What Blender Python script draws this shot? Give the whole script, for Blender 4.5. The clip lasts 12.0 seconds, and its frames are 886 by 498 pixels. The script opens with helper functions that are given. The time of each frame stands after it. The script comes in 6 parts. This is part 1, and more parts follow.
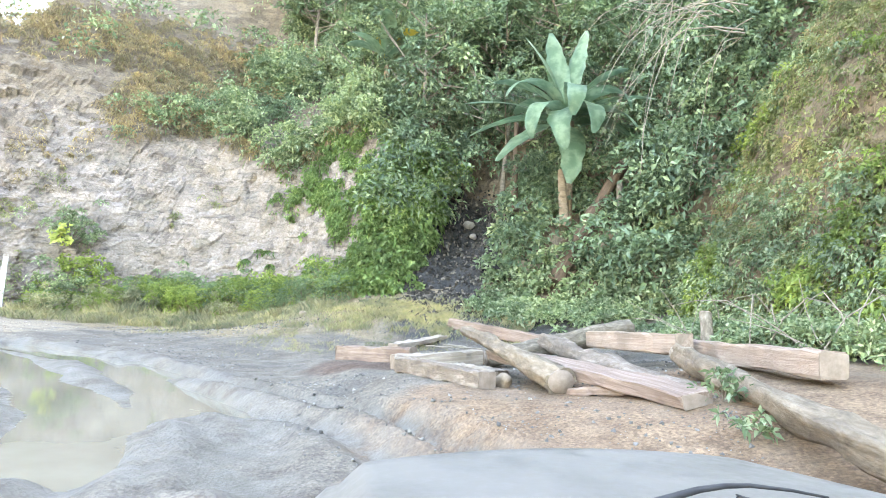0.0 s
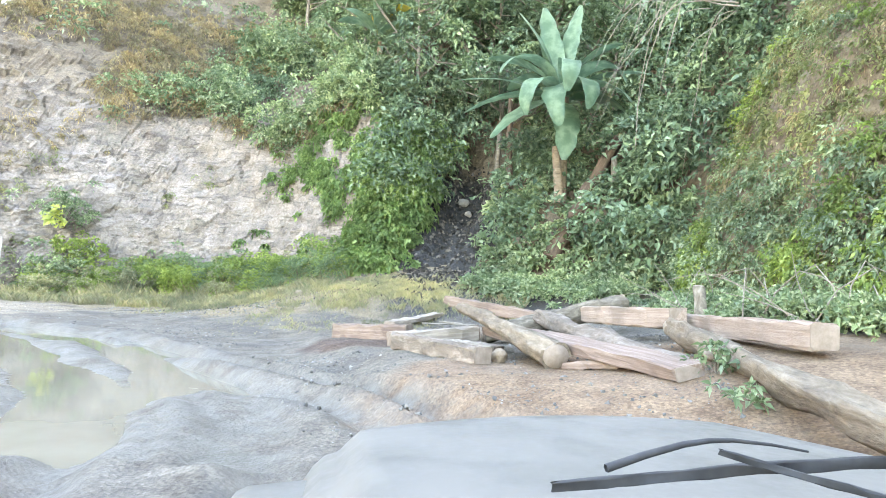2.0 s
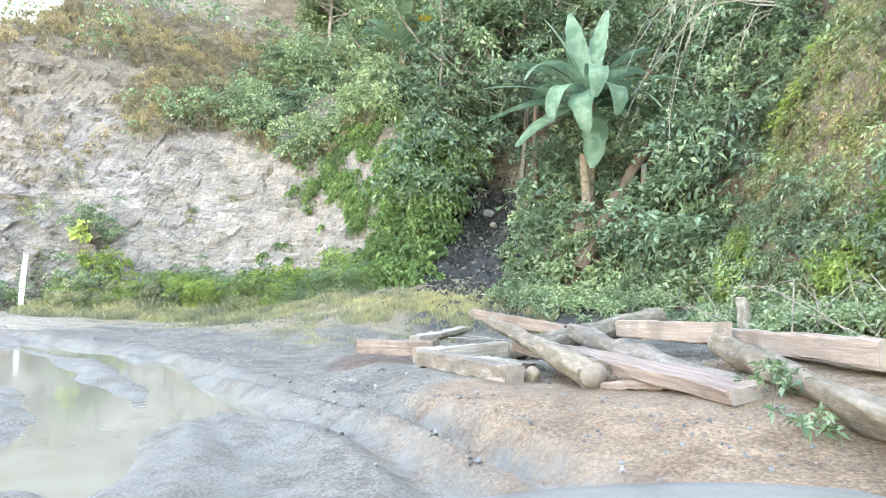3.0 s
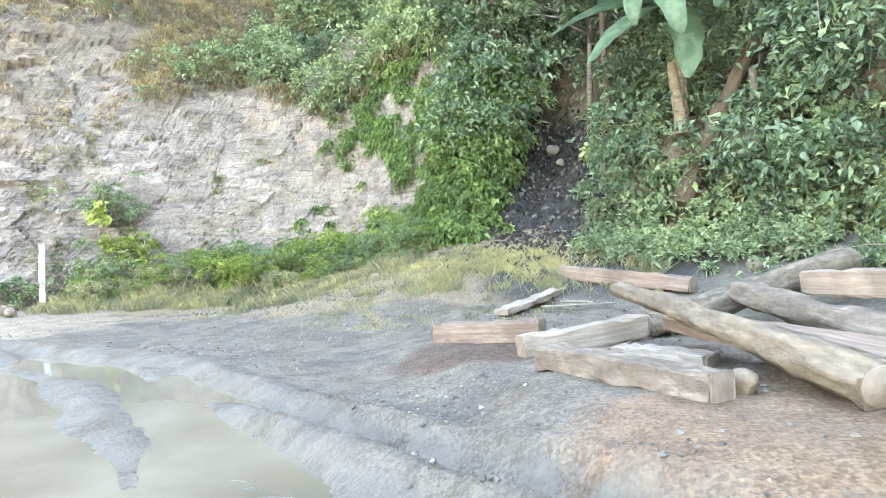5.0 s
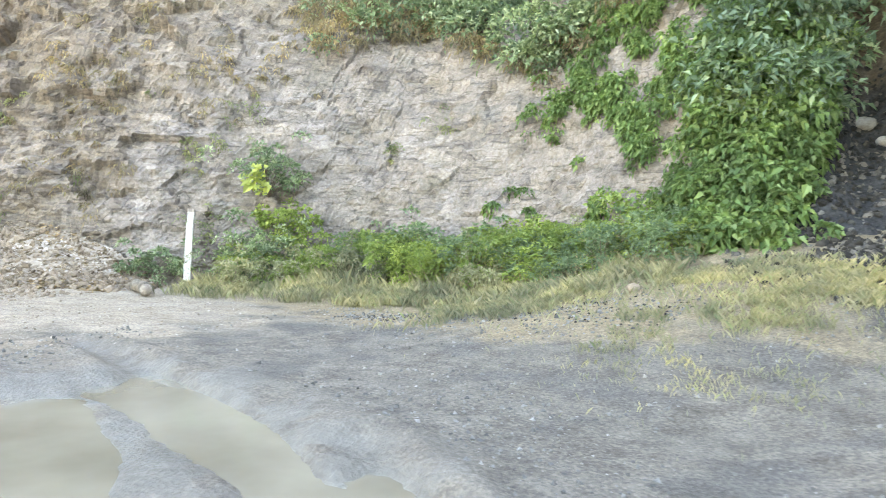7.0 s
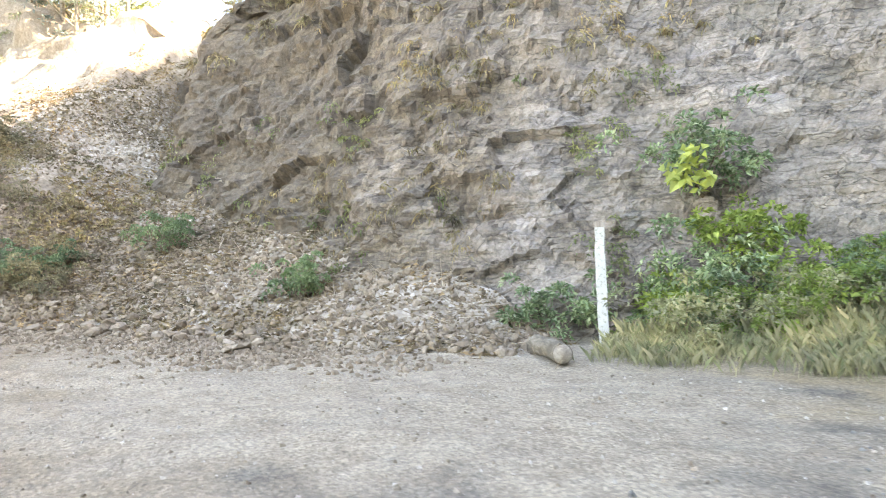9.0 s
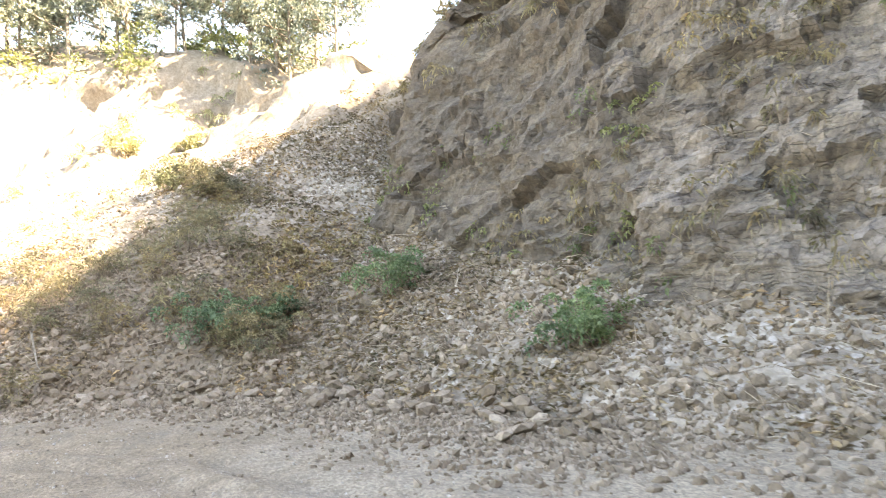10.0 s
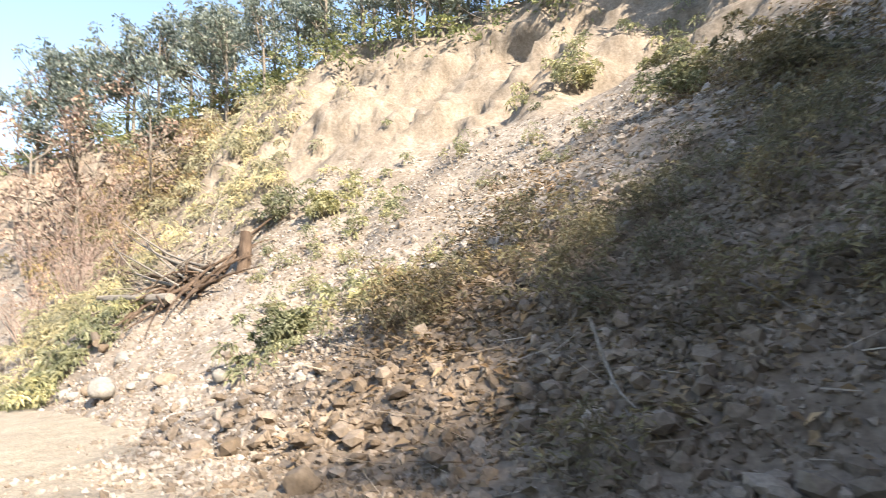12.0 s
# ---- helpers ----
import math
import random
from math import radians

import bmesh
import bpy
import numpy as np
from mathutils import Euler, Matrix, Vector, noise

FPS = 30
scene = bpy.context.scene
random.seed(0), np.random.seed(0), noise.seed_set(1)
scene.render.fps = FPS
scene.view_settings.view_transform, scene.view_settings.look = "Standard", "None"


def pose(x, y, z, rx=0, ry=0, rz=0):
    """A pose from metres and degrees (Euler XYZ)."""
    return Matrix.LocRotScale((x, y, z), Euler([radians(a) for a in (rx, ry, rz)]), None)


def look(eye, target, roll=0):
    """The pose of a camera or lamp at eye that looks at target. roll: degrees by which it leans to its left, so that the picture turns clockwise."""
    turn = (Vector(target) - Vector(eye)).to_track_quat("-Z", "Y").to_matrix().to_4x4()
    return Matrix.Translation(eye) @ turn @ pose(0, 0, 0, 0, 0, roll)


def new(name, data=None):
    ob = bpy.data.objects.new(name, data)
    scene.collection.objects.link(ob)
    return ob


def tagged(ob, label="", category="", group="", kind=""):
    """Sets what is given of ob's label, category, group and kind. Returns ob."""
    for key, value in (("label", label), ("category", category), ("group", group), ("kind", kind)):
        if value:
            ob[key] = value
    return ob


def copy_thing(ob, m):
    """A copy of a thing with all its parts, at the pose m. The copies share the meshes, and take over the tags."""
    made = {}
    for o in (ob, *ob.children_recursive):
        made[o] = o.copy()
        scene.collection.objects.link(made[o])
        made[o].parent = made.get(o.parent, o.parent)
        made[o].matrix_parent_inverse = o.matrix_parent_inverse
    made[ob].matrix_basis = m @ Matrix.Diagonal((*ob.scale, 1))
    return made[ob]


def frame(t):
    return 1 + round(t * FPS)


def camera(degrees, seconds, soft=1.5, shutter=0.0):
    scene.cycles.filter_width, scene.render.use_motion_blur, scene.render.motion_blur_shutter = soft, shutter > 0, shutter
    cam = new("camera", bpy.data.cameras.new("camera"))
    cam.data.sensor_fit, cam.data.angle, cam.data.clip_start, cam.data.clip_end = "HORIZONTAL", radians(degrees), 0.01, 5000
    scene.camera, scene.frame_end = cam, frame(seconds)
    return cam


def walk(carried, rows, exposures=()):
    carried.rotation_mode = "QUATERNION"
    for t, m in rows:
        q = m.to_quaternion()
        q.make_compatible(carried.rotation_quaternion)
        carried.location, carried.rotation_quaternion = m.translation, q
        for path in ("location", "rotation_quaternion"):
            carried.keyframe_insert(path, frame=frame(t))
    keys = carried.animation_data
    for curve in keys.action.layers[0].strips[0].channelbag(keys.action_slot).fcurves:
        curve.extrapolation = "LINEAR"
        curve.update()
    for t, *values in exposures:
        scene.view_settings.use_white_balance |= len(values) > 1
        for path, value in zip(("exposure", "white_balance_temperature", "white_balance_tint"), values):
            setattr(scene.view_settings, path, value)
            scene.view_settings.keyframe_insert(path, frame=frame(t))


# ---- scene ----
cam = camera(68.3, 12.0, 0.8, 0.12)
PATH = [
    (0, (3.605, 0.959, 1.399), (3.189, 2.909, 1.555), 3.9),
    (0.5, (3.605, 0.945, 1.398), (3.173, 2.892, 1.549), 4.2),
    (1, (3.608, 0.946, 1.38), (3.187, 2.896, 1.521), 4.3),
    (1.5, (3.628, 0.922, 1.368), (3.203, 2.874, 1.465), 3.0),
    (2, (3.615, 0.938, 1.381), (3.216, 2.896, 1.472), 3.3),
    (2.5, (3.593, 1.056, 1.385), (3.191, 3.013, 1.473), 2.9),
    (3, (3.469, 1.345, 1.411), (2.999, 3.286, 1.533), 2.9),
    (3.2, (3.42, 1.51, 1.393), (2.922, 3.443, 1.509), 2.5),
    (4.8, (2.241, 3.726, 1.569), (1.667, 5.642, 1.597), -2.3),
    (5, (2.047, 4.099, 1.579), (1.46, 6.011, 1.548), -2.3),
    (5.5, (1.381, 4.964, 1.571), (0.708, 6.848, 1.561), 0.1),
    (6, (0.511, 5.894, 1.564), (-0.308, 7.718, 1.562), 0.9),
    (6.5, (-0.496, 6.961, 1.517), (-1.39, 8.75, 1.547), 1.1),
    (7, (-1.755, 7.933, 1.433), (-2.712, 9.688, 1.399), 2.0),
    (7.2, (-2.418, 8.302, 1.407), (-3.562, 9.942, 1.368), 2.9),
    (8.8, (-6.951, 11.04, 1.131), (-8.614, 12.151, 1.133), 0.4),
    (9, (-7.647, 11.212, 1.202), (-9.315, 12.314, 1.276), -2.1),
    (9.5, (-9.653, 11.425, 1.246), (-11.466, 12.259, 1.361), -4.1),
    (9.6, (-9.988, 11.539, 1.22), (-11.843, 12.277, 1.351), -2.5),
    (9.8, (-11.016, 11.722, 1.211), (-12.908, 12.353, 1.366), -4.1),
    (10, (-11.819, 11.627, 1.259), (-13.722, 12.196, 1.495), -4.5),
    (10.5, (-14.204, 10.985, 1.377), (-16.198, 11.015, 1.525), -2.6),
    (11, (-16.804, 10.137, 1.392), (-18.774, 9.925, 1.669), -2.8),
    (11.5, (-18.442, 9.041, 1.44), (-20.425, 8.901, 1.659), 1.8),
    (12, (-20.02, 7.835, 1.601), (-21.929, 7.317, 1.896), -3.8),
]
EXPOSURES = [(0.0, 4.68, 9200, 15.5), (3.2, 4.68, 9000, 14), (5.5, 4.56, 9300, 13.5), (6.3, 4.36, 9500, 13.5), (7.2, 4.36, 9500, 14), (9.0, 4.07, 9400, 16), (10.5, 3.22, 8500, 15.5), (11.0, 2.42, 7600, 14.5), (11.5, 1.98, 7500, 13.5), (12.0, 1.66, 6900, 13)]
walk(cam, [(t, look(eye, target, roll)) for t, eye, target, roll in PATH], EXPOSURES)

# ---- world and sun ----
SUN_FROM = Vector((0.65, 0.76, 0.58)).normalized()
world = bpy.data.worlds.new("world")
scene.world = world
world.use_nodes = True
wn = world.node_tree
sky = wn.nodes.new("ShaderNodeTexSky")
sky.sky_type = 'NISHITA'
sky.sun_disc = False
sky.dust_density = 0.5
sky.sun_elevation = math.asin(SUN_FROM.z)
sky.sun_rotation = math.atan2(SUN_FROM.x, SUN_FROM.y)
wn.links.new(sky.outputs[0], wn.nodes["Background"].inputs[0])
wn.nodes["Background"].inputs[1].default_value = 0.14
sun_data = bpy.data.lights.new("sun", 'SUN')
sun_data.energy, sun_data.angle, sun_data.color = 5.0, radians(0.6), (1.0, 0.93, 0.82)
sun = new("sun", sun_data)
sun.matrix_world = look(SUN_FROM * 60, (0, 0, 0))
scene.view_settings.exposure = 0.0


# ---- helpers ----
RNG = np.random.default_rng(7)


def lattice(i, j, k):
    h = (i * 374761393 + j * 668265263 + k * 2147483647 + 144665) & 0xFFFFFFFF
    h = ((h ^ (h >> 13)) * 1274126177) & 0xFFFFFFFF
    return ((h ^ (h >> 16)) & 0xFFFF) / 65535.0


def vnoise(p):
    """Smooth value noise in 0..1 at the rows of p."""
    p = np.asarray(p, float)
    b = np.floor(p).astype(np.int64)
    f = p - b
    f = f * f * (3 - 2 * f)
    out = 0
    for a in (0, 1):
        for c in (0, 1):
            for d in (0, 1):
                w = (f[..., 0] if a else 1 - f[..., 0]) * (f[..., 1] if c else 1 - f[..., 1]) * (f[..., 2] if d else 1 - f[..., 2])
                out = out + w * lattice(b[..., 0] + a, b[..., 1] + c, b[..., 2] + d)
    return out


def fbm(p, scale=1.0, octaves=4, gain=0.5):
    p = np.asarray(p, float) * scale
    total, amp, norm = 0, 1.0, 0
    for o in range(octaves):
        total = total + amp * vnoise(p * 2 ** o + 17.3 * o)
        norm += amp
        amp *= gain
    return total / norm


def smooth(a, b, x):
    t = np.clip((x - a) / (b - a), 0, 1)
    return t * t * (3 - 2 * t)


def ramp(x, w=1.0):
    """A soft corner: 0 below 0, x above."""
    return np.where(x > 8 * w, x, w * np.log1p(np.exp(np.clip(x / w, -30, 8.0)))) - w * 0.0


def mesh_of(name, verts, faces, mats=(), shade=True):
    """A mesh from vertex rows and equal-sided faces."""
    verts, faces = np.asarray(verts, np.float32), np.asarray(faces, np.int32)
    me = bpy.data.meshes.new(name)
    me.vertices.add(len(verts))
    me.vertices.foreach_set("co", verts.ravel())
    n, k = faces.shape
    me.loops.add(n * k)
    me.loops.foreach_set("vertex_index", faces.ravel())
    me.polygons.add(n)
    me.polygons.foreach_set("loop_start", np.arange(0, n * k, k, dtype=np.int32))
    me.polygons.foreach_set("use_smooth", np.full(n, shade))
    me.update(calc_edges=True)
    for m in mats:
        me.materials.append(m)
    return me


def grid_faces(nu, nv):
    i = np.arange(nu - 1)[:, None] * nv + np.arange(nv - 1)[None, :]
    return np.stack([i, i + nv, i + nv + 1, i + 1], -1).reshape(-1, 4)


def grid_normals(P):
    du, dv = np.gradient(P, axis=0), np.gradient(P, axis=1)
    n = np.cross(du, dv)
    return n / (np.linalg.norm(n, axis=-1, keepdims=True) + 1e-9)


def part(name, bm, material, parent=None, label="", flat=False):
    """Links a bmesh as one mesh object, under a thing or a part."""
    me = bpy.data.meshes.new(name)
    bm.to_mesh(me)
    bm.free()
    if not flat:
        me.polygons.foreach_set("use_smooth", np.ones(len(me.polygons), bool))
    me.materials.append(material)
    ob = new(name, me)
    ob.parent = parent
    return tagged(ob, label)


# ---- materials ----
class Nodes:
    """A small writer of node materials."""

    def __init__(self, name, rough=0.9, metal=0.0, spec=0.3):
        self.m = bpy.data.materials.new(name)
        self.m.use_nodes = True
        self.t = self.m.node_tree
        self.b = self.t.nodes["Principled BSDF"]
        self.b.inputs["Roughness"].default_value = rough
        self.b.inputs["Metallic"].default_value = metal
        self.b.inputs["Specular IOR Level"].default_value = spec
        self.geo = self.t.nodes.new("ShaderNodeNewGeometry")
        self.co = self.geo.outputs["Position"]

    def local(self):
        self.co = self.t.nodes.new("ShaderNodeTexCoord").outputs["Object"]
        return self

    def link(self, a, b):
        self.t.links.new(a, b)

    def stretch(self, sx, sy, sz, rot=(0, 0, 0)):
        n = self.t.nodes.new("ShaderNodeMapping")
        n.inputs["Scale"].default_value = (sx, sy, sz)
        n.inputs["Rotation"].default_value = [radians(a) for a in rot]
        self.link(self.co, n.inputs[0])
        return n.outputs[0]

    def noise(self, scale, detail=4.0, rough=0.55, co=None, distort=0.0):
        n = self.t.nodes.new("ShaderNodeTexNoise")
        n.inputs["Scale"].default_value = scale
        n.inputs["Detail"].default_value = detail
        n.inputs["Roughness"].default_value = rough
        n.inputs["Distortion"].default_value = distort
        self.link(co or self.co, n.inputs["Vector"])
        return n.outputs["Fac"]

    def cells(self, scale, co=None, feature='F1', out="Distance"):
        n = self.t.nodes.new("ShaderNodeTexVoronoi")
        n.feature = feature
        n.inputs["Scale"].default_value = scale
        self.link(co or self.co, n.inputs["Vector"])
        return n.outputs[out]

    def ramp(self, fac, stops):
        n = self.t.nodes.new("ShaderNodeValToRGB")
        el = n.color_ramp.elements
        while len(el) < len(stops):
            el.new(0.5)
        for e, (p, c) in zip(el, stops):
            e.position = p
            e.color = (*c, 1) if len(c) == 3 else c
        self.link(fac, n.inputs[0])
        return n.outputs[0]

    def value(self, fac, lo, hi, a=0.0, b=1.0):
        n = self.t.nodes.new("ShaderNodeMapRange")
        n.interpolation_type = 'SMOOTHSTEP'
        for k, v in zip((1, 2, 3, 4), (lo, hi, a, b)):
            n.inputs[k].default_value = v
        self.link(fac, n.inputs[0])
        return n.outputs[0]

    def maths(self, op, a, b=None):
        n = self.t.nodes.new("ShaderNodeMath")
        n.operation = op
        for k, v in enumerate((a, b)):
            if v is None:
                continue
            if isinstance(v, (int, float)):
                n.inputs[k].default_value = v
            else:
                self.link(v, n.inputs[k])
        return n.outputs[0]

    def mix(self, fac, a, b, mode='MIX'):
        n = self.t.nodes.new("ShaderNodeMix")
        n.data_type, n.blend_type = 'RGBA', mode
        if isinstance(fac, (int, float)):
            n.inputs[0].default_value = fac
        else:
            self.link(fac, n.inputs[0])
        for k, v in ((6, a), (7, b)):
            if isinstance(v, tuple):
                n.inputs[k].default_value = (*v, 1)
            else:
                self.link(v, n.inputs[k])
        return n.outputs[2]

    def axis(self, name):
        n = self.t.nodes.new("ShaderNodeSeparateXYZ")
        self.link(self.co, n.inputs[0])
        return n.outputs[name]

    def near(self, centre, radii):
        """About 1 inside an ellipsoid round a place, falling to 0 outside."""
        n = self.t.nodes.new("ShaderNodeMapping")
        n.vector_type = 'TEXTURE'
        n.inputs["Location"].default_value = centre
        n.inputs["Scale"].default_value = radii
        self.link(self.co, n.inputs[0])
        d = self.t.nodes.new("ShaderNodeVectorMath")
        d.operation = 'LENGTH'
        self.link(n.outputs[0], d.inputs[0])
        d2 = self.maths('ADD', d.outputs["Value"], self.maths('MULTIPLY', self.maths('SUBTRACT', self.noise(0.9, 5), 0.5), 1.2))
        return self.value(d2, 1.15, 0.75)

    def bump(self, height, strength=0.5, dist=0.05):
        n = self.t.nodes.new("ShaderNodeBump")
        n.inputs["Strength"].default_value = strength
        n.inputs["Distance"].default_value = dist
        self.link(height, n.inputs["Height"])
        if self.b.inputs["Normal"].is_linked:
            self.link(self.b.inputs["Normal"].links[0].from_socket, n.inputs["Normal"])
        self.link(n.outputs[0], self.b.inputs["Normal"])

    def color(self, c):
        if isinstance(c, tuple):
            self.b.inputs["Base Color"].default_value = (*c, 1)
        else:
            self.link(c, self.b.inputs["Base Color"])
        return self

    def rough(self, r):
        self.link(r, self.b.inputs["Roughness"])
        return self

    def random(self):
        return self.geo.outputs["Random Per Island"]

    def object_random(self):
        return self.t.nodes.new("ShaderNodeObjectInfo").outputs["Random"]


def leaf_material(name, stops, translucent=0.35, rough=0.55, green=0.35):
    n = Nodes(name, rough=rough, spec=0.35)
    c = n.ramp(n.random(), stops)
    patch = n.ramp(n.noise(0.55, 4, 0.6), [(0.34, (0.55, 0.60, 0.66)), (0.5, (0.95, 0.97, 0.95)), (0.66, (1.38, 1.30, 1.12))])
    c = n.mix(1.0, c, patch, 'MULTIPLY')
    c = n.mix(1.0, c, n.ramp(n.noise(2.6, 3), [(0.35, (0.72, 0.76, 0.80)), (0.65, (1.22, 1.18, 1.12))]), 'MULTIPLY')
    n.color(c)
    tr = n.t.nodes.new("ShaderNodeBsdfTranslucent")
    n.link(n.mix(green, c, (0.22, 0.32, 0.04)), tr.inputs[0])
    ms = n.t.nodes.new("ShaderNodeMixShader")
    ms.inputs[0].default_value = translucent
    n.link(n.b.outputs[0], ms.inputs[1])
    n.link(tr.outputs[0], ms.inputs[2])
    n.link(ms.outputs[0], n.t.nodes["Material Output"].inputs[0])
    return n.m


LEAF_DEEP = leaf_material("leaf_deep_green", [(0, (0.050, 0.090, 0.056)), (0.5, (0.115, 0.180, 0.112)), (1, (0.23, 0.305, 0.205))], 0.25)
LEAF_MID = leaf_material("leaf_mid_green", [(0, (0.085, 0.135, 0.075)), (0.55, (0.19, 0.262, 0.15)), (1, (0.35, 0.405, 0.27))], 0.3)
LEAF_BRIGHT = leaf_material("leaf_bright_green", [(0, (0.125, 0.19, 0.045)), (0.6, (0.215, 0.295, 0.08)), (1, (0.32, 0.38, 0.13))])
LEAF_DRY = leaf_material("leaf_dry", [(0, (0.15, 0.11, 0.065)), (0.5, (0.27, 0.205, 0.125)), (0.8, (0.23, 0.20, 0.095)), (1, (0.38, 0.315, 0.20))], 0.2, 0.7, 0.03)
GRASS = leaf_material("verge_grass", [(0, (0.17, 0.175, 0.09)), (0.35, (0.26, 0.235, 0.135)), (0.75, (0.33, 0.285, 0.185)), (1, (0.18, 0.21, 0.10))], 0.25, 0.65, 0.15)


def rock_material():
    n = Nodes("grey_shale", rough=0.92, spec=0.2)
    tilt = n.stretch(0.8, 0.8, 1.9, (14, 22, 0))
    big = n.noise(0.45, 6, 0.6)
    layers = n.noise(1.5, 9, 0.68, tilt, 1.0)
    blotch = n.noise(1.1, 7, 0.65)
    fine = n.noise(13, 7, 0.72)
    c = n.ramp(layers, [(0.26, (0.175, 0.152, 0.135)), (0.42, (0.238, 0.208, 0.186)), (0.56, (0.283, 0.248, 0.222)), (0.76, (0.35, 0.31, 0.279))])
    c = n.mix(n.value(blotch, 0.46, 0.60, 0, 0.45), c, (0.275, 0.238, 0.20))
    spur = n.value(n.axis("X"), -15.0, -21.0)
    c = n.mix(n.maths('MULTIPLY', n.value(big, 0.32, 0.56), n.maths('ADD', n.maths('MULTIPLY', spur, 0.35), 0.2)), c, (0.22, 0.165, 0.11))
    # darker towards the spur: its own browner rock plus shade put into the colour
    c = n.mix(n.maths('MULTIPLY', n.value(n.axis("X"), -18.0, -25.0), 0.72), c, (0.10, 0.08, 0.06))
    c = n.mix(n.value(n.noise(0.9, 5, 0.6), 0.56, 0.66, 0, 0.6), c, (0.155, 0.145, 0.13))
    c = n.mix(n.value(n.axis("Z"), 6.8, 10.0, 0, 0.75), c, (0.165, 0.13, 0.09))
    c = n.mix(n.value(n.noise(0.75, 6, 0.65), 0.50, 0.64, 0, 0.55), c, (0.185, 0.148, 0.112))
    c = n.mix(n.value(n.noise(1.2, 5, 0.6, n.stretch(1.6, 1.6, 0.4)), 0.54, 0.68, 0, 0.5), c, (0.13, 0.115, 0.098))
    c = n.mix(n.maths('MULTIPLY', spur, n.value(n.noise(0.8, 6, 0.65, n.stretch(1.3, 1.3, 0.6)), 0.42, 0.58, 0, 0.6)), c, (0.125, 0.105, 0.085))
    slit = n.noise(2.4, 5, 0.6, n.stretch(0.7, 0.7, 4.5, (10, 26, 0)), 0.4)
    c = n.mix(n.value(slit, 0.58, 0.64, 0, 0.5), c, (0.09, 0.078, 0.066))
    bent = n.t.nodes.new("ShaderNodeVectorMath")
    bent.operation = 'ADD'
    n.link(n.stretch(0.7, 0.7, 1.7, (8, 24, 0)), bent.inputs[0])
    sway = n.t.nodes.new("ShaderNodeTexNoise")
    sway.inputs["Scale"].default_value = 1.4
    sway.inputs["Detail"].default_value = 5
    n.link(n.co, sway.inputs["Vector"])
    n.link(sway.outputs["Color"], bent.inputs[1])
    joints = n.maths('MINIMUM', n.value(n.cells(1.5, bent.outputs[0], 'DISTANCE_TO_EDGE'), 0.0, 0.035), n.value(n.cells(4.2, bent.outputs[0], 'DISTANCE_TO_EDGE'), -0.01, 0.05, 0.35, 1.0))
    c = n.mix(n.maths('MULTIPLY', n.maths('SUBTRACT', 1.0, joints), n.value(n.noise(0.8, 4), 0.42, 0.6, 0.05, 0.6)), c, (0.10, 0.086, 0.072))
    plates = n.ramp(n.cells(2.3, bent.outputs[0], 'F1', "Color"), [(0.2, (0.80, 0.80, 0.82)), (0.8, (1.14, 1.14, 1.13))])
    c = n.mix(1.0, c, plates, 'MULTIPLY')
    c = n.mix(1.0, c, n.ramp(fine, [(0.3, (0.62, 0.62, 0.62)), (0.7, (1.25, 1.25, 1.25))]), 'MULTIPLY')
    n.color(c)
    n.bump(layers, 0.35, 0.06)
    n.bump(n.value(slit, 0.5, 0.7, 1, 0), 0.5, 0.06)
    n.bump(joints, 0.6, 0.06)
    n.bump(n.cells(7.5), 0.35, 0.03)
    n.bump(fine, 0.5, 0.02)
    return n.m


def earth_material(name, wet_dark=False):
    n = Nodes(name, rough=0.95, spec=0.15)
    big, fine = n.noise(0.6, 6, 0.6), n.noise(11, 6, 0.7)
    c = n.ramp(big, [(0.3, (0.12, 0.09, 0.06)), (0.5, (0.185, 0.145, 0.10)), (0.7, (0.26, 0.21, 0.152))])
    c = n.mix(n.value(n.noise(1.4, 6, 0.65, n.stretch(2.2, 2.2, 0.3)), 0.48, 0.64, 0, 0.6), c, (0.09, 0.072, 0.05))
    c = n.mix(1.0, c, n.ramp(fine, [(0.3, (0.55, 0.55, 0.55)), (0.7, (1.3, 1.3, 1.3))]), 'MULTIPLY')
    # near-black channel: shale colour plus the hollow's shade put into the earth
    if wet_dark:
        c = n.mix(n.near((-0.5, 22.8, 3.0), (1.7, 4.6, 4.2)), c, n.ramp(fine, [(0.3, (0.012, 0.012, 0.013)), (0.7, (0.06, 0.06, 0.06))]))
    n.color(c)
    n.bump(n.noise(3, 6, 0.65), 0.8, 0.12)
    n.bump(fine, 0.6, 0.03)
    return n.m


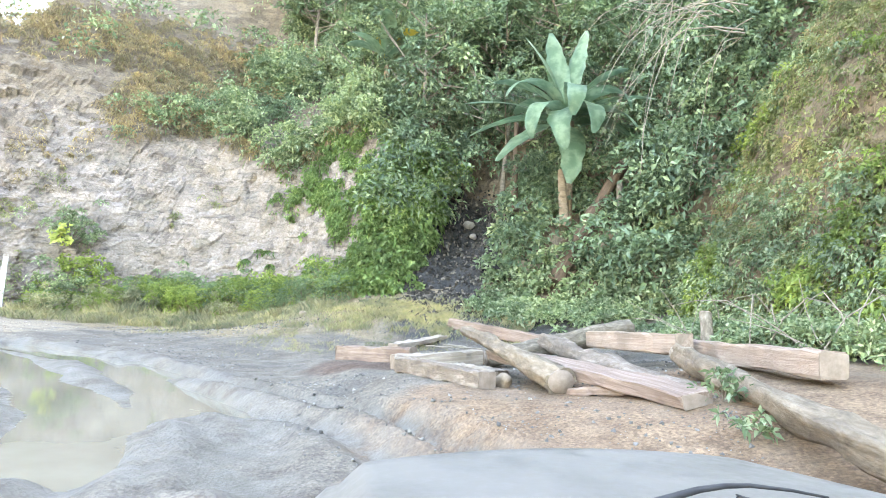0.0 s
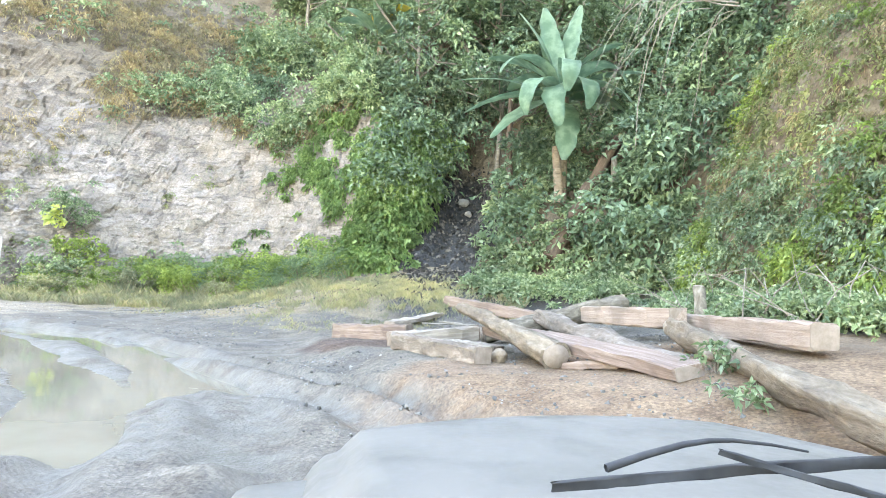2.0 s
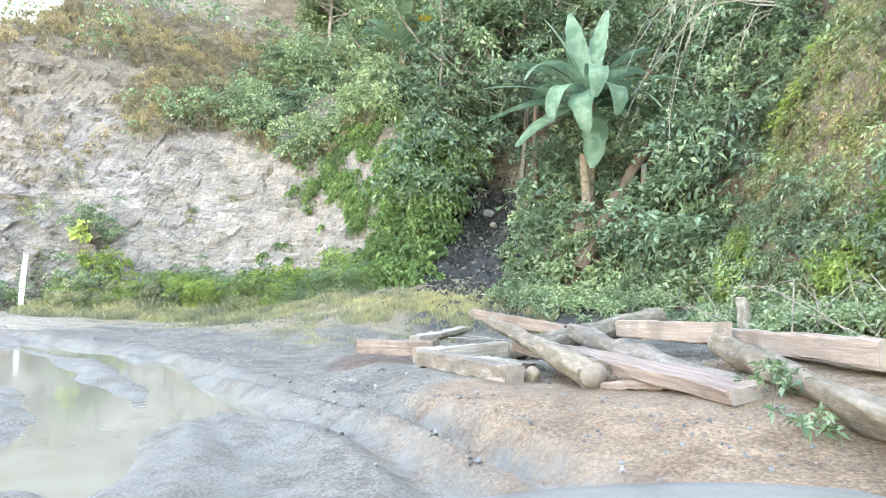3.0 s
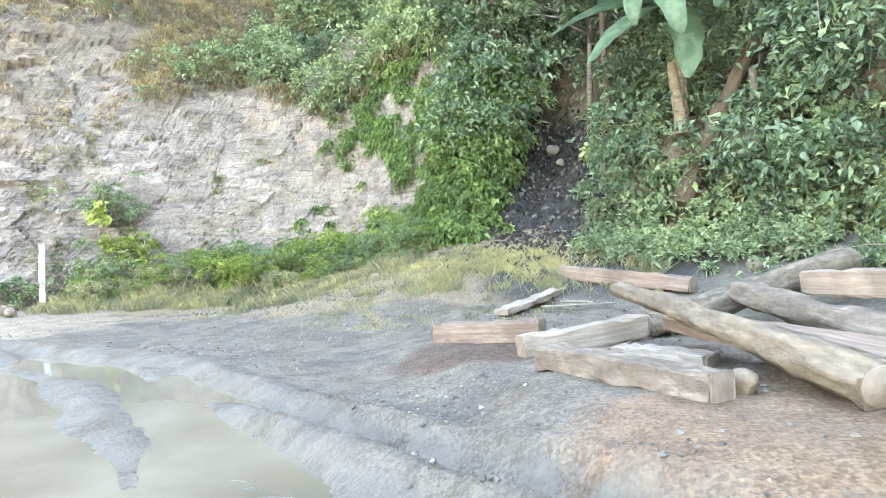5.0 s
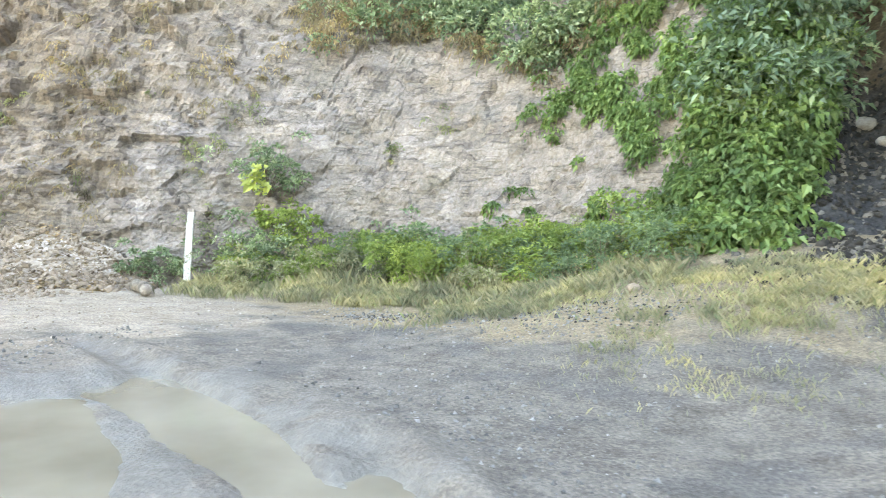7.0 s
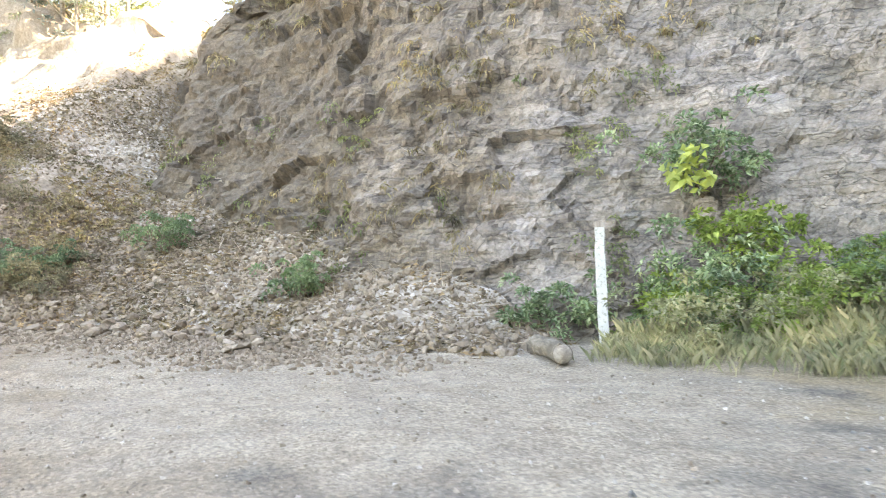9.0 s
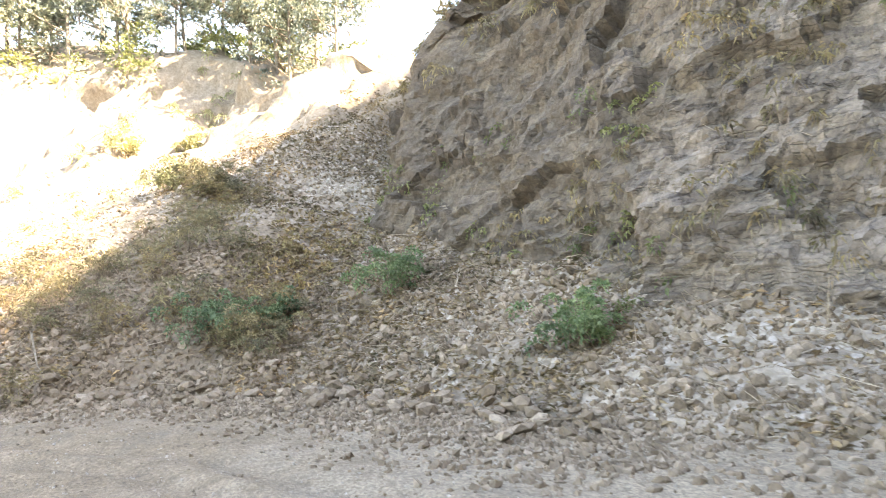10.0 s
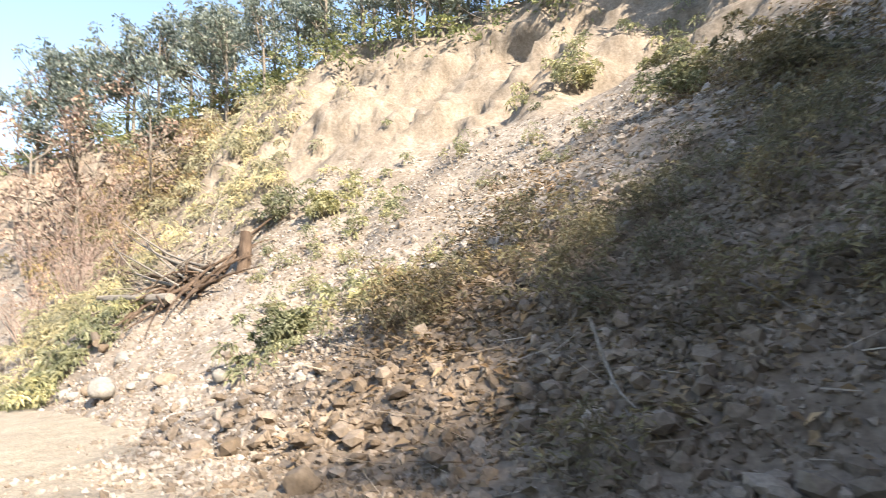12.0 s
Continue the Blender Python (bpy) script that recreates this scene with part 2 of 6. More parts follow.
def talus_material():
    n = Nodes("talus_soil", rough=0.95, spec=0.15)
    big, fine = n.noise(0.5, 6, 0.6), n.noise(9, 7, 0.7)
    c = n.ramp(big, [(0.3, (0.18, 0.145, 0.11)), (0.5, (0.255, 0.212, 0.168)), (0.7, (0.33, 0.285, 0.232))])
    warped = n.stretch(1.0, 1.0, 1.3)
    pebble = n.ramp(n.cells(9, warped, 'F1', "Color"), [(0.2, (0.16, 0.13, 0.10)), (0.5, (0.29, 0.25, 0.208)), (0.8, (0.40, 0.365, 0.325))])
    gap = n.value(n.cells(9, warped, 'DISTANCE_TO_EDGE'), 0.02, 0.14)
    c = n.mix(n.maths('MULTIPLY', gap, n.value(n.noise(1.7, 5, 0.6), 0.40, 0.56, 0.15, 0.9)), c, pebble)
    # shaded foot of the slide: browner soil, with shade put into its colour
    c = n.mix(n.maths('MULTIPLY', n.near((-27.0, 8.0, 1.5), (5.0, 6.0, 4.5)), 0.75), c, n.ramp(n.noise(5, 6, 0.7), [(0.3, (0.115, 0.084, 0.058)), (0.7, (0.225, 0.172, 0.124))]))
    streak = n.noise(2.2, 6, 0.65, n.stretch(1.2, 1.2, 0.35))
    sand = n.ramp(streak, [(0.3, (0.17, 0.134, 0.098)), (0.5, (0.24, 0.198, 0.152)), (0.7, (0.31, 0.262, 0.208))])
    high = n.maths('ADD', n.axis("Z"), n.maths('MULTIPLY', n.maths('SUBTRACT', n.noise(0.35, 4), 0.5), 2.4))
    sandy = n.value(high, 7.4, 9.0)
    c = n.mix(sandy, c, sand)
    c = n.mix(n.near((-43.0, -9.0, 8.0), (9.0, 7.0, 8.0)), c, sand)
    c = n.mix(1.0, c, n.ramp(fine, [(0.3, (0.6, 0.6, 0.6)), (0.7, (1.25, 1.25, 1.25))]), 'MULTIPLY')
    n.color(c)
    n.bump(n.maths('MULTIPLY', n.cells(9, warped), n.maths('SUBTRACT', 1.0, sandy)), 0.35, -0.04)
    n.bump(n.noise(2.5, 5, 0.6), 0.4, 0.1)
    n.bump(fine, 0.4, 0.03)
    return n.m


def ground_material():
    n = Nodes("gravel_road", rough=0.9, spec=0.3)
    big, mid, fine = n.noise(0.35, 5, 0.6), n.noise(2.6, 6, 0.65), n.noise(26, 6, 0.75)
    c = n.ramp(mid, [(0.3, (0.082, 0.071, 0.057)), (0.5, (0.138, 0.121, 0.098)), (0.7, (0.20, 0.177, 0.146))])
    c = n.mix(n.value(n.noise(0.8, 4), 0.52, 0.62, 0, 0.6), c, (0.085, 0.08, 0.072))
    soil = n.ramp(mid, [(0.3, (0.16, 0.12, 0.075)), (0.7, (0.30, 0.235, 0.15))])
    c = n.mix(n.near((5.0, 7.6, 0), (3.2, 3.0, 3)), c, n.ramp(mid, [(0.3, (0.13, 0.082, 0.052)), (0.7, (0.26, 0.18, 0.118))]))
    c = n.mix(n.near((-20.5, 9.6, 0), (12.5, 6.5, 4)), c, n.ramp(mid, [(0.3, (0.165, 0.125, 0.085)), (0.7, (0.265, 0.21, 0.15))]))
    c = n.mix(n.near((-15.4, 15.2, 0), (6.4, 4.3, 3)), c, n.ramp(mid, [(0.3, (0.20, 0.16, 0.12)), (0.7, (0.32, 0.27, 0.205))]))
    c = n.mix(n.near((-30.0, -9.0, 0), (13, 16, 5)), c, n.ramp(mid, [(0.3, (0.28, 0.232, 0.17)), (0.7, (0.40, 0.345, 0.265))]))
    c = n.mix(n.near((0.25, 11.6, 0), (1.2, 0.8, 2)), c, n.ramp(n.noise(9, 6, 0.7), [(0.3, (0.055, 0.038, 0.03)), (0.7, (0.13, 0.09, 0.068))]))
    c = n.mix(n.near((-4.0, 19.5, 0), (9.0, 3.6, 4)), c, soil)
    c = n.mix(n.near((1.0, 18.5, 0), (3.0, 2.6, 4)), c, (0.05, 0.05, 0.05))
    c = n.mix(1.0, c, n.ramp(fine, [(0.3, (0.6, 0.6, 0.6)), (0.7, (1.3, 1.3, 1.3))]), 'MULTIPLY')
    c = n.mix(1.0, c, n.ramp(n.cells(38, None, 'F1', "Color"), [(0.25, (0.78, 0.78, 0.79)), (0.75, (1.2, 1.2, 1.19))]), 'MULTIPLY')
    c = n.mix(n.value(n.noise(1.3, 6, 0.7), 0.54, 0.68, 0, 0.4), c, (0.07, 0.064, 0.055))
    mud = n.t.nodes.new("ShaderNodeAttribute")
    mud.attribute_name = "mud"
    wet_dark = n.maths('MULTIPLY', mud.outputs["Fac"], n.value(n.noise(1.6, 5, 0.6), 0.36, 0.56))
    c = n.mix(wet_dark, c, n.ramp(n.noise(6, 4), [(0.3, (0.115, 0.105, 0.088)), (0.7, (0.175, 0.162, 0.138))]))
    n.color(c)
    n.rough(n.maths('SUBTRACT', n.value(n.noise(0.7, 4), 0.42, 0.58, 0.7, 0.97), n.maths('MULTIPLY', wet_dark, 0.38)))
    n.bump(n.cells(26), 0.5, 0.02)
    n.bump(n.noise(4.5, 5, 0.65), 0.4, 0.04)
    n.bump(fine, 0.6, 0.02)
    return n.m


def water_material():
    n = Nodes("muddy_water", rough=0.06, spec=0.5)
    c = n.ramp(n.noise(0.7, 4), [(0.35, (0.15, 0.133, 0.098)), (0.65, (0.22, 0.198, 0.15))])
    n.color(c)
    n.bump(n.noise(2.5, 2), 0.05, 0.02)
    return n.m


def wood_material(name, dark, mid, light, along=(0.6, 14, 14), rough=0.85, mottled=False):
    n = Nodes(name, rough=rough, spec=0.25).local()
    grain = n.noise(1.6, 7, 0.65, n.stretch(*along), 0.5)
    stain = n.noise(1.3, 5, 0.6)
    c = n.ramp(grain, [(0.28, dark), (0.5, mid), (0.72, light)])
    c = n.mix(n.value(stain, 0.5, 0.7, 0, 0.55), c, tuple(0.55 * v for v in mid))
    if mottled:
        c = n.mix(n.value(n.noise(3.2, 6, 0.7, n.stretch(0.5, 1.6, 1.6)), 0.47, 0.60, 0, 0.6), c, n.ramp(n.noise(14, 5, 0.7), [(0.3, (0.075, 0.06, 0.047)), (0.7, (0.17, 0.142, 0.116))]))
    n.color(c)
    if mottled:
        n.bump(n.noise(5, 7, 0.7, n.stretch(0.4, 1.5, 1.5)), 1.0, 0.06)
    n.bump(grain, 0.6, 0.025)
    n.bump(n.noise(22, 4, 0.7), 0.4, 0.012)
    return n.m


ROCK, EARTH, GULLY = rock_material(), earth_material("brown_earth_bank"), earth_material("shade_dark_gully_earth", True)
TALUS, ROADM, WATER = talus_material(), ground_material(), water_material()
WOOD_PALE = wood_material("weathered_pale_timber", (0.17, 0.14, 0.112), (0.28, 0.238, 0.198), (0.39, 0.345, 0.295))
WOOD_RED = wood_material("red_brown_sawn_timber", (0.125, 0.09, 0.074), (0.21, 0.152, 0.122), (0.31, 0.245, 0.205))
WOOD_TAN = wood_material("fresh_tan_timber", (0.185, 0.135, 0.105), (0.275, 0.208, 0.165), (0.36, 0.29, 0.24))
BARK = wood_material("grey_bark", (0.07, 0.06, 0.046), (0.15, 0.128, 0.10), (0.29, 0.258, 0.215), (3, 7, 7), 0.95)


# ---- ground ----
PUDDLES = [((-0.4, 5.5), (-1.2, 6.8), (-2.5, 7.9), (-4.2, 9.0), (-5.7, 10.0), (-7.2, 10.8)),
           ((-0.7, 7.8), (-1.8, 8.9), (-3.0, 10.0), (-4.4, 11.0), (-6.0, 11.7), (-7.2, 12.0))]
PUDDLE_WIDTH = (0.66, 0.47)
RUTS = [((1.9, 4.5), (0.9, 6.6), (-0.4, 8.2), (-3.0, 10.2), (-6.5, 12.0), (-9.5, 12.9)),
        ((0.6, 4.2), (-0.3, 5.9), (-2.0, 7.5), (-5.0, 9.6), (-9.0, 11.2)),
        ((3.4, 6.0), (2.2, 7.4), (0.9, 8.5), (-1.0, 9.6), (-4.0, 11.2)),
        ((2.7, 5.6), (1.6, 7.0), (0.2, 8.0), (-2.2, 9.2)),
        ((2.9, 6.6), (1.7, 7.9), (0.2, 8.9), (-2.0, 10.0), (-4.5, 11.8)),
        ((1.2, 5.2), (0.6, 6.4), (-0.2, 7.3))]


TRACKS = [((-23.3, 5.0), (-22.7, 6.4), (-20.9, 8.4), (-19.0, 10.5), (-16.0, 12.2)), ((-21.1, 6.4), (-19.6, 8.2), (-17.0, 10.4), (-13.5, 11.8)), ((-24.2, 4.4), (-23.4, 6.6), (-21.4, 8.9), (-19.6, 10.9), (-16.4, 12.8))]


def polyline_gap(x, y, pts):
    """The distance of places from a line of points."""
    best = np.full(np.shape(x), 1e9)
    for (ax, ay), (bx, by) in zip(pts[:-1], pts[1:]):
        dx, dy = bx - ax, by - ay
        t = np.clip(((x - ax) * dx + (y - ay) * dy) / (dx * dx + dy * dy), 0, 1)
        best = np.minimum(best, np.hypot(x - ax - t * dx, y - ay - t * dy))
    return best


def rounded_line(pts, n=4):
    p = np.array(pts, float)
    for _ in range(n):
        q = np.empty((2 * len(p), 2))
        q[0::2][:len(p)] = p
        a, b = p[:-1] * 0.75 + p[1:] * 0.25, p[:-1] * 0.25 + p[1:] * 0.75
        p = np.vstack([p[:1], np.stack([a, b], 1).reshape(-1, 2), p[-1:]])
        if len(p) > 40:
            break
    return [tuple(v) for v in p]


def ground_height(x, y, fine=True):
    x, y = np.asarray(x, float), np.asarray(y, float)
    z = 0.18 * ramp(x - 3.0, 0.5) * smooth(30, 14, x)
    z = z + 0.25 * ramp(y - 14.2, 0.6) * smooth(-9, -1, x) * smooth(40, 24, y)
    z = z + 0.05 * ramp(-x - 17.5, 1.5) * smooth(-60, -30, x)
    heap = smooth(-0.9, 0.2, (x + 1.5) * 0.78 + (y - 13.0) * 0.62) * smooth(16, 13.5, y) * smooth(-2.5, 0, x) * smooth(5, 8, y) * smooth(30, 14, x)
    z = z + 0.27 * heap
    z = z + 0.26 * ramp(y - 19.8, 0.4) * smooth(-14.5, -11.5, x) * smooth(-4, -8, x) * smooth(40, 24, y)
    z = z + 0.08 * smooth(0.6, 1.4, x) * smooth(5.5, 7.5, y) * smooth(12.5, 11, y) * smooth(8, 5, x)
    p = np.stack([x, y, 0 * x], -1)
    z = z + (fbm(p, 0.22, 3) - 0.5) * 0.20
    if fine:
        z = z + (fbm(p, 1.4, 4) - 0.5) * 0.09 + (fbm(p, 7.0, 2) - 0.5) * 0.025
    wob = (fbm(p, 0.9, 3) - 0.5) * 0.4
    for pts, w in zip(PUDDLES, PUDDLE_WIDTH):
        d = polyline_gap(x, y, pts) + wob
        z = z * smooth(0.6, 1.8, d / w) + (1 - smooth(0.6, 1.8, d / w)) * -0.10 - 0.09 * smooth(1.15, 0.2, d / w)
    for pts in RUTS:
        d = polyline_gap(x, y, pts)
        z = z - 0.085 * np.exp(-(d / 0.17) ** 2) + 0.045 * np.exp(-((d - 0.34) / 0.12) ** 2)
    for pts in TRACKS:
        d = polyline_gap(x, y, pts) + (fbm(p, 1.1, 2) - 0.5) * 0.25
        z = z - 0.035 * np.exp(-(d / 0.16) ** 2) + 0.02 * np.exp(-((d - 0.3) / 0.1) ** 2)
    return z


def spaced(lo, a, b, hi, step, grow=1.25):
    """Even steps from a to b, growing ones out to lo and hi."""
    mid = list(np.arange(a, b, step))
    left, right, s = [], [], step
    while (left[-1] if left else a) > lo:
        s *= grow
        left.append((left[-1] if left else a) - s)
    s = step
    while (right[-1] if right else b) < hi:
        s *= grow
        right.append((right[-1] if right else b) + s)
    return np.array(left[::-1] + mid + [b] + right)


gx, gy = spaced(-2500, -30, 10, 2500, 0.125), spaced(-2500, 0.5, 20.5, 2500, 0.125)
GX, GY = np.meshgrid(gx, gy, indexing="ij")
GP = np.stack([GX, GY, ground_height(GX, GY)], -1)
MUD = np.zeros(GX.shape)
for pts in RUTS:
    MUD = np.maximum(MUD, np.exp(-(polyline_gap(GX, GY, pts) / 0.24) ** 2))
for pts, w in zip(PUDDLES, PUDDLE_WIDTH):
    MUD = np.maximum(MUD, smooth(2.6, 1.2, polyline_gap(GX, GY, pts) / w))
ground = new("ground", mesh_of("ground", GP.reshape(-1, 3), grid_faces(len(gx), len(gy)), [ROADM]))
mud = ground.data.attributes.new("mud", 'FLOAT', 'POINT')
mud.data.foreach_set("value", MUD.ravel().astype(np.float32))
tagged(ground, "rutted grey gravel road with mud and dust", "ground", kind="structure")


def build_puddle():
    xs, ys = np.arange(-9.0, 2.5, 0.1), np.arange(4.0, 14.5, 0.1)
    X, Y = np.meshgrid(xs, ys, indexing="ij")
    keep = np.minimum(polyline_gap(X, Y, PUDDLES[0]) / PUDDLE_WIDTH[0], polyline_gap(X, Y, PUDDLES[1]) / PUDDLE_WIDTH[1]) < 2.0
    V = np.stack([X, Y, 0 * X - 0.105], -1).reshape(-1, 3)
    f = grid_faces(len(xs), len(ys))
    f = f[keep.reshape(-1)[f].all(1)]
    used, inv = np.unique(f, return_inverse=True)
    ob = new("puddle", mesh_of("puddle", V[used], inv.reshape(f.shape), [WATER]))
    return tagged(ob, "still muddy rain water standing in the wheel ruts", "puddle", kind="structure")


build_puddle()


# ---- hillside ----
def sheet(stations, nu, nv, power=1.0):
    """A grid through profiles: each station is a foot, a way into the hill and rows of (way in, height)."""
    rows = []
    for (fx, fy), (dx, dy), prof in stations:
        d = Vector((dx, dy)).normalized()
        pr = np.array(prof, float)
        s = np.concatenate([[0], np.cumsum(np.hypot(*np.diff(pr, axis=0).T))])
        v = np.linspace(0, 1, nv) ** power * s[-1]
        o, h = np.interp(v, s, pr[:, 0]), np.interp(v, s, pr[:, 1])
        rows.append(np.stack([fx + d.x * o, fy + d.y * o, h], -1))
    rows = np.array(rows)
    gap = np.linalg.norm(np.diff(rows[:, nv // 4], axis=0), axis=-1)
    at = np.concatenate([[0], np.cumsum(gap)])
    u = np.linspace(0, at[-1], nu)
    out = np.empty((nu, nv, 3))
    for j in range(nv):
        for k in range(3):
            out[:, j, k] = np.interp(u, at, rows[:, j, k])
    w = max(3, int(nu * 1.2 / at[-1]) | 1)
    ker = np.hanning(w + 2)[1:-1]
    ker /= ker.sum()
    raw = out.copy()
    for k in range(3):
        for j in range(nv):
            pad = np.pad(out[:, j, k], w // 2, mode="edge")
            out[:, j, k] = np.convolve(pad, ker, mode="valid")
    e = np.minimum(u, at[-1] - u)
    keep = smooth(0.0, 1.2, e)[:, None, None]
    return out * keep + raw * (1 - keep), u, at


def edge_fade(u, at, first=True, last=True):
    """0 at the seams with the neighbouring sheets, 1 away from them."""
    k = np.ones_like(u)
    if first:
        k = k * smooth(0.0, 1.4, u)
    if last:
        k = k * smooth(0.0, 1.4, at[-1] - u)
    return k[:, None, None]


def surface(name, P, material, label, category):
    ob = new(name, mesh_of(name, P.reshape(-1, 3), grid_faces(*P.shape[:2])[:, ::-1], [material], material is not ROCK))
    return tagged(ob, label, category, kind="structure")


BANK = [((13, -14), (1, -0.1), [(-0.4, -0.3), (2.2, 4), (4.5, 9), (12, 15), (24, 22)]),
        ((9.8, 4), (0.95, 0.2), [(-0.4, 0.4), (1.8, 4.4), (4, 10), (11, 16), (24, 24)]),
        ((8.1, 9.5), (0.85, 0.45), [(-0.3, 0.4), (1.5, 4.2), (3.4, 9.5), (9, 16), (22, 25), (44, 34)]),
        ((6.7, 12.6), (0.8, 0.6), [(-0.3, 0.3), (1.3, 3.4), (2.6, 6.6), (5, 11), (10, 17), (22, 26), (44, 34)]),
        ((6.1, 15.5), (0.95, 0.3), [(-0.3, 0.6), (1.0, 3.4), (2.2, 6.6), (4.5, 11), (10, 17), (22, 26), (44, 34)]),
        ((6.2, 18.2), (0.97, 0.25), [(-0.3, 1.2), (0.8, 3.6), (2.2, 7.0), (5, 12), (10, 18), (22, 27), (44, 34)])]
GULLY_S = [((6.2, 18.2), (0.97, 0.25), [(-0.3, 1.2), (0.8, 3.6), (2.2, 7.0), (5, 12), (10, 18), (22, 27), (44, 34)]),
           ((4.2, 19.0), (0.55, 0.83), [(-0.3, 1.1), (1.2, 2.6), (3.2, 5.0), (5.5, 9), (10, 15), (17.4, 21), (19.4, 24), (27.4, 26.6), (44, 27)]),
           ((3.4, 19.3), (0.47, 0.88), [(-0.3, 1.1), (1.2, 2.72), (3.12, 4.8), (5.7, 8.8), (10.4, 15), (17.1, 21), (19.1, 24.3), (27.1, 26.3), (44, 27.3)]),
           ((2.8, 19.55), (0.41, 0.91), [(-0.3, 1.1), (1.2, 2.81), (3.06, 4.65), (5.85, 8.65), (10.7, 15), (16.8, 21), (18.8, 25.2), (26.8, 26.5), (44, 27.5)]),
           ((2.2, 19.8), (0.35, 0.93), [(-0.3, 1.1), (1.2, 2.9), (3.0, 4.5), (6, 8.5), (11, 15), (16.6, 20), (18.6, 22.8), (26.6, 25.5), (44, 27.8)]),
           ((0.8, 20.2), (0.1, 1), [(-0.3, 1.2), (1.5, 2.4), (4.0, 4.6), (7, 8.5), (12, 16), (16.2, 21), (18.2, 24.7), (26.2, 26.4), (44, 28.2)]),
           ((-0.6, 20.2), (0.0, 1), [(-0.3, 1.2), (2.0, 2.2), (5.2, 4.1), (7.2, 6.5), (11, 13), (16.2, 21), (18.2, 26.3), (26.2, 27.6), (44, 28.6)]),
           ((-2.0, 20.8), (-0.05, 1), [(-0.3, 1.3), (1.2, 2.8), (3.0, 5.0), (5.0, 8.5), (10, 14.5), (15.6, 21), (17.6, 26.6), (25.6, 28), (44, 29)]),
           ((-3.6, 21.6), (-0.05, 1), [(-0.3, 1.2), (0.8, 3.2), (2.2, 6.0), (4.5, 9.2), (10, 14.5), (14.8, 21), (16.8, 27.0), (24.8, 28.6), (44, 29.6)])]
CLIFF = [((-3.6, 21.6), (-0.05, 1), [(-0.3, 1.2), (0.8, 3.2), (2.2, 6.0), (4.5, 9.2), (10, 14.5), (14.8, 21), (16.8, 27.0), (24.8, 28.6), (44, 29.6)]),
         ((-8.0, 23.2), (0.0, 1), [(-0.3, 0.1), (0.8, 2.2), (1.6, 4.3), (3.0, 6.7), (6.5, 9.6), (12, 15), (13.2, 21), (15.2, 27.2), (23.2, 29.2), (44, 30.2)]),
         ((-12.0, 22.9), (-0.15, 1), [(-0.3, -0.2), (0.8, 2.2), (1.7, 4.6), (3.1, 7.3), (7, 10.5), (13, 16), (13.5, 21), (15.5, 26.7), (23.5, 29.4), (44, 30.4)]),
         ((-15.0, 20.4), (-0.4, 0.92), [(-0.3, -0.2), (0.9, 2.2), (1.9, 4.6), (3.2, 7.4), (6, 10.5), (12, 16.5), (16.0, 21), (18.0, 26.7), (26.0, 29.4), (44, 30.4)]),
         ((-17.3, 18.5), (-0.5, 0.87), [(-0.3, -0.2), (0.7, 2.2), (1.5, 4.4), (2.5, 6.8), (3.8, 9), (6.5, 12.0), (12, 17), (20, 28), (44, 34)]),
         ((-19.3, 17.4), (-0.25, 0.97), [(-0.3, -0.2), (0.7, 2.2), (1.6, 4.6), (2.6, 7.0), (3.9, 9.5), (8, 12.5), (14, 17), (21, 28), (44, 34)]),
         ((-22.5, 16.2), (-0.2, 0.98), [(-0.3, -0.2), (0.7, 2.4), (1.6, 5), (2.5, 7.6), (3.6, 9.8), (8, 11.5), (20, 18), (44, 24)]),
         ((-26.0, 15.2), (-0.1, 1.0), [(-0.3, 0.4), (0.6, 2.6), (1.4, 5), (2.4, 8), (3.8, 9.8), (8, 11), (20, 14), (44, 18)]),
         ((-28.6, 14.3), (0.1, 1.0), [(-0.3, 1.0), (0.5, 3.2), (1.2, 5.6), (2.2, 8.4), (3.6, 9.6), (8, 10.8), (20, 13), (44, 16)]),
         ((-29.8, 14.4), (0.5, 0.87), [(-0.3, 1.0), (0.6, 3.4), (1.3, 5.8), (2.3, 8.6), (3.6, 10.5), (8, 11.8), (20, 13), (44, 16)]),
         ((-30.8, 15.6), (0.5, 0.87), [(-0.3, 2.0), (0.5, 4.2), (1.0, 6.2), (2.0, 8.6), (3.6, 10.0), (8, 11.5), (20, 12.5), (44, 15)]),
         ((-33.0, 15.4), (0.0, 1.0), [(-0.3, 4.0), (0.5, 6.2), (1.0, 8.0), (2.0, 9.2), (3.6, 10), (8, 11), (20, 12), (44, 15)])]
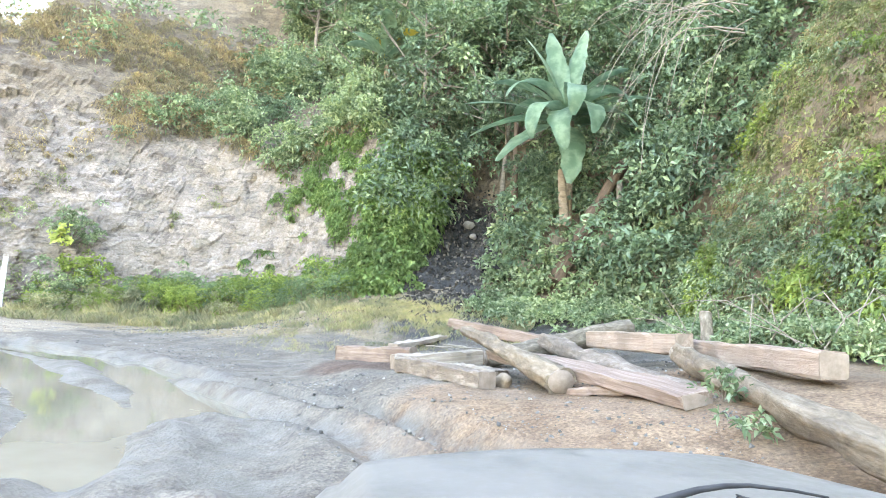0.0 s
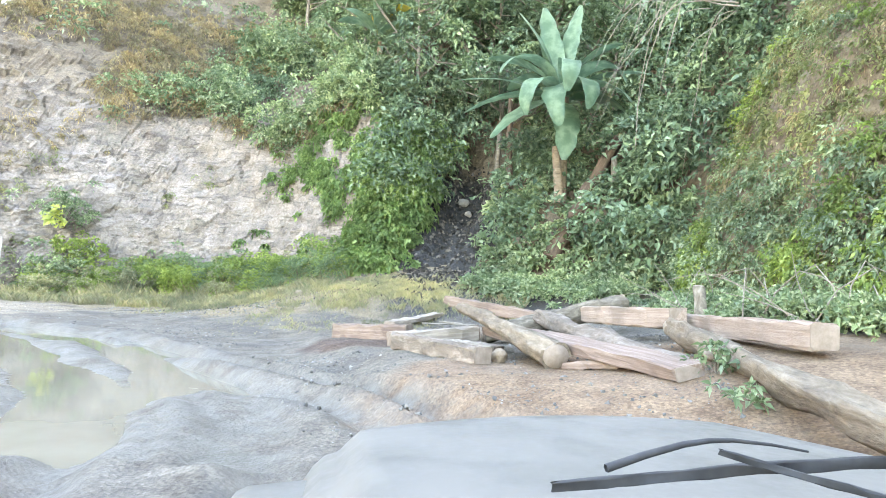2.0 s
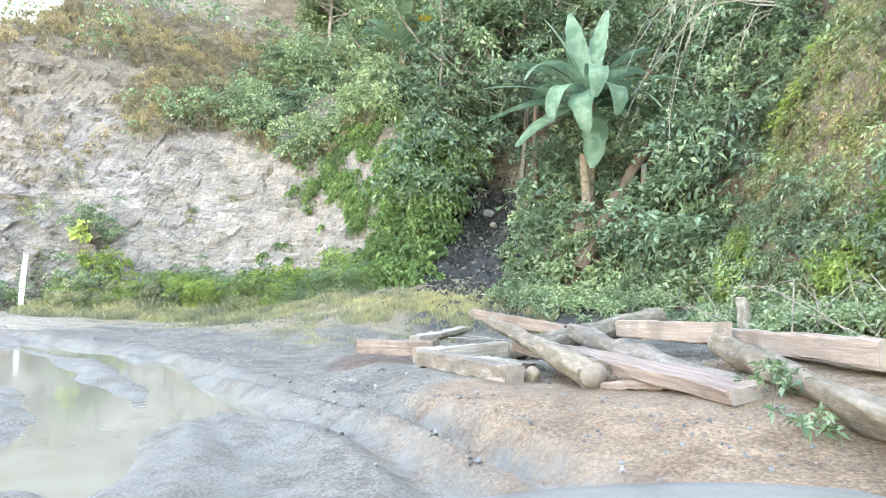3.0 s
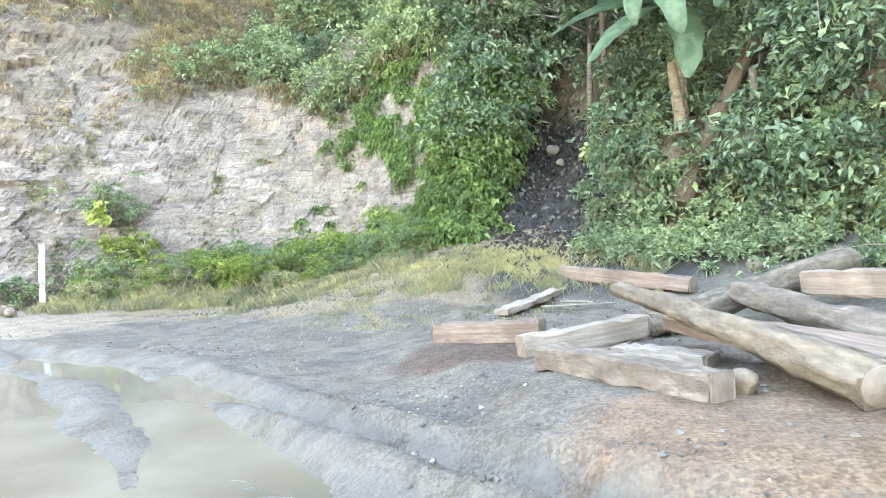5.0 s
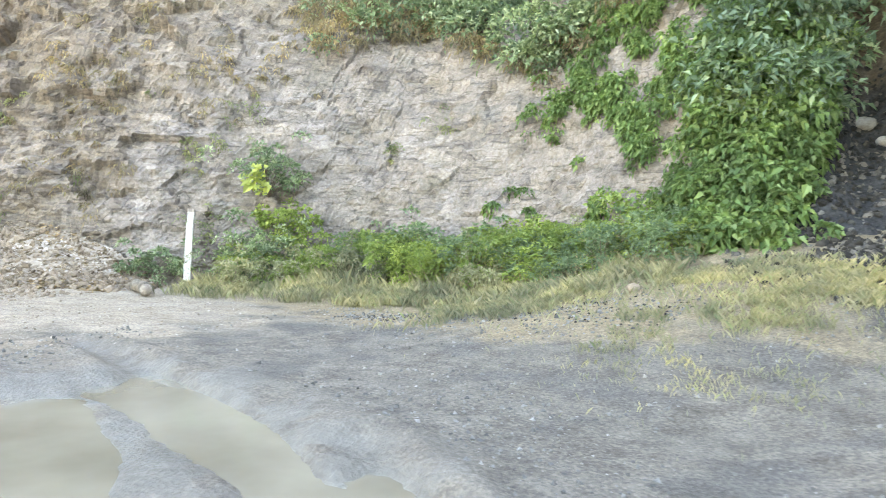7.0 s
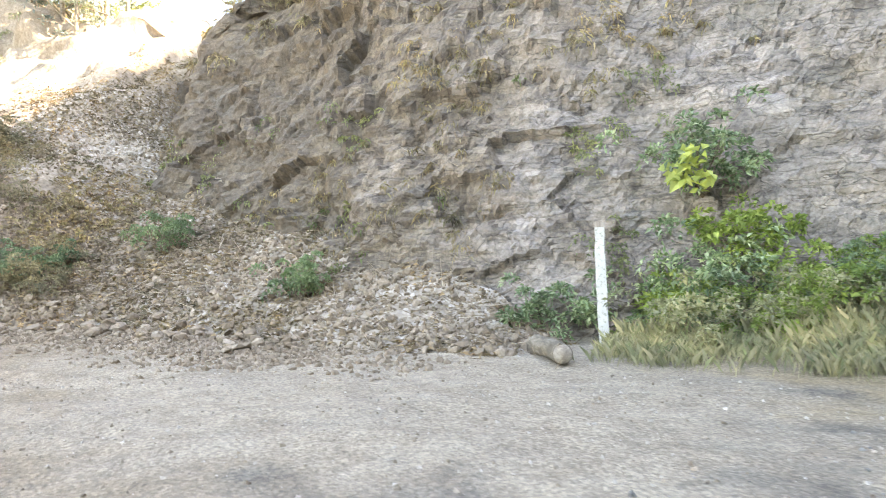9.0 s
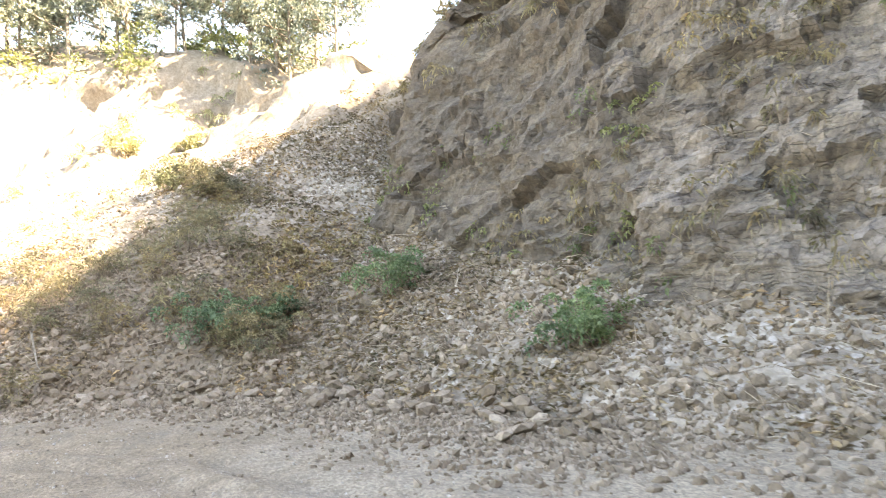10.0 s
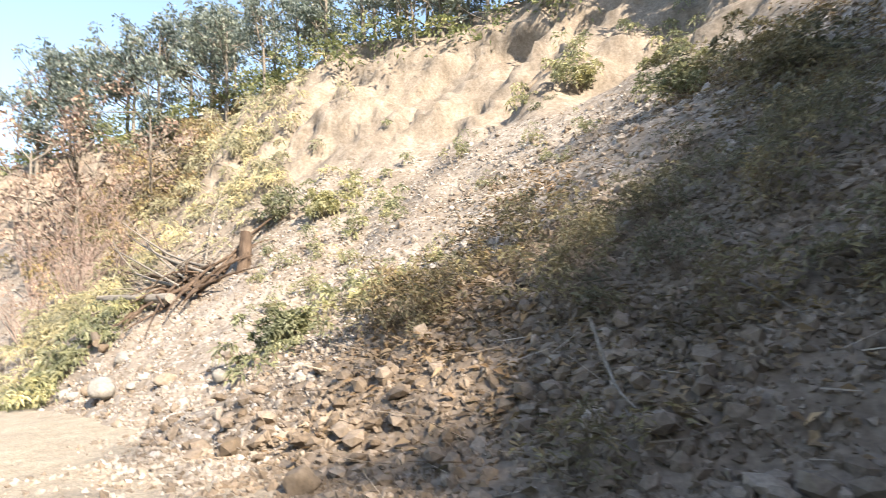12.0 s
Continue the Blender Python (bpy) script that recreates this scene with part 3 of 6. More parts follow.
SLIDE = [((-12.9, 17.2), (-0.6, 0.8), [(-0.6, -0.5), (0, -0.45), (1.2, -0.4), (2.6, -0.35)]),
         ((-14.2, 16.9), (-0.6, 0.8), [(-0.6, -0.4), (0, -0.25), (1.2, -0.1), (2.6, -0.05)]),
         ((-15.5, 16.4), (-0.6, 0.8), [(-0.6, -0.3), (0, -0.05), (1.2, 0.3), (2.6, 0.8)]),
         ((-19.5, 14.8), (-0.2, 1), [(-0.6, -0.15), (0, 0.1), (1.6, 0.9), (3.4, 2.0)]),
         ((-23.2, 12.7), (-0.4, 0.9), [(-0.6, -0.1), (0, 0.2), (1.0, 0.9), (3.8, 2.7)]),
         ((-24.9, 10.4), (-0.68, 0.73), [(-0.6, 0.0), (0, 0.35), (0.8, 1.0), (2.6, 2.1), (5.6, 3.9), (8.5, 5.6), (11, 8.0), (14, 10.4), (18, 11.5), (26, 12.5)]),
         ((-25.2, 8.3), (-0.8, 0.6), [(-0.6, 0.05), (0, 0.4), (0.8, 1.1), (3.2, 2.8), (6.2, 5.2), (8.2, 7.0), (9.4, 8.4), (10.5, 10), (12.5, 12.4), (17, 13.4), (26, 14)]),
         ((-25.7, 6.0), (-0.92, 0.4), [(-0.6, 0.1), (0, 0.45), (0.8, 1.05), (4, 3.0), (6, 4.4), (8.5, 6.2), (12, 9.0), (13.4, 10.8), (16, 13.6), (20, 15), (28, 15.8)]),
         ((-26.5, 4.0), (-0.96, 0.27), [(-0.6, 0.15), (0, 0.5), (0.8, 1.0), (4.4, 3.1), (7.5, 4.8), (9, 5.8), (13.6, 9.6), (15.8, 11.8), (18.5, 14.8), (22, 16.4), (30, 17.4)]),
         ((-28.8, 0.4), (-0.97, 0.15), [(-0.8, 0.2), (0, 0.55), (1.0, 1.1), (4.0, 2.6), (9, 5.9), (14, 10.6), (16, 13.2), (19, 16.4), (23, 19), (32, 21)]),
         ((-32.2, -4.4), (-0.97, 0.0), [(-0.8, 0.4), (0, 0.8), (1.6, 2.4), (5, 4.6), (11, 10.2), (14, 13.8), (17, 17.0), (23, 19.5), (34, 21)]),
         ((-36, -11), (-0.97, -0.1), [(-0.8, 0.7), (0, 1.1), (2.0, 3), (7, 7.2), (11, 11.4), (14, 14.8), (19, 18), (36, 20)]),
         ((-39.5, -20), (-1, -0.05), [(-0.8, 1), (0, 1.3), (2.5, 4), (7, 9.5), (11, 14), (16, 17.5), (38, 20)]),
         ((-41.5, -40), (-1, 0), [(-0.8, 1), (0, 1.6), (4, 5), (9, 11), (16, 16), (24, 19), (44, 21)]),
         ((-43, -95), (-1, 0), [(-0.8, 1), (0, 2), (5, 6), (12, 11), (24, 16), (34, 18), (60, 20)])]

bankP, bank_u, bank_at = sheet(BANK, 200, 170, 2.0)
N = grid_normals(bankP)
bankP = bankP - edge_fade(bank_u, bank_at, False) * N * ((fbm(bankP, 0.5, 4) - 0.5) * 1.1 + (fbm(bankP, 2.6, 3) - 0.5) * 0.35)[..., None]
gullyP, gully_u, gully_at = sheet(GULLY_S, 170, 200, 1.9)
N = grid_normals(gullyP)
gullyP = gullyP - edge_fade(gully_u, gully_at) * N * ((fbm(gullyP, 0.5, 4) - 0.5) * 0.9 + (fbm(gullyP, 2.4, 3) - 0.5) * 0.4)[..., None]
def facets(p, size, seed=0):
    """Broken rock: each cell of space is pushed out by a tilted plane of its own."""
    q = p / size
    base = np.floor(q).astype(np.int64)
    best = np.full(q.shape[:-1], 1e9)
    out = np.zeros(q.shape[:-1])
    for i in (-1, 0, 1):
        for j in (-1, 0, 1):
            for k in (-1, 0, 1):
                cx, cy, cz = base[..., 0] + i, base[..., 1] + j, base[..., 2] + k
                r = [lattice(cx + seed + 101 * m, cy + 37 * m, cz + 11 * m) for m in range(1, 8)]
                off = np.stack([cx + r[0], cy + r[1], cz + r[2]], -1)
                dv = q - off
                dist = (dv ** 2).sum(-1)
                h = r[3] - 0.5 + ((r[4] - 0.5) * dv[..., 0] + (r[5] - 0.5) * dv[..., 1] + (r[6] - 0.5) * dv[..., 2]) * 0.9
                near = dist < best
                out = np.where(near, h, out)
                best = np.where(near, dist, best)
    return out


cliffP, cliff_u, cliff_at = sheet(CLIFF, 460, 260, 2.0)
N = grid_normals(cliffP)
low = smooth(14, 8, cliffP[..., 2])[..., None]
warp = cliffP * np.array([0.9, 0.9, 1.0]) + (fbm(cliffP, 1.1, 3) - 0.5)[..., None] * 2.2
crack = np.maximum(smooth(0.90, 0.995, 1 - np.abs(2 * vnoise(warp * 1.15) - 1)), smooth(0.92, 0.995, 1 - np.abs(2 * vnoise(warp * 0.7 + 40) - 1)))
rugged = 0.12 + 0.46 * smooth(-15.5, -20, cliffP[..., 0]) - 0.22 * smooth(-24, -28, cliffP[..., 0])
N = N * edge_fade(cliff_u, cliff_at, True, False)
bed = cliffP + (fbm(cliffP, 0.6, 3) - 0.5)[..., None] * 0.9
bed = np.stack([bed[..., 0] + 0.45 * bed[..., 2], bed[..., 1], bed[..., 2] * 1.5 - 0.45 * bed[..., 0]], -1)
blocks = facets(bed, 1.5) * 0.55 + facets(bed, 0.62, 5) * 0.22 + facets(bed, 0.34, 9) * 0.12
cliffP = cliffP - N * ((fbm(cliffP, 0.35, 4) - 0.5) * 1.3)[..., None] - N * low * ((0.14 + 1.06 * rugged) * blocks + crack * 0.05 + (fbm(cliffP, 3.0, 3, 0.6) - 0.5) * 0.10 + rugged * (fbm(cliffP, 0.9, 4, 0.6) - 0.5) * 1.0)[..., None]
slideP, slide_u, slide_at = sheet(SLIDE, 400, 200, 1.35)
N = grid_normals(slideP)
steep = smooth(7.0, 9.5, slideP[..., 2]) * smooth(17, 14, slideP[..., 2])
runs = np.stack([np.broadcast_to(slide_u[:, None], slideP.shape[:2]) * 0.40 + slideP[..., 2] * 0.18, slideP[..., 2] * 0.10, 0 * slideP[..., 2]], -1)
rill = steep * (np.abs(fbm(runs + (fbm(slideP, 0.5, 3) - 0.5)[..., None] * 0.6, 1.0, 4, 0.6) - 0.5) * 6.0 - 0.5)
slideP = slideP - edge_fade(slide_u, slide_at, True, False) * N * ((fbm(slideP, 0.22, 4) - 0.5) * 1.5 * smooth(1.0, 5.0, slideP[..., 2]) + (fbm(slideP, 1.3, 4) - 0.5) * 0.40 + (fbm(slideP, 6, 2) - 0.5) * 0.10 - rill)[..., None]

surface("earth_bank", bankP, EARTH, "steep brown earth bank with roots and creepers", "bank")
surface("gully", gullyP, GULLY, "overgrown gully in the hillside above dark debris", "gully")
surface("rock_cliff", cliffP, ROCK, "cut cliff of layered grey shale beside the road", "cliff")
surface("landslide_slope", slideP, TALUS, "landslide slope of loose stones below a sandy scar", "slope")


def hill_height(x, y):
    """The height of the hillside over a place in plan."""
    best, z = 1e9, 0.0
    for P in (bankP, gullyP, cliffP, slideP):
        d = (P[..., 0] - x) ** 2 + (P[..., 1] - y) ** 2
        k = np.unravel_index(np.argmin(d), d.shape)
        if d[k] < best:
            best, z = float(d[k]), float(P[k][2])
    return z


# ---- foliage and stones ----
def unit(v):
    return v / (np.linalg.norm(v, axis=-1, keepdims=True) + 1e-9)


def leaf_arrays(base, way, face, length, width, fold=0.25, droop=0.15):
    """Folded leaves of two triangles each, from base points along their ways."""
    side = unit(np.cross(way, face))
    nrm = np.cross(side, way)
    L, W = length[:, None], width[:, None]
    tip = base + way * L - np.array([0, 0, 1.0]) * L * droop
    mid = base + way * L * 0.42 + nrm * W * fold
    V = np.stack([base, mid + side * W * 0.5, tip, mid - side * W * 0.5], 1).reshape(-1, 3)
    i = np.arange(len(base))[:, None] * 4
    F = np.concatenate([i + [0, 1, 2], i + [0, 2, 3]], 1).reshape(-1, 3)
    return V, F


def clump_leaves(centres, normals, radius, per, size, aspect=0.5, flat=0.6, droop=0.2, rng=RNG):
    """Leaves on the outer part of clumps; size: shortest and longest leaf."""
    n = len(centres)
    c = np.repeat(centres, per, 0)
    nn = np.repeat(normals, per, 0)
    r = np.repeat(np.broadcast_to(radius, n), per)
    d = unit(rng.normal(size=(n * per, 3)) + nn * 0.75 + np.array([0, 0, 0.6]))
    rad = r * rng.uniform(0.45, 1.0, n * per) ** 0.5
    base = c + d * rad[:, None] * np.array([1, 1, 0.8])
    way = unit(d * 0.7 + rng.normal(size=d.shape) * 0.55 + np.array([0, 0, -droop]))
    face = unit(np.array([0, 0, 1.0]) * flat * 0.8 + d * 0.7 + rng.normal(size=d.shape) * 0.4)
    L = rng.uniform(size[0], size[1], n * per)
    return leaf_arrays(base, way, face, L, L * aspect * rng.uniform(0.8, 1.2, n * per), droop=droop)


def blade_arrays(base, height, width, lean, rng=RNG):
    """Grass blades that bend over: two triangles each."""
    n = len(base)
    a = rng.uniform(0, 2 * math.pi, n)
    side = np.stack([np.cos(a), np.sin(a), 0 * a], -1)
    out = np.stack([-np.sin(a), np.cos(a), 0 * a], -1) * (lean * rng.uniform(0.2, 1.0, n))[:, None]
    up = np.array([0, 0, 1.0])
    H, W = height[:, None], width[:, None]
    mid = base + up * H * 0.6 + out * H * 0.3
    tip = base + up * H * 0.95 + out * H
    V = np.stack([base - side * W * 0.5, base + side * W * 0.5, mid + side * W * 0.35, tip], 1).reshape(-1, 3)
    i = np.arange(n)[:, None] * 4
    F = np.concatenate([i + [0, 1, 2], i + [0, 2, 3]], 1).reshape(-1, 3)
    return V, F


def join(arrays):
    V, F, o = [], [], 0
    for v, f in arrays:
        V.append(v)
        F.append(f + o)
        o += len(v)
    return np.concatenate(V), np.concatenate(F)


def stuff(name, arrays, material, label, category, shade=False):
    V, F = join(arrays)
    ob = new(name, mesh_of(name, V, F, [material], shade))
    return tagged(ob, label, category, kind="stuff")


def pick(P, n, mask, rng=RNG):
    """n places on a grid surface, where mask (a function of places) is likely; with normals that point out of the hill."""
    nu, nv = P.shape[:2]
    N = -grid_normals(P)
    N = np.where((N[..., 2] < 0)[..., None], -N, N)
    area = np.linalg.norm(np.cross(P[1:, :-1] - P[:-1, :-1], P[:-1, 1:] - P[:-1, :-1]), axis=-1)
    w = (area * np.clip(mask(P[:-1, :-1]), 0, 1)).ravel()
    idx = rng.choice(w.size, n, p=w / w.sum())
    i, j = np.unravel_index(idx, area.shape)
    a, b = rng.uniform(0, 1, (n, 1)), rng.uniform(0, 1, (n, 1))
    p = P[i, j] * (1 - a) * (1 - b) + P[i + 1, j] * a * (1 - b) + P[i, j + 1] * (1 - a) * b + P[i + 1, j + 1] * a * b
    return p, N[i, j]


def on_ground(x, y):
    return np.stack([x, y, ground_height(x, y)], -1)


def rock_shape(rng, sub=1, flat=0.7):
    """An angular stone about 1 across, as vertex and face arrays."""
    bm = bmesh.new()
    bmesh.ops.create_icosphere(bm, subdivisions=sub, radius=0.5)
    cuts = [unit(rng.normal(size=3)) for _ in range(7)]
    for v in bm.verts:
        p = np.array(v.co)
        for c in cuts:
            over = p @ c - 0.36
            if over > 0:
                p = p - c * over
        v.co = Vector(p * np.array([1.0, rng.uniform(0.7, 0.8), flat]) * rng.uniform(0.92, 1.08))
    bm.verts.ensure_lookup_table()
    V = np.array([v.co for v in bm.verts])
    F = np.array([[v.index for v in f.verts] for f in bm.faces])
    bm.free()
    return V, F


def turns(n, rng=RNG):
    q = unit(rng.normal(size=(n, 4)))
    w, x, y, z = q.T
    return np.stack([1 - 2 * (y * y + z * z), 2 * (x * y - z * w), 2 * (x * z + y * w), 2 * (x * y + z * w), 1 - 2 * (x * x + z * z), 2 * (y * z - x * w),
                     2 * (x * z - y * w), 2 * (y * z + x * w), 1 - 2 * (x * x + y * y)], -1).reshape(n, 3, 3)


def scatter_rocks(places, sizes, shapes, rng=RNG):
    out = []
    kind = rng.integers(0, len(shapes), len(places))
    for k, (V, F) in enumerate(shapes):
        sel = kind == k
        p, s = places[sel], sizes[sel]
        R = turns(len(p), rng)
        v = np.einsum("nij,kj->nki", R, V) * s[:, None, None] + p[:, None, :]
        f = F[None] + (np.arange(len(p)) * len(V))[:, None, None]
        out.append((v.reshape(-1, 3), f.reshape(-1, 3)))
    return out


def stone_material(name, stops, random_per_object=False):
    n = Nodes(name, rough=0.92, spec=0.2)
    c = n.ramp(n.object_random() if random_per_object else n.random(), stops)
    fine = n.noise(18, 6, 0.7)
    n.color(n.mix(1.0, c, n.ramp(fine, [(0.3, (0.65, 0.65, 0.65)), (0.7, (1.25, 1.25, 1.25))]), 'MULTIPLY'))
    n.bump(fine, 0.5, 0.02)
    return n.m


STONE_STOPS = [(0, (0.15, 0.118, 0.09)), (0.35, (0.23, 0.19, 0.15)), (0.65, (0.31, 0.272, 0.23)), (0.9, (0.40, 0.365, 0.325)), (1, (0.24, 0.175, 0.12))]
# darker browns than STONE_STOPS, with the shade at the slide's foot mixed in
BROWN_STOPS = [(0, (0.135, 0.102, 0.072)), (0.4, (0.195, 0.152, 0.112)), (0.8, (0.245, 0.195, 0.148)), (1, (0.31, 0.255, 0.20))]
STONE_SHADED = stone_material("shaded_brown_rubble_stone", BROWN_STOPS)
STONE, STONE_ONE = stone_material("rubble_stone", STONE_STOPS), stone_material("rubble_stone_single", BROWN_STOPS, True)
GRAVEL = stone_material("grey_gravel", [(0, (0.08, 0.08, 0.075)), (0.5, (0.17, 0.165, 0.155)), (0.85, (0.20, 0.195, 0.18)), (1, (0.30, 0.29, 0.27))])
SHALE = stone_material("black_shale_debris", [(0, (0.014, 0.0125, 0.011)), (0.6, (0.044, 0.040, 0.035)), (1, (0.15, 0.137, 0.12))])
ROUGH_SHAPES = [rock_shape(RNG, 1, f) for f in (0.30, 0.38, 0.45, 0.52, 0.62, 0.78)]


def patchy(p, scale, lo, hi):
    return smooth(lo, hi, fbm(p, scale, 3))


LEAF_VINE = leaf_material("leaf_vine", [(0, (0.075, 0.14, 0.045)), (0.5, (0.135, 0.225, 0.078)), (1, (0.25, 0.335, 0.14))])


LEAF_DULL = leaf_material("leaf_dull_green", [(0, (0.12, 0.13, 0.06)), (0.6, (0.20, 0.22, 0.11)), (1, (0.30, 0.29, 0.17))])


# bare rock reaches higher towards the spur
def rock_top(p):
    return 6.9 + 0.9 * np.sin(p[..., 0] * 0.9) * 0.5 + 3.8 * smooth(-14.5, -18.0, p[..., 0]) - 9.0 * smooth(-3.9, -2.4, p[..., 0] + (fbm(p, 0.8, 3) - 0.5) * 2.4) + (fbm(p, 0.5, 3) - 0.5) * 2.4


def thicket(name, spots, radius, per, size, material, label, aspect=0.5, lift=0.35, droop=0.2):
    p, n = spots
    r = RNG.uniform(*radius, len(p))
    return stuff(name, [clump_leaves(p + n * (r * lift * RNG.uniform(0.0, 2.0, len(p)) ** 1.5)[:, None], n, r, per, size, aspect, droop=droop)], material, label, "foliage")


def cliff_veg(p):
    return smooth(-0.2, 0.9, p[..., 2] - rock_top(p)) * smooth(21, 17, p[..., 2]) * (0.05 + 0.95 * smooth(-14.6, -11.8, p[..., 0] + (fbm(p, 0.6, 2) - 0.5) * 3.0)) * smooth(-17.5, -15.5, p[..., 0])


thicket("shrub_cover", pick(cliffP, 1150, lambda p: cliff_veg(p) * patchy(p, 0.35, 0.38, 0.62)), (0.28, 0.75), 85, (0.10, 0.23), LEAF_MID, "dense green shrubs over the top of the cliff", 0.5, 0.9)
thicket("shrub_cover", pick(cliffP, 560, lambda p: cliff_veg(p) * patchy(p + 31, 0.4, 0.42, 0.6)), (0.3, 0.7), 75, (0.10, 0.20), LEAF_DEEP, "darker green shrubs between the others on the slope")
thicket("dry_creepers", pick(cliffP, 2600, lambda p: smooth(-0.6, 0.5, p[..., 2] - rock_top(p)) * np.maximum(smooth(1.0, 0.2, p[..., 2] - rock_top(p)), smooth(-10.5, -13.0, p[..., 0]) * smooth(16, 12, p[..., 2])) * smooth(-4.5, -6.5, p[..., 0]) * smooth(-24, -20, p[..., 0])), (0.22, 0.5), 60, (0.06, 0.17), LEAF_DRY,
        "dry brown creepers and grass hanging over the rock edge", 0.25, 0.3, 0.7)
thicket("rock_plants", pick(cliffP, 170, lambda p: smooth(-14.5, -16.5, p[..., 0]) * smooth(-26, -24, p[..., 0]) * smooth(1.0, 3.0, p[..., 2]) * smooth(9, 7, p[..., 2]) * patchy(p, 0.5, 0.42, 0.6)), (0.08, 0.3), 30, (0.04, 0.14), LEAF_DRY,
        "dry tufts hanging from the cliff's ledges", 0.3, 0.3, 0.6)
thicket("dry_grass_cover", pick(cliffP, 420, lambda p: smooth(-18, -22, p[..., 0]) * smooth(6.5, 8.5, p[..., 2]) * smooth(17, 13, p[..., 2])), (0.2, 0.5), 70, (0.09, 0.22), LEAF_DRY,
        "dry brown grass hanging from the spur of the cliff", 0.22, 0.3, 0.5)


def vine_zone(p):
    side = smooth(-4.2, -2.9, p[..., 0] + (fbm(p, 0.8, 3) - 0.5) * 3.0)
    return np.maximum(side, 0.40 * smooth(-9.5, -5.0, p[..., 0]) * patchy(p * np.array([1, 1, 0.22]), 2.0, 0.50, 0.66)) * smooth(12, 8, p[..., 2])


thicket("vine_curtain", pick(cliffP, 560, vine_zone), (0.12, 0.36), 46, (0.07, 0.16), LEAF_VINE, "bright green vines hanging down the rock beside the gully", 0.7, 0.25, 0.5)
thicket("rock_plants", pick(cliffP, 240, lambda p: smooth(-2.2, -0.6, -p[..., 2]) * 0 + patchy(p, 0.55, 0.60, 0.70) * smooth(0.4, 1.2, p[..., 2]) * smooth(6, 4, p[..., 2])), (0.08, 0.26), 34, (0.04, 0.11), LEAF_DULL,
        "small plants and weeds rooted in the rock face", 0.5, 0.3, 0.4)


def gully_open(p):
    """1 away from the bare channel and its dark hollow."""
    x = p[..., 0] + (fbm(p, 0.7, 2) - 0.5) * 0.8
    channel = smooth(1.8, 0.9, np.abs(x + 0.6 - 0.12 * (p[..., 1] - 21))) * smooth(8.4, 7.4, p[..., 2])
    return 1 - channel


def gully_left(p):
    return gully_open(p) * smooth(-1.2, -2.0, p[..., 0]) * smooth(17, 13, p[..., 2])


def gully_rest(p):
    clear = smooth(0.2, 0.7, np.hypot(p[..., 0] - 3.1, p[..., 1] - 21.4))
    fall = smooth(0.1, 0.5, polyline_gap(p[..., 0], p[..., 1], [(3.0, 19.6), (3.2, 20.2), (4.9, 21.6)]))
    return gully_open(p) * smooth(17, 14, p[..., 2]) * clear * fall


thicket("vine_mound", pick(gullyP, 460, lambda p: gully_left(p) * smooth(7.5, 5, p[..., 2])), (0.2, 0.55), 70, (0.10, 0.21), LEAF_VINE, "bright green vines heaped on the gully's edge", 0.7, 0.35, 0.4)
thicket("gully_thicket", pick(gullyP, 860, lambda p: gully_rest(p) * smooth(3.2, 5.0, p[..., 2] + 2.0 * smooth(0.5, 2.0, p[..., 0]))), (0.35, 1.0), 85, (0.12, 0.27), LEAF_DEEP, "deep green thicket of shrubs filling the gully", 0.5, 0.85)
thicket("gully_thicket", pick(gullyP, 620, lambda p: gully_rest(p) * np.maximum(patchy(p, 0.5, 0.48, 0.6), smooth(4.5, 2.5, p[..., 2]) * smooth(0.3, 1.2, p[..., 0]))), (0.22, 0.55), 80, (0.10, 0.22), LEAF_MID, "mid green undergrowth on the gully's sides", 0.6)


def bank_low(p):
    return smooth(5.5, 0.5, p[..., 2])


BANK_SEEN = lambda p: smooth(6.0, 8.5, p[..., 1]) * smooth(15, 11, p[..., 2])
thicket("bank_herbs", pick(bankP, 800, lambda p: BANK_SEEN(p) * (0.25 * patchy(p, 0.7, 0.45, 0.62) + bank_low(p) ** 1.5 * patchy(p, 0.5, 0.32, 0.5))), (0.14, 0.36), 60, (0.045, 0.125), LEAF_MID,
        "green herbs and creepers clinging to the earth bank", 0.55, 0.4, 0.35)
thicket("bank_herbs", pick(bankP, 420, lambda p: BANK_SEEN(p) * patchy(p + 11, 0.6, 0.52, 0.64) * smooth(9, 1, p[..., 2])), (0.14, 0.34), 50, (0.045, 0.12), LEAF_BRIGHT, "bright young creepers on the earth bank", 0.6, 0.4, 0.35)
thicket("bank_dead_growth", pick(bankP, 1000, lambda p: BANK_SEEN(p) * (0.3 + patchy(p + 5, 0.5, 0.45, 0.6))), (0.12, 0.34), 44, (0.035, 0.11), LEAF_DRY, "dry brown creepers and roots on the earth bank", 0.16, 0.2, 0.8)
thicket("bank_herbs", pick(bankP, 1700, lambda p: BANK_SEEN(p) * (0.3 + patchy(p + 25, 0.6, 0.42, 0.6))), (0.1, 0.32), 34, (0.04, 0.11), LEAF_DULL, "dull olive creepers over the earth bank", 0.5, 0.3, 0.4)
thicket("bank_herbs", pick(bankP, 1500, lambda p: BANK_SEEN(p) * smooth(2.5, 5.0, p[..., 2]) * (0.35 + patchy(p + 47, 0.9, 0.42, 0.6))), (0.08, 0.26), 26, (0.05, 0.13), LEAF_DULL, "small olive creepers high on the earth bank", 0.55, 0.2, 0.4)
thicket("bank_crest_leaves", pick(bankP, 360, lambda p: smooth(8.5, 10, p[..., 2]) * smooth(17, 13, p[..., 2]) * smooth(8, 10, p[..., 1])), (0.3, 0.7), 80, (0.10, 0.2), LEAF_BRIGHT, "yellow-green leaves hanging over the bank's top", 0.6)


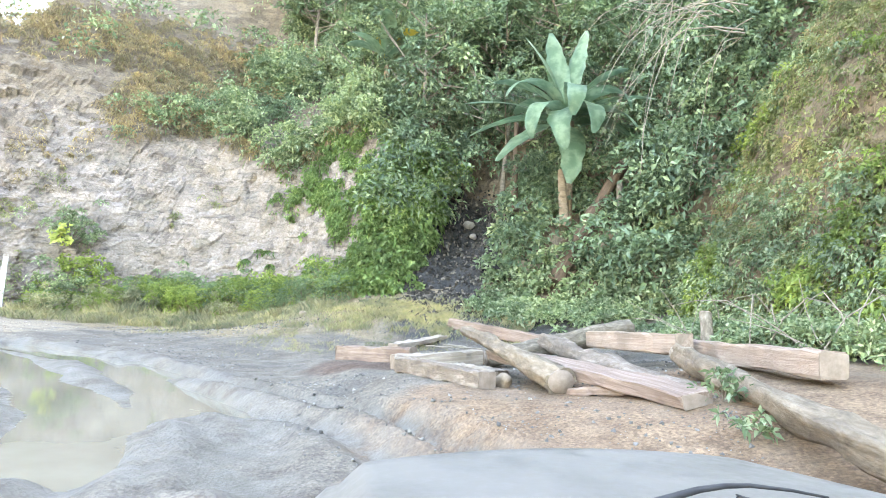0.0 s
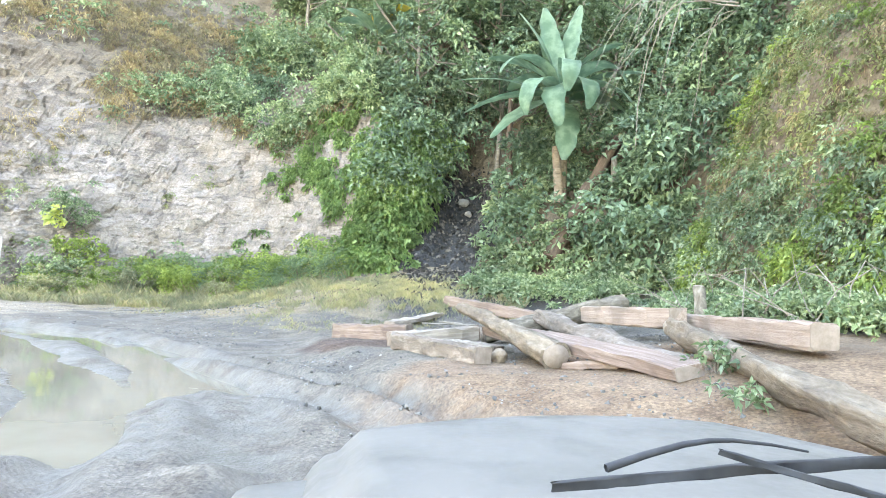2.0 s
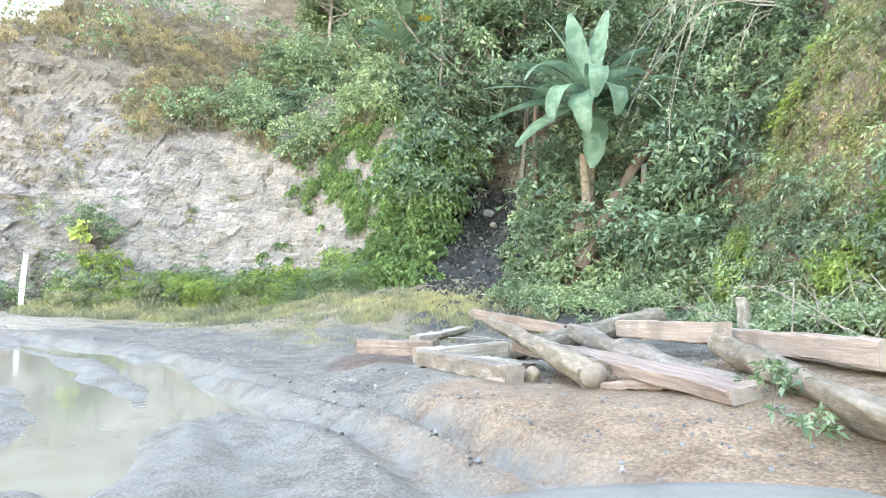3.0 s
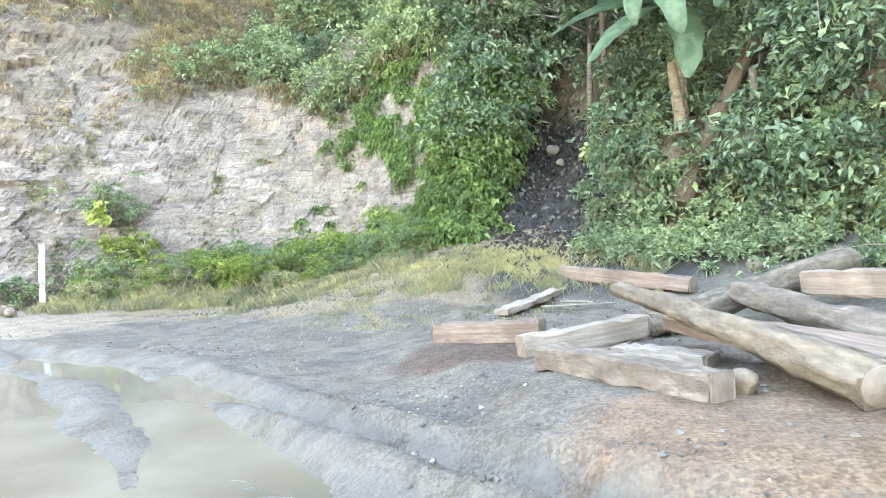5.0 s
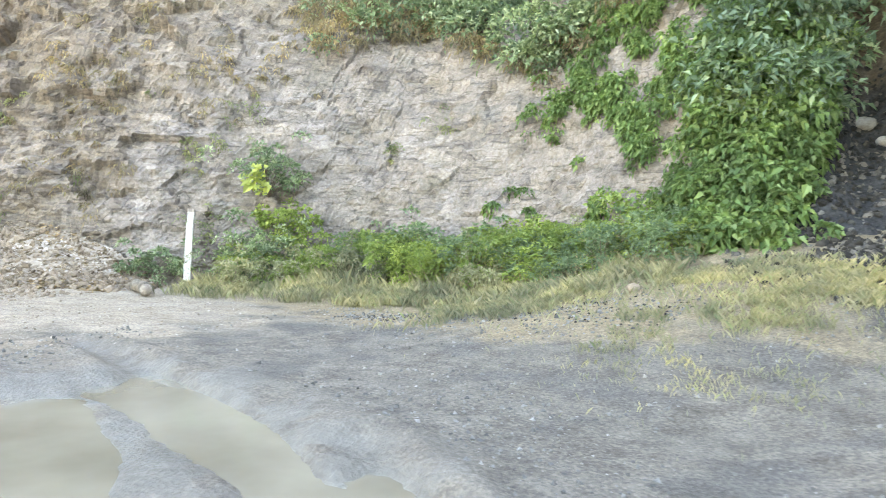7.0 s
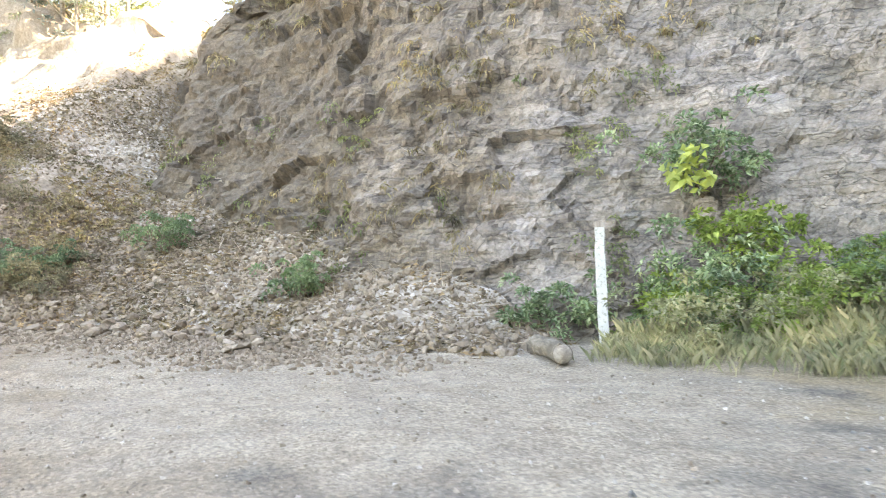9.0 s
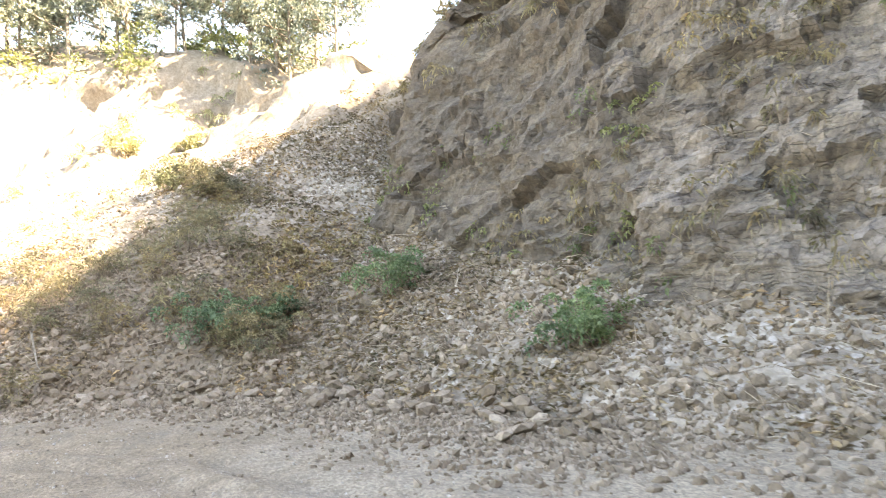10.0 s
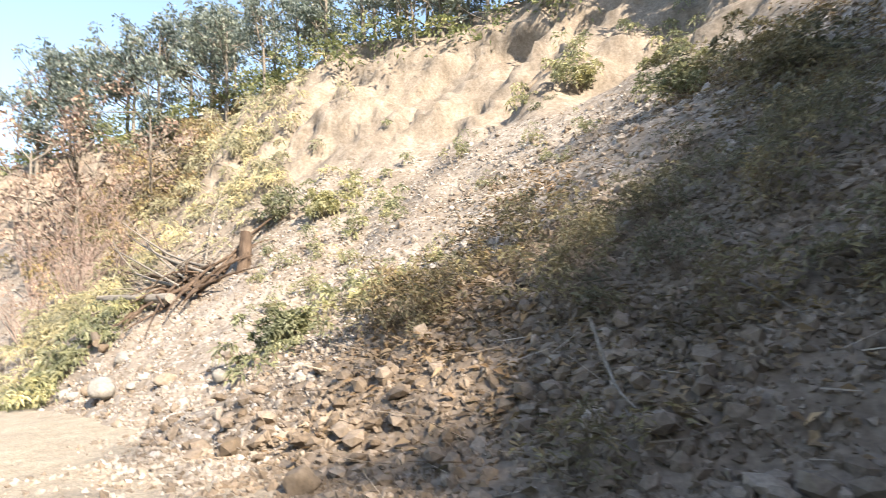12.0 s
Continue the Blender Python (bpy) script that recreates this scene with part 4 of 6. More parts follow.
def high(p):
    return smooth(9.0, 11.5, p[..., 2]) * smooth(32, 26, p[..., 2]) * smooth(-27, -23, p[..., 0])


thicket("hilltop_cover", pick(cliffP, 380, lambda p: high(p) * (0.12 + 0.88 * smooth(-15.5, -11.0, p[..., 0]))), (0.6, 1.5), 75, (0.14, 0.32), LEAF_MID, "shrubs and young trees covering the hill above the cliff", 0.5, 0.6)
thicket("hilltop_cover", pick(gullyP, 420, high), (0.8, 1.7), 55, (0.25, 0.55), LEAF_DEEP, "dark shrubs covering the hill above the gully", 0.5, 0.6)
thicket("hilltop_cover", pick(bankP, 360, lambda p: high(p) * smooth(0, 6, p[..., 1])), (0.8, 1.6), 50, (0.25, 0.5), LEAF_MID, "shrubs covering the hill above the bank", 0.5, 0.6)
thicket("spur_scrub", pick(cliffP, 220, lambda p: smooth(9.5, 11, p[..., 2]) * smooth(-22, -26, p[..., 0]) * smooth(34, 24, p[..., 1])), (0.4, 1.0), 80, (0.12, 0.32), LEAF_DRY, "dry scrub on top of the rocky spur", 0.3, 0.5)


# ---- verge: shrubs, grass and stones along the cliff's foot ----
VERGE = rounded_line([(-14.6, 18.9), (-13.4, 19.3), (-12.0, 19.9), (-9.0, 20.6), (-6.0, 20.2), (-3.4, 19.8)])


def along(line, n, spread, rng=RNG, shift=0.0):
    """Places scattered round a line, shifted to its left."""
    p = np.array(line)
    s = np.concatenate([[0], np.cumsum(np.hypot(*np.diff(p, axis=0).T))])
    u = rng.uniform(0, s[-1], n)
    x, y = np.interp(u, s, p[:, 0]), np.interp(u, s, p[:, 1])
    k = np.clip(np.searchsorted(s, u) - 1, 0, len(p) - 2)
    d = unit(p[k + 1] - p[k])
    off = rng.normal(0, 1, n) * spread + shift
    return x - d[:, 1] * off, y + d[:, 0] * off


def herb_row(name, line, n, spread, shift, radius, per, size, material, label, rise=0.3, keep=None):
    x, y = along(line, n, spread, shift=shift)
    p = on_ground(x, y)
    if keep is not None:
        p = p[RNG.uniform(size=n) < keep(p)]
    r = RNG.uniform(*radius, len(p))
    p = p + np.array([0, 0, 1.0]) * (r * rise)[:, None]
    nz = np.tile([0, -0.3, 1.0], (len(p), 1))
    return stuff(name, [clump_leaves(p, unit(nz), r, per, size, 0.5)], material, label, "foliage")


def grass_patch(x, y, height, label, material=GRASS, lean=0.5):
    p = on_ground(x, y)
    keep = RNG.uniform(size=len(p)) < 0.04 + 0.96 * patchy(p, 0.9, 0.42, 0.58) * patchy(p + 9, 4.5, 0.40, 0.62)
    p = p[keep]
    h = RNG.uniform(*height, len(p))
    return stuff("grass", [blade_arrays(p, h, RNG.uniform(0.003, 0.006, len(p)), lean)], material, label, "grass")


x, y = along(VERGE[4:], 120000, 0.5, shift=-0.35)
grass_patch(x, y, (0.06, 0.30), "yellowing tufts of grass along the road's edge", lean=0.8)
x, y = along(VERGE, 26000, 0.5, shift=0.9)
grass_patch(x, y, (0.15, 0.5), "tall dry grass among the shrubs at the cliff's foot", GRASS, 0.6)
x, y = along([(-7.5, 18.6), (-5.0, 18.3), (-2.5, 18.0), (0.5, 17.6), (2.5, 17.4)], 120000, 0.8)
grass_patch(x, y, (0.03, 0.17), "thin yellowing grass before the gully", lean=0.9)
x, y = along([(-5.5, 16.6), (-3.0, 15.6), (-1.0, 14.8), (1.0, 15.6)], 14000, 0.8)
grass_patch(x, y, (0.02, 0.09), "sparse short grass between gravel and timber", lean=0.9)
herb_row("gully_foot_weeds", [(0.8, 18.6), (2.4, 18.4), (4.0, 18.0), (5.2, 17.2)], 150, 0.6, 0.0, (0.15, 0.4), 70, (0.07, 0.17), LEAF_MID, "green weeds at the gully's foot", 0.4)
herb_row("bank_foot_weeds", [(7.6, 9.2), (6.6, 11.2), (5.9, 13.4), (5.4, 16.0)], 260, 0.45, -0.3, (0.15, 0.42), 75, (0.05, 0.14), LEAF_MID, "leafy green weeds at the foot of the earth bank", 0.5)
herb_row("bank_foot_weeds", [(7.6, 9.6), (6.6, 11.4), (5.9, 13.6)], 70, 0.4, -0.3, (0.15, 0.35), 50, (0.08, 0.18), LEAF_MID, "broad-leaved weeds behind the timber", 0.6)


def debris():
    p, n = pick(gullyP, 2000, lambda p: (1 - gully_open(p)) * smooth(6.0, 4.5, p[..., 2]))
    x, y = RNG.normal(-0.3, 1.0, 1500), RNG.normal(19.4, 0.8, 1500)
    q = on_ground(x, y)
    both = np.concatenate([p, q])
    return stuff("shale_debris", scatter_rocks(both, RNG.uniform(0.05, 0.30, len(both)) ** 1.2, ROUGH_SHAPES), SHALE, "black broken shale washed down the gully", "debris")


debris()

def pebble_shape(rng):
    """A small eight-sided stone."""
    V = np.array([[0.5, 0, 0], [-0.5, 0, 0], [0, 0.42, 0], [0, -0.42, 0], [0, 0, 0.34], [0, 0, -0.34]]) * rng.uniform(0.7, 1.2, (6, 1)) + rng.normal(0, 0.06, (6, 3))
    F = np.array([[0, 2, 4], [2, 1, 4], [1, 3, 4], [3, 0, 4], [2, 0, 5], [1, 2, 5], [3, 1, 5], [0, 3, 5]])
    return V, F


def gravel():
    n = 30000
    x, y = RNG.uniform(-10, 5, n), RNG.uniform(6.0, 18.5, n)
    p = on_ground(x, y)
    wet_dark = np.minimum(polyline_gap(x, y, PUDDLES[0]), polyline_gap(x, y, PUDDLES[1]))
    rut = np.min([polyline_gap(x, y, r) for r in RUTS], axis=0)
    p = p[(wet_dark > 1.0) & (np.hypot(x - 0.2, (y - 11.6) * 1.4) > 1.5) & (RNG.uniform(size=n) < (0.12 + 0.88 * patchy(p, 0.6, 0.42, 0.6)) * smooth(0.1, 0.5, rut))]
    s = 0.013 + 0.06 * RNG.uniform(size=len(p)) ** 4
    return stuff("gravel", scatter_rocks(p, s, [pebble_shape(RNG) for _ in range(6)]), GRAVEL, "loose grey gravel lying on the road", "gravel")


gravel()
n = 9000
x, y = RNG.uniform(-25, -9, n), RNG.uniform(7.0, 17.5, n)
stuff("gravel", scatter_rocks(on_ground(x, y), 0.012 + 0.05 * RNG.uniform(size=n) ** 3, [pebble_shape(RNG) for _ in range(6)]), STONE, "loose pale stones strewn over the dusty road", "gravel")
VERGE_EDGE = [(-9, 17.6), (-6.5, 17.9), (-4.5, 17.4), (-3.0, 17.0)]
x, y = along(VERGE_EDGE, 700, 0.45)
stuff("dark_gravel", scatter_rocks(on_ground(x, y), RNG.uniform(0.02, 0.075, 700), ROUGH_SHAPES), SHALE, "dark stones along the road's edge", "gravel")


x, y = along(VERGE_EDGE, 1500, 0.7)
stuff("gravel", scatter_rocks(on_ground(x, y), 0.02 + 0.09 * RNG.uniform(size=1500) ** 2.5, ROUGH_SHAPES), GRAVEL, "grey stones thrown up along the road's edge", "gravel")


# ---- landslide ----
def slide_rubble(p):
    return smooth(8.2, 6.8, p[..., 2]) * (1 - smooth(-30.5, -29.0, p[..., 0]) * smooth(3.2, 4.0, p[..., 2])) * smooth(-45, -36, p[..., 0]) * (0.35 + 0.65 * patchy(p, 0.4, 0.35, 0.55)) * (0.35 + 0.65 * smooth(-34, -28.5, p[..., 0]) * smooth(0, 4, p[..., 1]))


def rubble():
    p, n = pick(slideP, 8600, slide_rubble)
    s = 0.06 + 0.27 * RNG.uniform(size=len(p)) ** 2.6
    x, y = along([(-14.5, 15.6), (-18, 14.6), (-21.5, 12.9), (-23.8, 11.4), (-25.0, 8.6), (-25.7, 5.9), (-26.6, 4.0), (-28.9, 0.4)], 3600, 0.55)
    q = on_ground(x, y)
    s2 = 0.03 + 0.16 * RNG.uniform(size=len(q)) ** 3
    p, s = np.concatenate([p + n * 0.01, q]), np.concatenate([s, s2])
    # stones in the shade zone take the darkened colours, the sunlit rest stays pale
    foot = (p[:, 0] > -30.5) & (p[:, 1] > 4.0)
    stuff("rubble", scatter_rocks(p[foot], s[foot], ROUGH_SHAPES), STONE_SHADED, "angular rubble at the slide's foot, coloured browner and darker for the shade", "rubble")
    return stuff("rubble", scatter_rocks(p[~foot], s[~foot], ROUGH_SHAPES), STONE, "loose pale angular rubble of the landslide", "rubble")


rubble()


def small_rubble():
    p, n = pick(slideP, 33000, lambda p: slide_rubble(p) * smooth(-42, -34, p[..., 0]) * smooth(-8, -3, p[..., 1]))
    x, y = along([(-16.5, 14.9), (-20, 13.7), (-23.0, 11.9), (-24.6, 9.6), (-25.2, 7.2), (-26.0, 4.8), (-27.6, 1.8)], 11000, 0.8)
    p = np.concatenate([p + n * 0.005, on_ground(x, y)])
    s = 0.04 + 0.12 * RNG.uniform(size=len(p)) ** 1.6
    # same split by shade zone: darkened stones here, pale ones in the sun
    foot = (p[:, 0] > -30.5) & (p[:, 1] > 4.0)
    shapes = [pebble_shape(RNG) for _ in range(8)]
    stuff("small_rubble", scatter_rocks(p[foot], s[foot], shapes), STONE_SHADED, "small stones on the slide's foot, coloured browner and darker for the shade", "rubble")
    return stuff("small_rubble", scatter_rocks(p[~foot], s[~foot], shapes), STONE, "small broken stones covering the landslide", "rubble")


small_rubble()


LEAF_DEAD = leaf_material("leaf_dead", [(0, (0.11, 0.07, 0.045)), (0.5, (0.20, 0.135, 0.085)), (1, (0.33, 0.25, 0.17))], 0.15, 0.8)


def litter():
    p, n = pick(slideP, 34000, lambda p: smooth(-36, -31, p[..., 0]) * smooth(3.0, 6.5, p[..., 1]) * (0.1 + patchy(p, 0.5, 0.42, 0.6)))
    way = unit(RNG.normal(size=p.shape) * np.array([1, 1, 0.35]))
    L = RNG.uniform(0.06, 0.19, len(p))
    return stuff("leaf_litter", [leaf_arrays(p + n * 0.03, way, unit(n + RNG.normal(0, 0.3, p.shape)), L, L * RNG.uniform(0.2, 0.5, len(p)))], LEAF_DEAD, "dead brown leaves lying on the shaded rubble", "leaf litter")


litter()


def dry_sticks():
    """Thin dead twigs and stalks lying on the slide and at the rock's foot."""
    p, n = pick(slideP, 1500, lambda p: smooth(-38, -32, p[..., 0]) * smooth(1.0, 4.0, p[..., 1]) * smooth(8, 6, p[..., 2]))
    x, y = along([(-16.5, 17.6), (-19.5, 16.6), (-22.5, 15.4), (-24.5, 13.2)], 500, 0.7)
    q = np.stack([x, y, np.maximum(ground_height(x, y), np.array([hill_height(a, b) for a, b in zip(x, y)]))], -1)
    p, n = np.concatenate([p, q]), np.concatenate([n, np.tile([0, 0, 1.0], (len(q), 1))])
    way = unit(RNG.normal(size=p.shape) * np.array([1, 1, 0.15]) + n * RNG.uniform(-0.05, 0.5, (len(p), 1)))
    side = unit(np.cross(way, n))
    L, w = RNG.uniform(0.15, 0.7, (len(p), 1)), RNG.uniform(0.004, 0.011, (len(p), 1))
    up = np.cross(side, way)
    ring = [side * w, -side * w * 0.5 + up * w * 0.9, -side * w * 0.5 - up * w * 0.9]
    base = p + n * 0.04
    V = np.stack([base + r for r in ring] + [base + way * L + r * 0.4 for r in ring], 1).reshape(-1, 3)
    i = np.arange(len(p))[:, None] * 6
    F = np.concatenate([i + f for f in ([0, 1, 4], [0, 4, 3], [1, 2, 5], [1, 5, 4], [2, 0, 3], [2, 3, 5])], 0)
    return stuff("dry_sticks", [(V, F)], DRY_STICK, "thin dead twigs and stalks lying on the rubble", "twigs")


DRY_STICK = stone_material("dry_stick", [(0, (0.16, 0.12, 0.085)), (0.5, (0.27, 0.215, 0.16)), (1, (0.42, 0.36, 0.29))])
dry_sticks()
LEAF_OLIVE = leaf_material("leaf_olive", [(0, (0.15, 0.13, 0.08)), (0.6, (0.24, 0.21, 0.13)), (1, (0.34, 0.295, 0.20))], 0.25, 0.6, 0.1)
SLOPE_GRASS = leaf_material("slope_grass", [(0, (0.27, 0.25, 0.15)), (0.5, (0.38, 0.345, 0.22)), (1, (0.48, 0.435, 0.30))], 0.25, 0.6, 0.1)
LEAF_LIME = leaf_material("leaf_lime", [(0, (0.22, 0.225, 0.125)), (0.6, (0.32, 0.315, 0.185)), (1, (0.42, 0.405, 0.275))], 0.35, 0.6, 0.1)


def slide_tuft(name, x, y, radius, n, clump, per, size, material, label, aspect=0.3, droop=0.4):
    """A patch of growth on the landslide round a place in plan."""
    w = lambda p: np.exp(-(((p[..., 0] - x) ** 2 + (p[..., 1] - y) ** 2) / radius ** 2)) * 1.0
    return thicket(name, pick(slideP, n, w), clump, per, size, material, label, aspect, 0.5, droop)


slide_tuft("lime_scrub", -30.6, 2.8, 1.1, 26, (0.15, 0.35), 60, (0.07, 0.18), LEAF_LIME, "yellow-green weeds on the sunlit stones")
slide_tuft("lime_scrub", -38.0, 0.5, 1.8, 26, (0.15, 0.35), 50, (0.08, 0.2), LEAF_LIME, "yellow-green weeds high on the slope")
slide_tuft("lime_scrub", -39.6, 6.6, 0.8, 14, (0.15, 0.35), 50, (0.08, 0.2), LEAF_LIME, "tuft of yellow-green weeds below the scar")
slide_tuft("lime_scrub", -40.5, 10.0, 1.2, 16, (0.15, 0.35), 50, (0.08, 0.2), LEAF_LIME, "pale green weeds under the scar's lip")
slide_tuft("lime_scrub", -41.0, -5.5, 2.4, 60, (0.25, 0.55), 60, (0.12, 0.32), SLOPE_GRASS, "grassy yellow-green growth beside the slide", 0.12)
slide_tuft("lime_scrub", -45.0, -8.5, 3.2, 90, (0.3, 0.6), 60, (0.14, 0.36), SLOPE_GRASS, "grassy yellow-green slope beyond the slide", 0.12)
slide_tuft("slope_grass", -36.8, -8.8, 2.2, 90, (0.2, 0.5), 60, (0.1, 0.3), SLOPE_GRASS, "pale grass on the bank beside the dead branches", 0.14)
slide_tuft("slope_grass", -34.0, -6.4, 1.4, 70, (0.15, 0.4), 60, (0.08, 0.25), LEAF_LIME, "yellow-green weeds on the bank by the road", 0.3)
slide_tuft("dry_grass_cover", -46.0, -13.5, 4.0, 130, (0.3, 0.8), 60, (0.12, 0.35), LEAF_DRY, "dry brown scrub on the far slope")
slide_tuft("leaf_litter", -27.9, 12.6, 1.2, 160, (0.05, 0.2), 24, (0.05, 0.13), LEAF_DRY, "fallen dry leaves on the rubble", 0.5, 0.1)
thicket("crest_scrub", pick(slideP, 420, lambda p: smooth(13.0, 14.6, p[..., 2]) * smooth(17.5, 15.5, p[..., 2]) * smooth(-75, -60, p[..., 0])), (0.5, 1.5), 80, (0.14, 0.32), LEAF_DULL, "scrub along the crest above the scar")


# ---- things: timber ----
def axis_pose(a, b, roll=0.0):
    """A pose with x from a to b and z up, at a."""
    a, b = Vector(a), Vector(b)
    x = (b - a).normalized()
    y = Vector((0, 0, 1)).cross(x).normalized()
    m = Matrix((x, y, x.cross(y))).transposed().to_4x4()
    return Matrix.Translation(a) @ m @ pose(0, 0, 0, roll, 0, 0)


def beam_mesh(length, width, height, rng, bow=0.03, rough=0.03, taper=0.0):
    """A sawn balk along x: uneven faces and worn corners."""
    bm = bmesh.new()
    n, ring = 14, []
    w2, h2, b = width / 2, height / 2, min(width, height) * 0.09
    prof = [(-w2 + b, -h2), (w2 - b, -h2), (w2, -h2 + b), (w2, h2 - b), (w2 - b, h2), (-w2 + b, h2), (-w2, h2 - b), (-w2, -h2 + b)]
    ph = rng.uniform(0, 6, 3)
    for i in range(n + 1):
        u = i / n
        k = 1 - taper * u
        dy, dz = bow * math.sin(3 * u + ph[0]), bow * math.sin(2.2 * u + ph[1])
        ring.append([bm.verts.new((u * length + rng.normal(0, rough * (0.6 if i in (0, n) else 0)), y * k + dy + rng.normal(0, rough * 0.35), z * k + dz + rng.normal(0, rough * 0.35))) for y, z in prof])
    for a, c in zip(ring[:-1], ring[1:]):
        for j in range(8):
            bm.faces.new((a[j], a[(j + 1) % 8], c[(j + 1) % 8], c[j]))
    bm.faces.new(ring[0][::-1])
    bm.faces.new(ring[-1])
    bmesh.ops.recalc_face_normals(bm, faces=bm.faces)
    return bm


def end_grain():
    n = Nodes("timber_end_grain", rough=0.9, spec=0.2).local()
    c = n.ramp(n.noise(7, 6, 0.65), [(0.3, (0.18, 0.14, 0.112)), (0.7, (0.30, 0.245, 0.20))])
    n.color(n.mix(n.value(n.noise(2.6, 5), 0.5, 0.68, 0, 0.5), c, (0.15, 0.12, 0.10)))
    n.bump(n.noise(40, 4), 0.4, 0.006)
    return n.m


END_GRAIN = end_grain()


def timber(a, b, width, height, material, label, seed=0, roll=0.0, taper=0.0, bow=0.03):
    """A sawn balk whose top middle runs from a to b (plan and height of its underside over the ground)."""
    rng = np.random.default_rng(seed + 50)
    ends = []
    for x, y, lift in (a, b):
        ends.append((x, y, float(ground_height(x, y)) + lift + height / 2 - 0.02))
    m = axis_pose(*ends, roll)
    ob = part("timber_balk", beam_mesh((Vector(ends[1]) - Vector(ends[0])).length, width, height, rng, bow, taper=taper), material, flat=True)
    ob.matrix_world = m
    L = (Vector(ends[1]) - Vector(ends[0])).length
    for at, k in ((-0.012, 1.0), (L + 0.012, 1.0 - taper)):
        bm = beam_mesh(0.02, width * 0.95 * k, height * 0.95 * k, rng, 0.0, 0.006)
        near = [v.co for v in ob.data.vertices][:8] if at < 0 else [v.co for v in ob.data.vertices][-8:]
        mid = sum(near, Vector()) / 8
        bmesh.ops.transform(bm, matrix=Matrix.Translation((at - 0.01 if at < 0 else at - 0.01, mid.y, mid.z)), verts=bm.verts)
        part("sawn_end", bm, END_GRAIN, ob, "sawn end grain", True)
    return tagged(ob, label, "timber", "timber pile")


def log_mesh(length, r0, r1, rng, lumps=0.12, sides=18, rings=26, bend=0.05, squash=1.0):
    bm = bmesh.new()
    ring, ph = [], rng.uniform(0, 6, 4)
    seedv = rng.uniform(0, 50, 3)
    for i in range(rings + 1):
        u = i / rings
        r = r0 + (r1 - r0) * u
        cy, cz = bend * math.sin(3.1 * u + ph[0]), bend * math.sin(2.3 * u + ph[1])
        row = []
        for j in range(sides):
            a = 2 * math.pi * j / sides
            p = np.array([[u * length * 1.2, math.cos(a) * 1.3, math.sin(a) * 1.3]]) + seedv
            k = 1 + lumps * 2 * (float(fbm(p, 1.5, 3)[0]) - 0.5)
            row.append(bm.verts.new((u * length, cy + r * k * math.cos(a), cz + squash * r * k * math.sin(a))))
        ring.append(row)
    for a, c in zip(ring[:-1], ring[1:]):
        for j in range(sides):
            bm.faces.new((a[j], a[(j + 1) % sides], c[(j + 1) % sides], c[j]))
    for row in (ring[0], ring[-1]):
        bm.faces.new([bm.verts.new(v.co) for v in row])
    bmesh.ops.recalc_face_normals(bm, faces=bm.faces)
    return bm


def log(a, b, r0, r1, material, label, seed=0, cut=None, name="log", group="timber pile", lumps=0.3, bend=0.05, squash=1.0, roll=0.0):
    """A round log between two places, with pale sawn ends as parts."""
    rng = np.random.default_rng(seed + 90)
    ob = part(name, log_mesh((Vector(b) - Vector(a)).length, r0, r1, rng, lumps, bend=bend, squash=squash), material)
    ob.matrix_world = axis_pose(a, b, roll)
    if cut:
        for me_end, r in ((0, r0), (1, r1)):
            bm = bmesh.new()
            bmesh.ops.create_cone(bm, cap_ends=True, segments=18, radius1=r * 0.93, radius2=r * 0.90, depth=0.02)
            L = (Vector(b) - Vector(a)).length
            co = [v.co for v in ob.data.vertices][:18] if me_end == 0 else [v.co for v in ob.data.vertices][-18:]
            c = sum(co, Vector()) / len(co)
            bmesh.ops.transform(bm, matrix=Matrix.Translation((c.x + (-0.006 if me_end == 0 else 0.006), c.y, c.z)) @ Matrix.Diagonal((1, 1, squash, 1)) @ pose(0, 0, 0, 0, 90, 0), verts=bm.verts)
            part("cut_end", bm, cut, ob, "pale sawn end of the log")
    return tagged(ob, label, "log", group)


def gz(x, y):
    return float(ground_height(x, y))


BARK_PALE = wood_material("flaky_pale_bark", (0.125, 0.098, 0.078), (0.225, 0.182, 0.147), (0.345, 0.295, 0.245), (2.5, 6, 6), 0.95, True)
MOSSY = wood_material("yellow_brown_mossy_wood", (0.115, 0.092, 0.066), (0.225, 0.18, 0.132), (0.33, 0.275, 0.21), (2.2, 6, 6), 0.95, True)
timber((1.15, 10.25, 0), (2.52, 9.05, 0.03), 0.27, 0.22, BARK_PALE, "short pale sawn balk lying at the front of the timber pile", 1)
timber((0.72, 11.25, 0), (2.0, 12.1, 0.1), 0.26, 0.26, WOOD_PALE, "pale weathered balk with an open end", 2)
timber((-0.62, 12.4, 0), (0.80, 12.15, 0), 0.32, 0.29, WOOD_RED, "red-brown sawn block with a pale top edge", 3)
timber((-0.1, 14.2, 0.05), (0.45, 16.4, 0), 0.26, 0.09, WOOD_PALE, "thin pale plank lying in the grass", 4)
timber((0.55, 17.1, 0), (2.8, 15.8, 0), 0.28, 0.26, WOOD_RED, "reddish sawn balk at the back of the pile", 5)
timber((2.4, 11.45, 0.22), (4.66, 7.35, -0.02), 0.32, 0.14, WOOD_RED, "long red-brown slab propped across other logs", 6, 14, 0.0, 0.06)
timber((3.9, 12.5, 0.30), (5.0, 10.4, 0.24), 0.28, 0.28, WOOD_TAN, "tan sawn balk at the bank's foot", 7)
timber((5.2, 11.3, 0.10), (5.97, 7.75, 0.07), 0.28, 0.26, WOOD_TAN, "long tan sawn balk with a square end", 8)
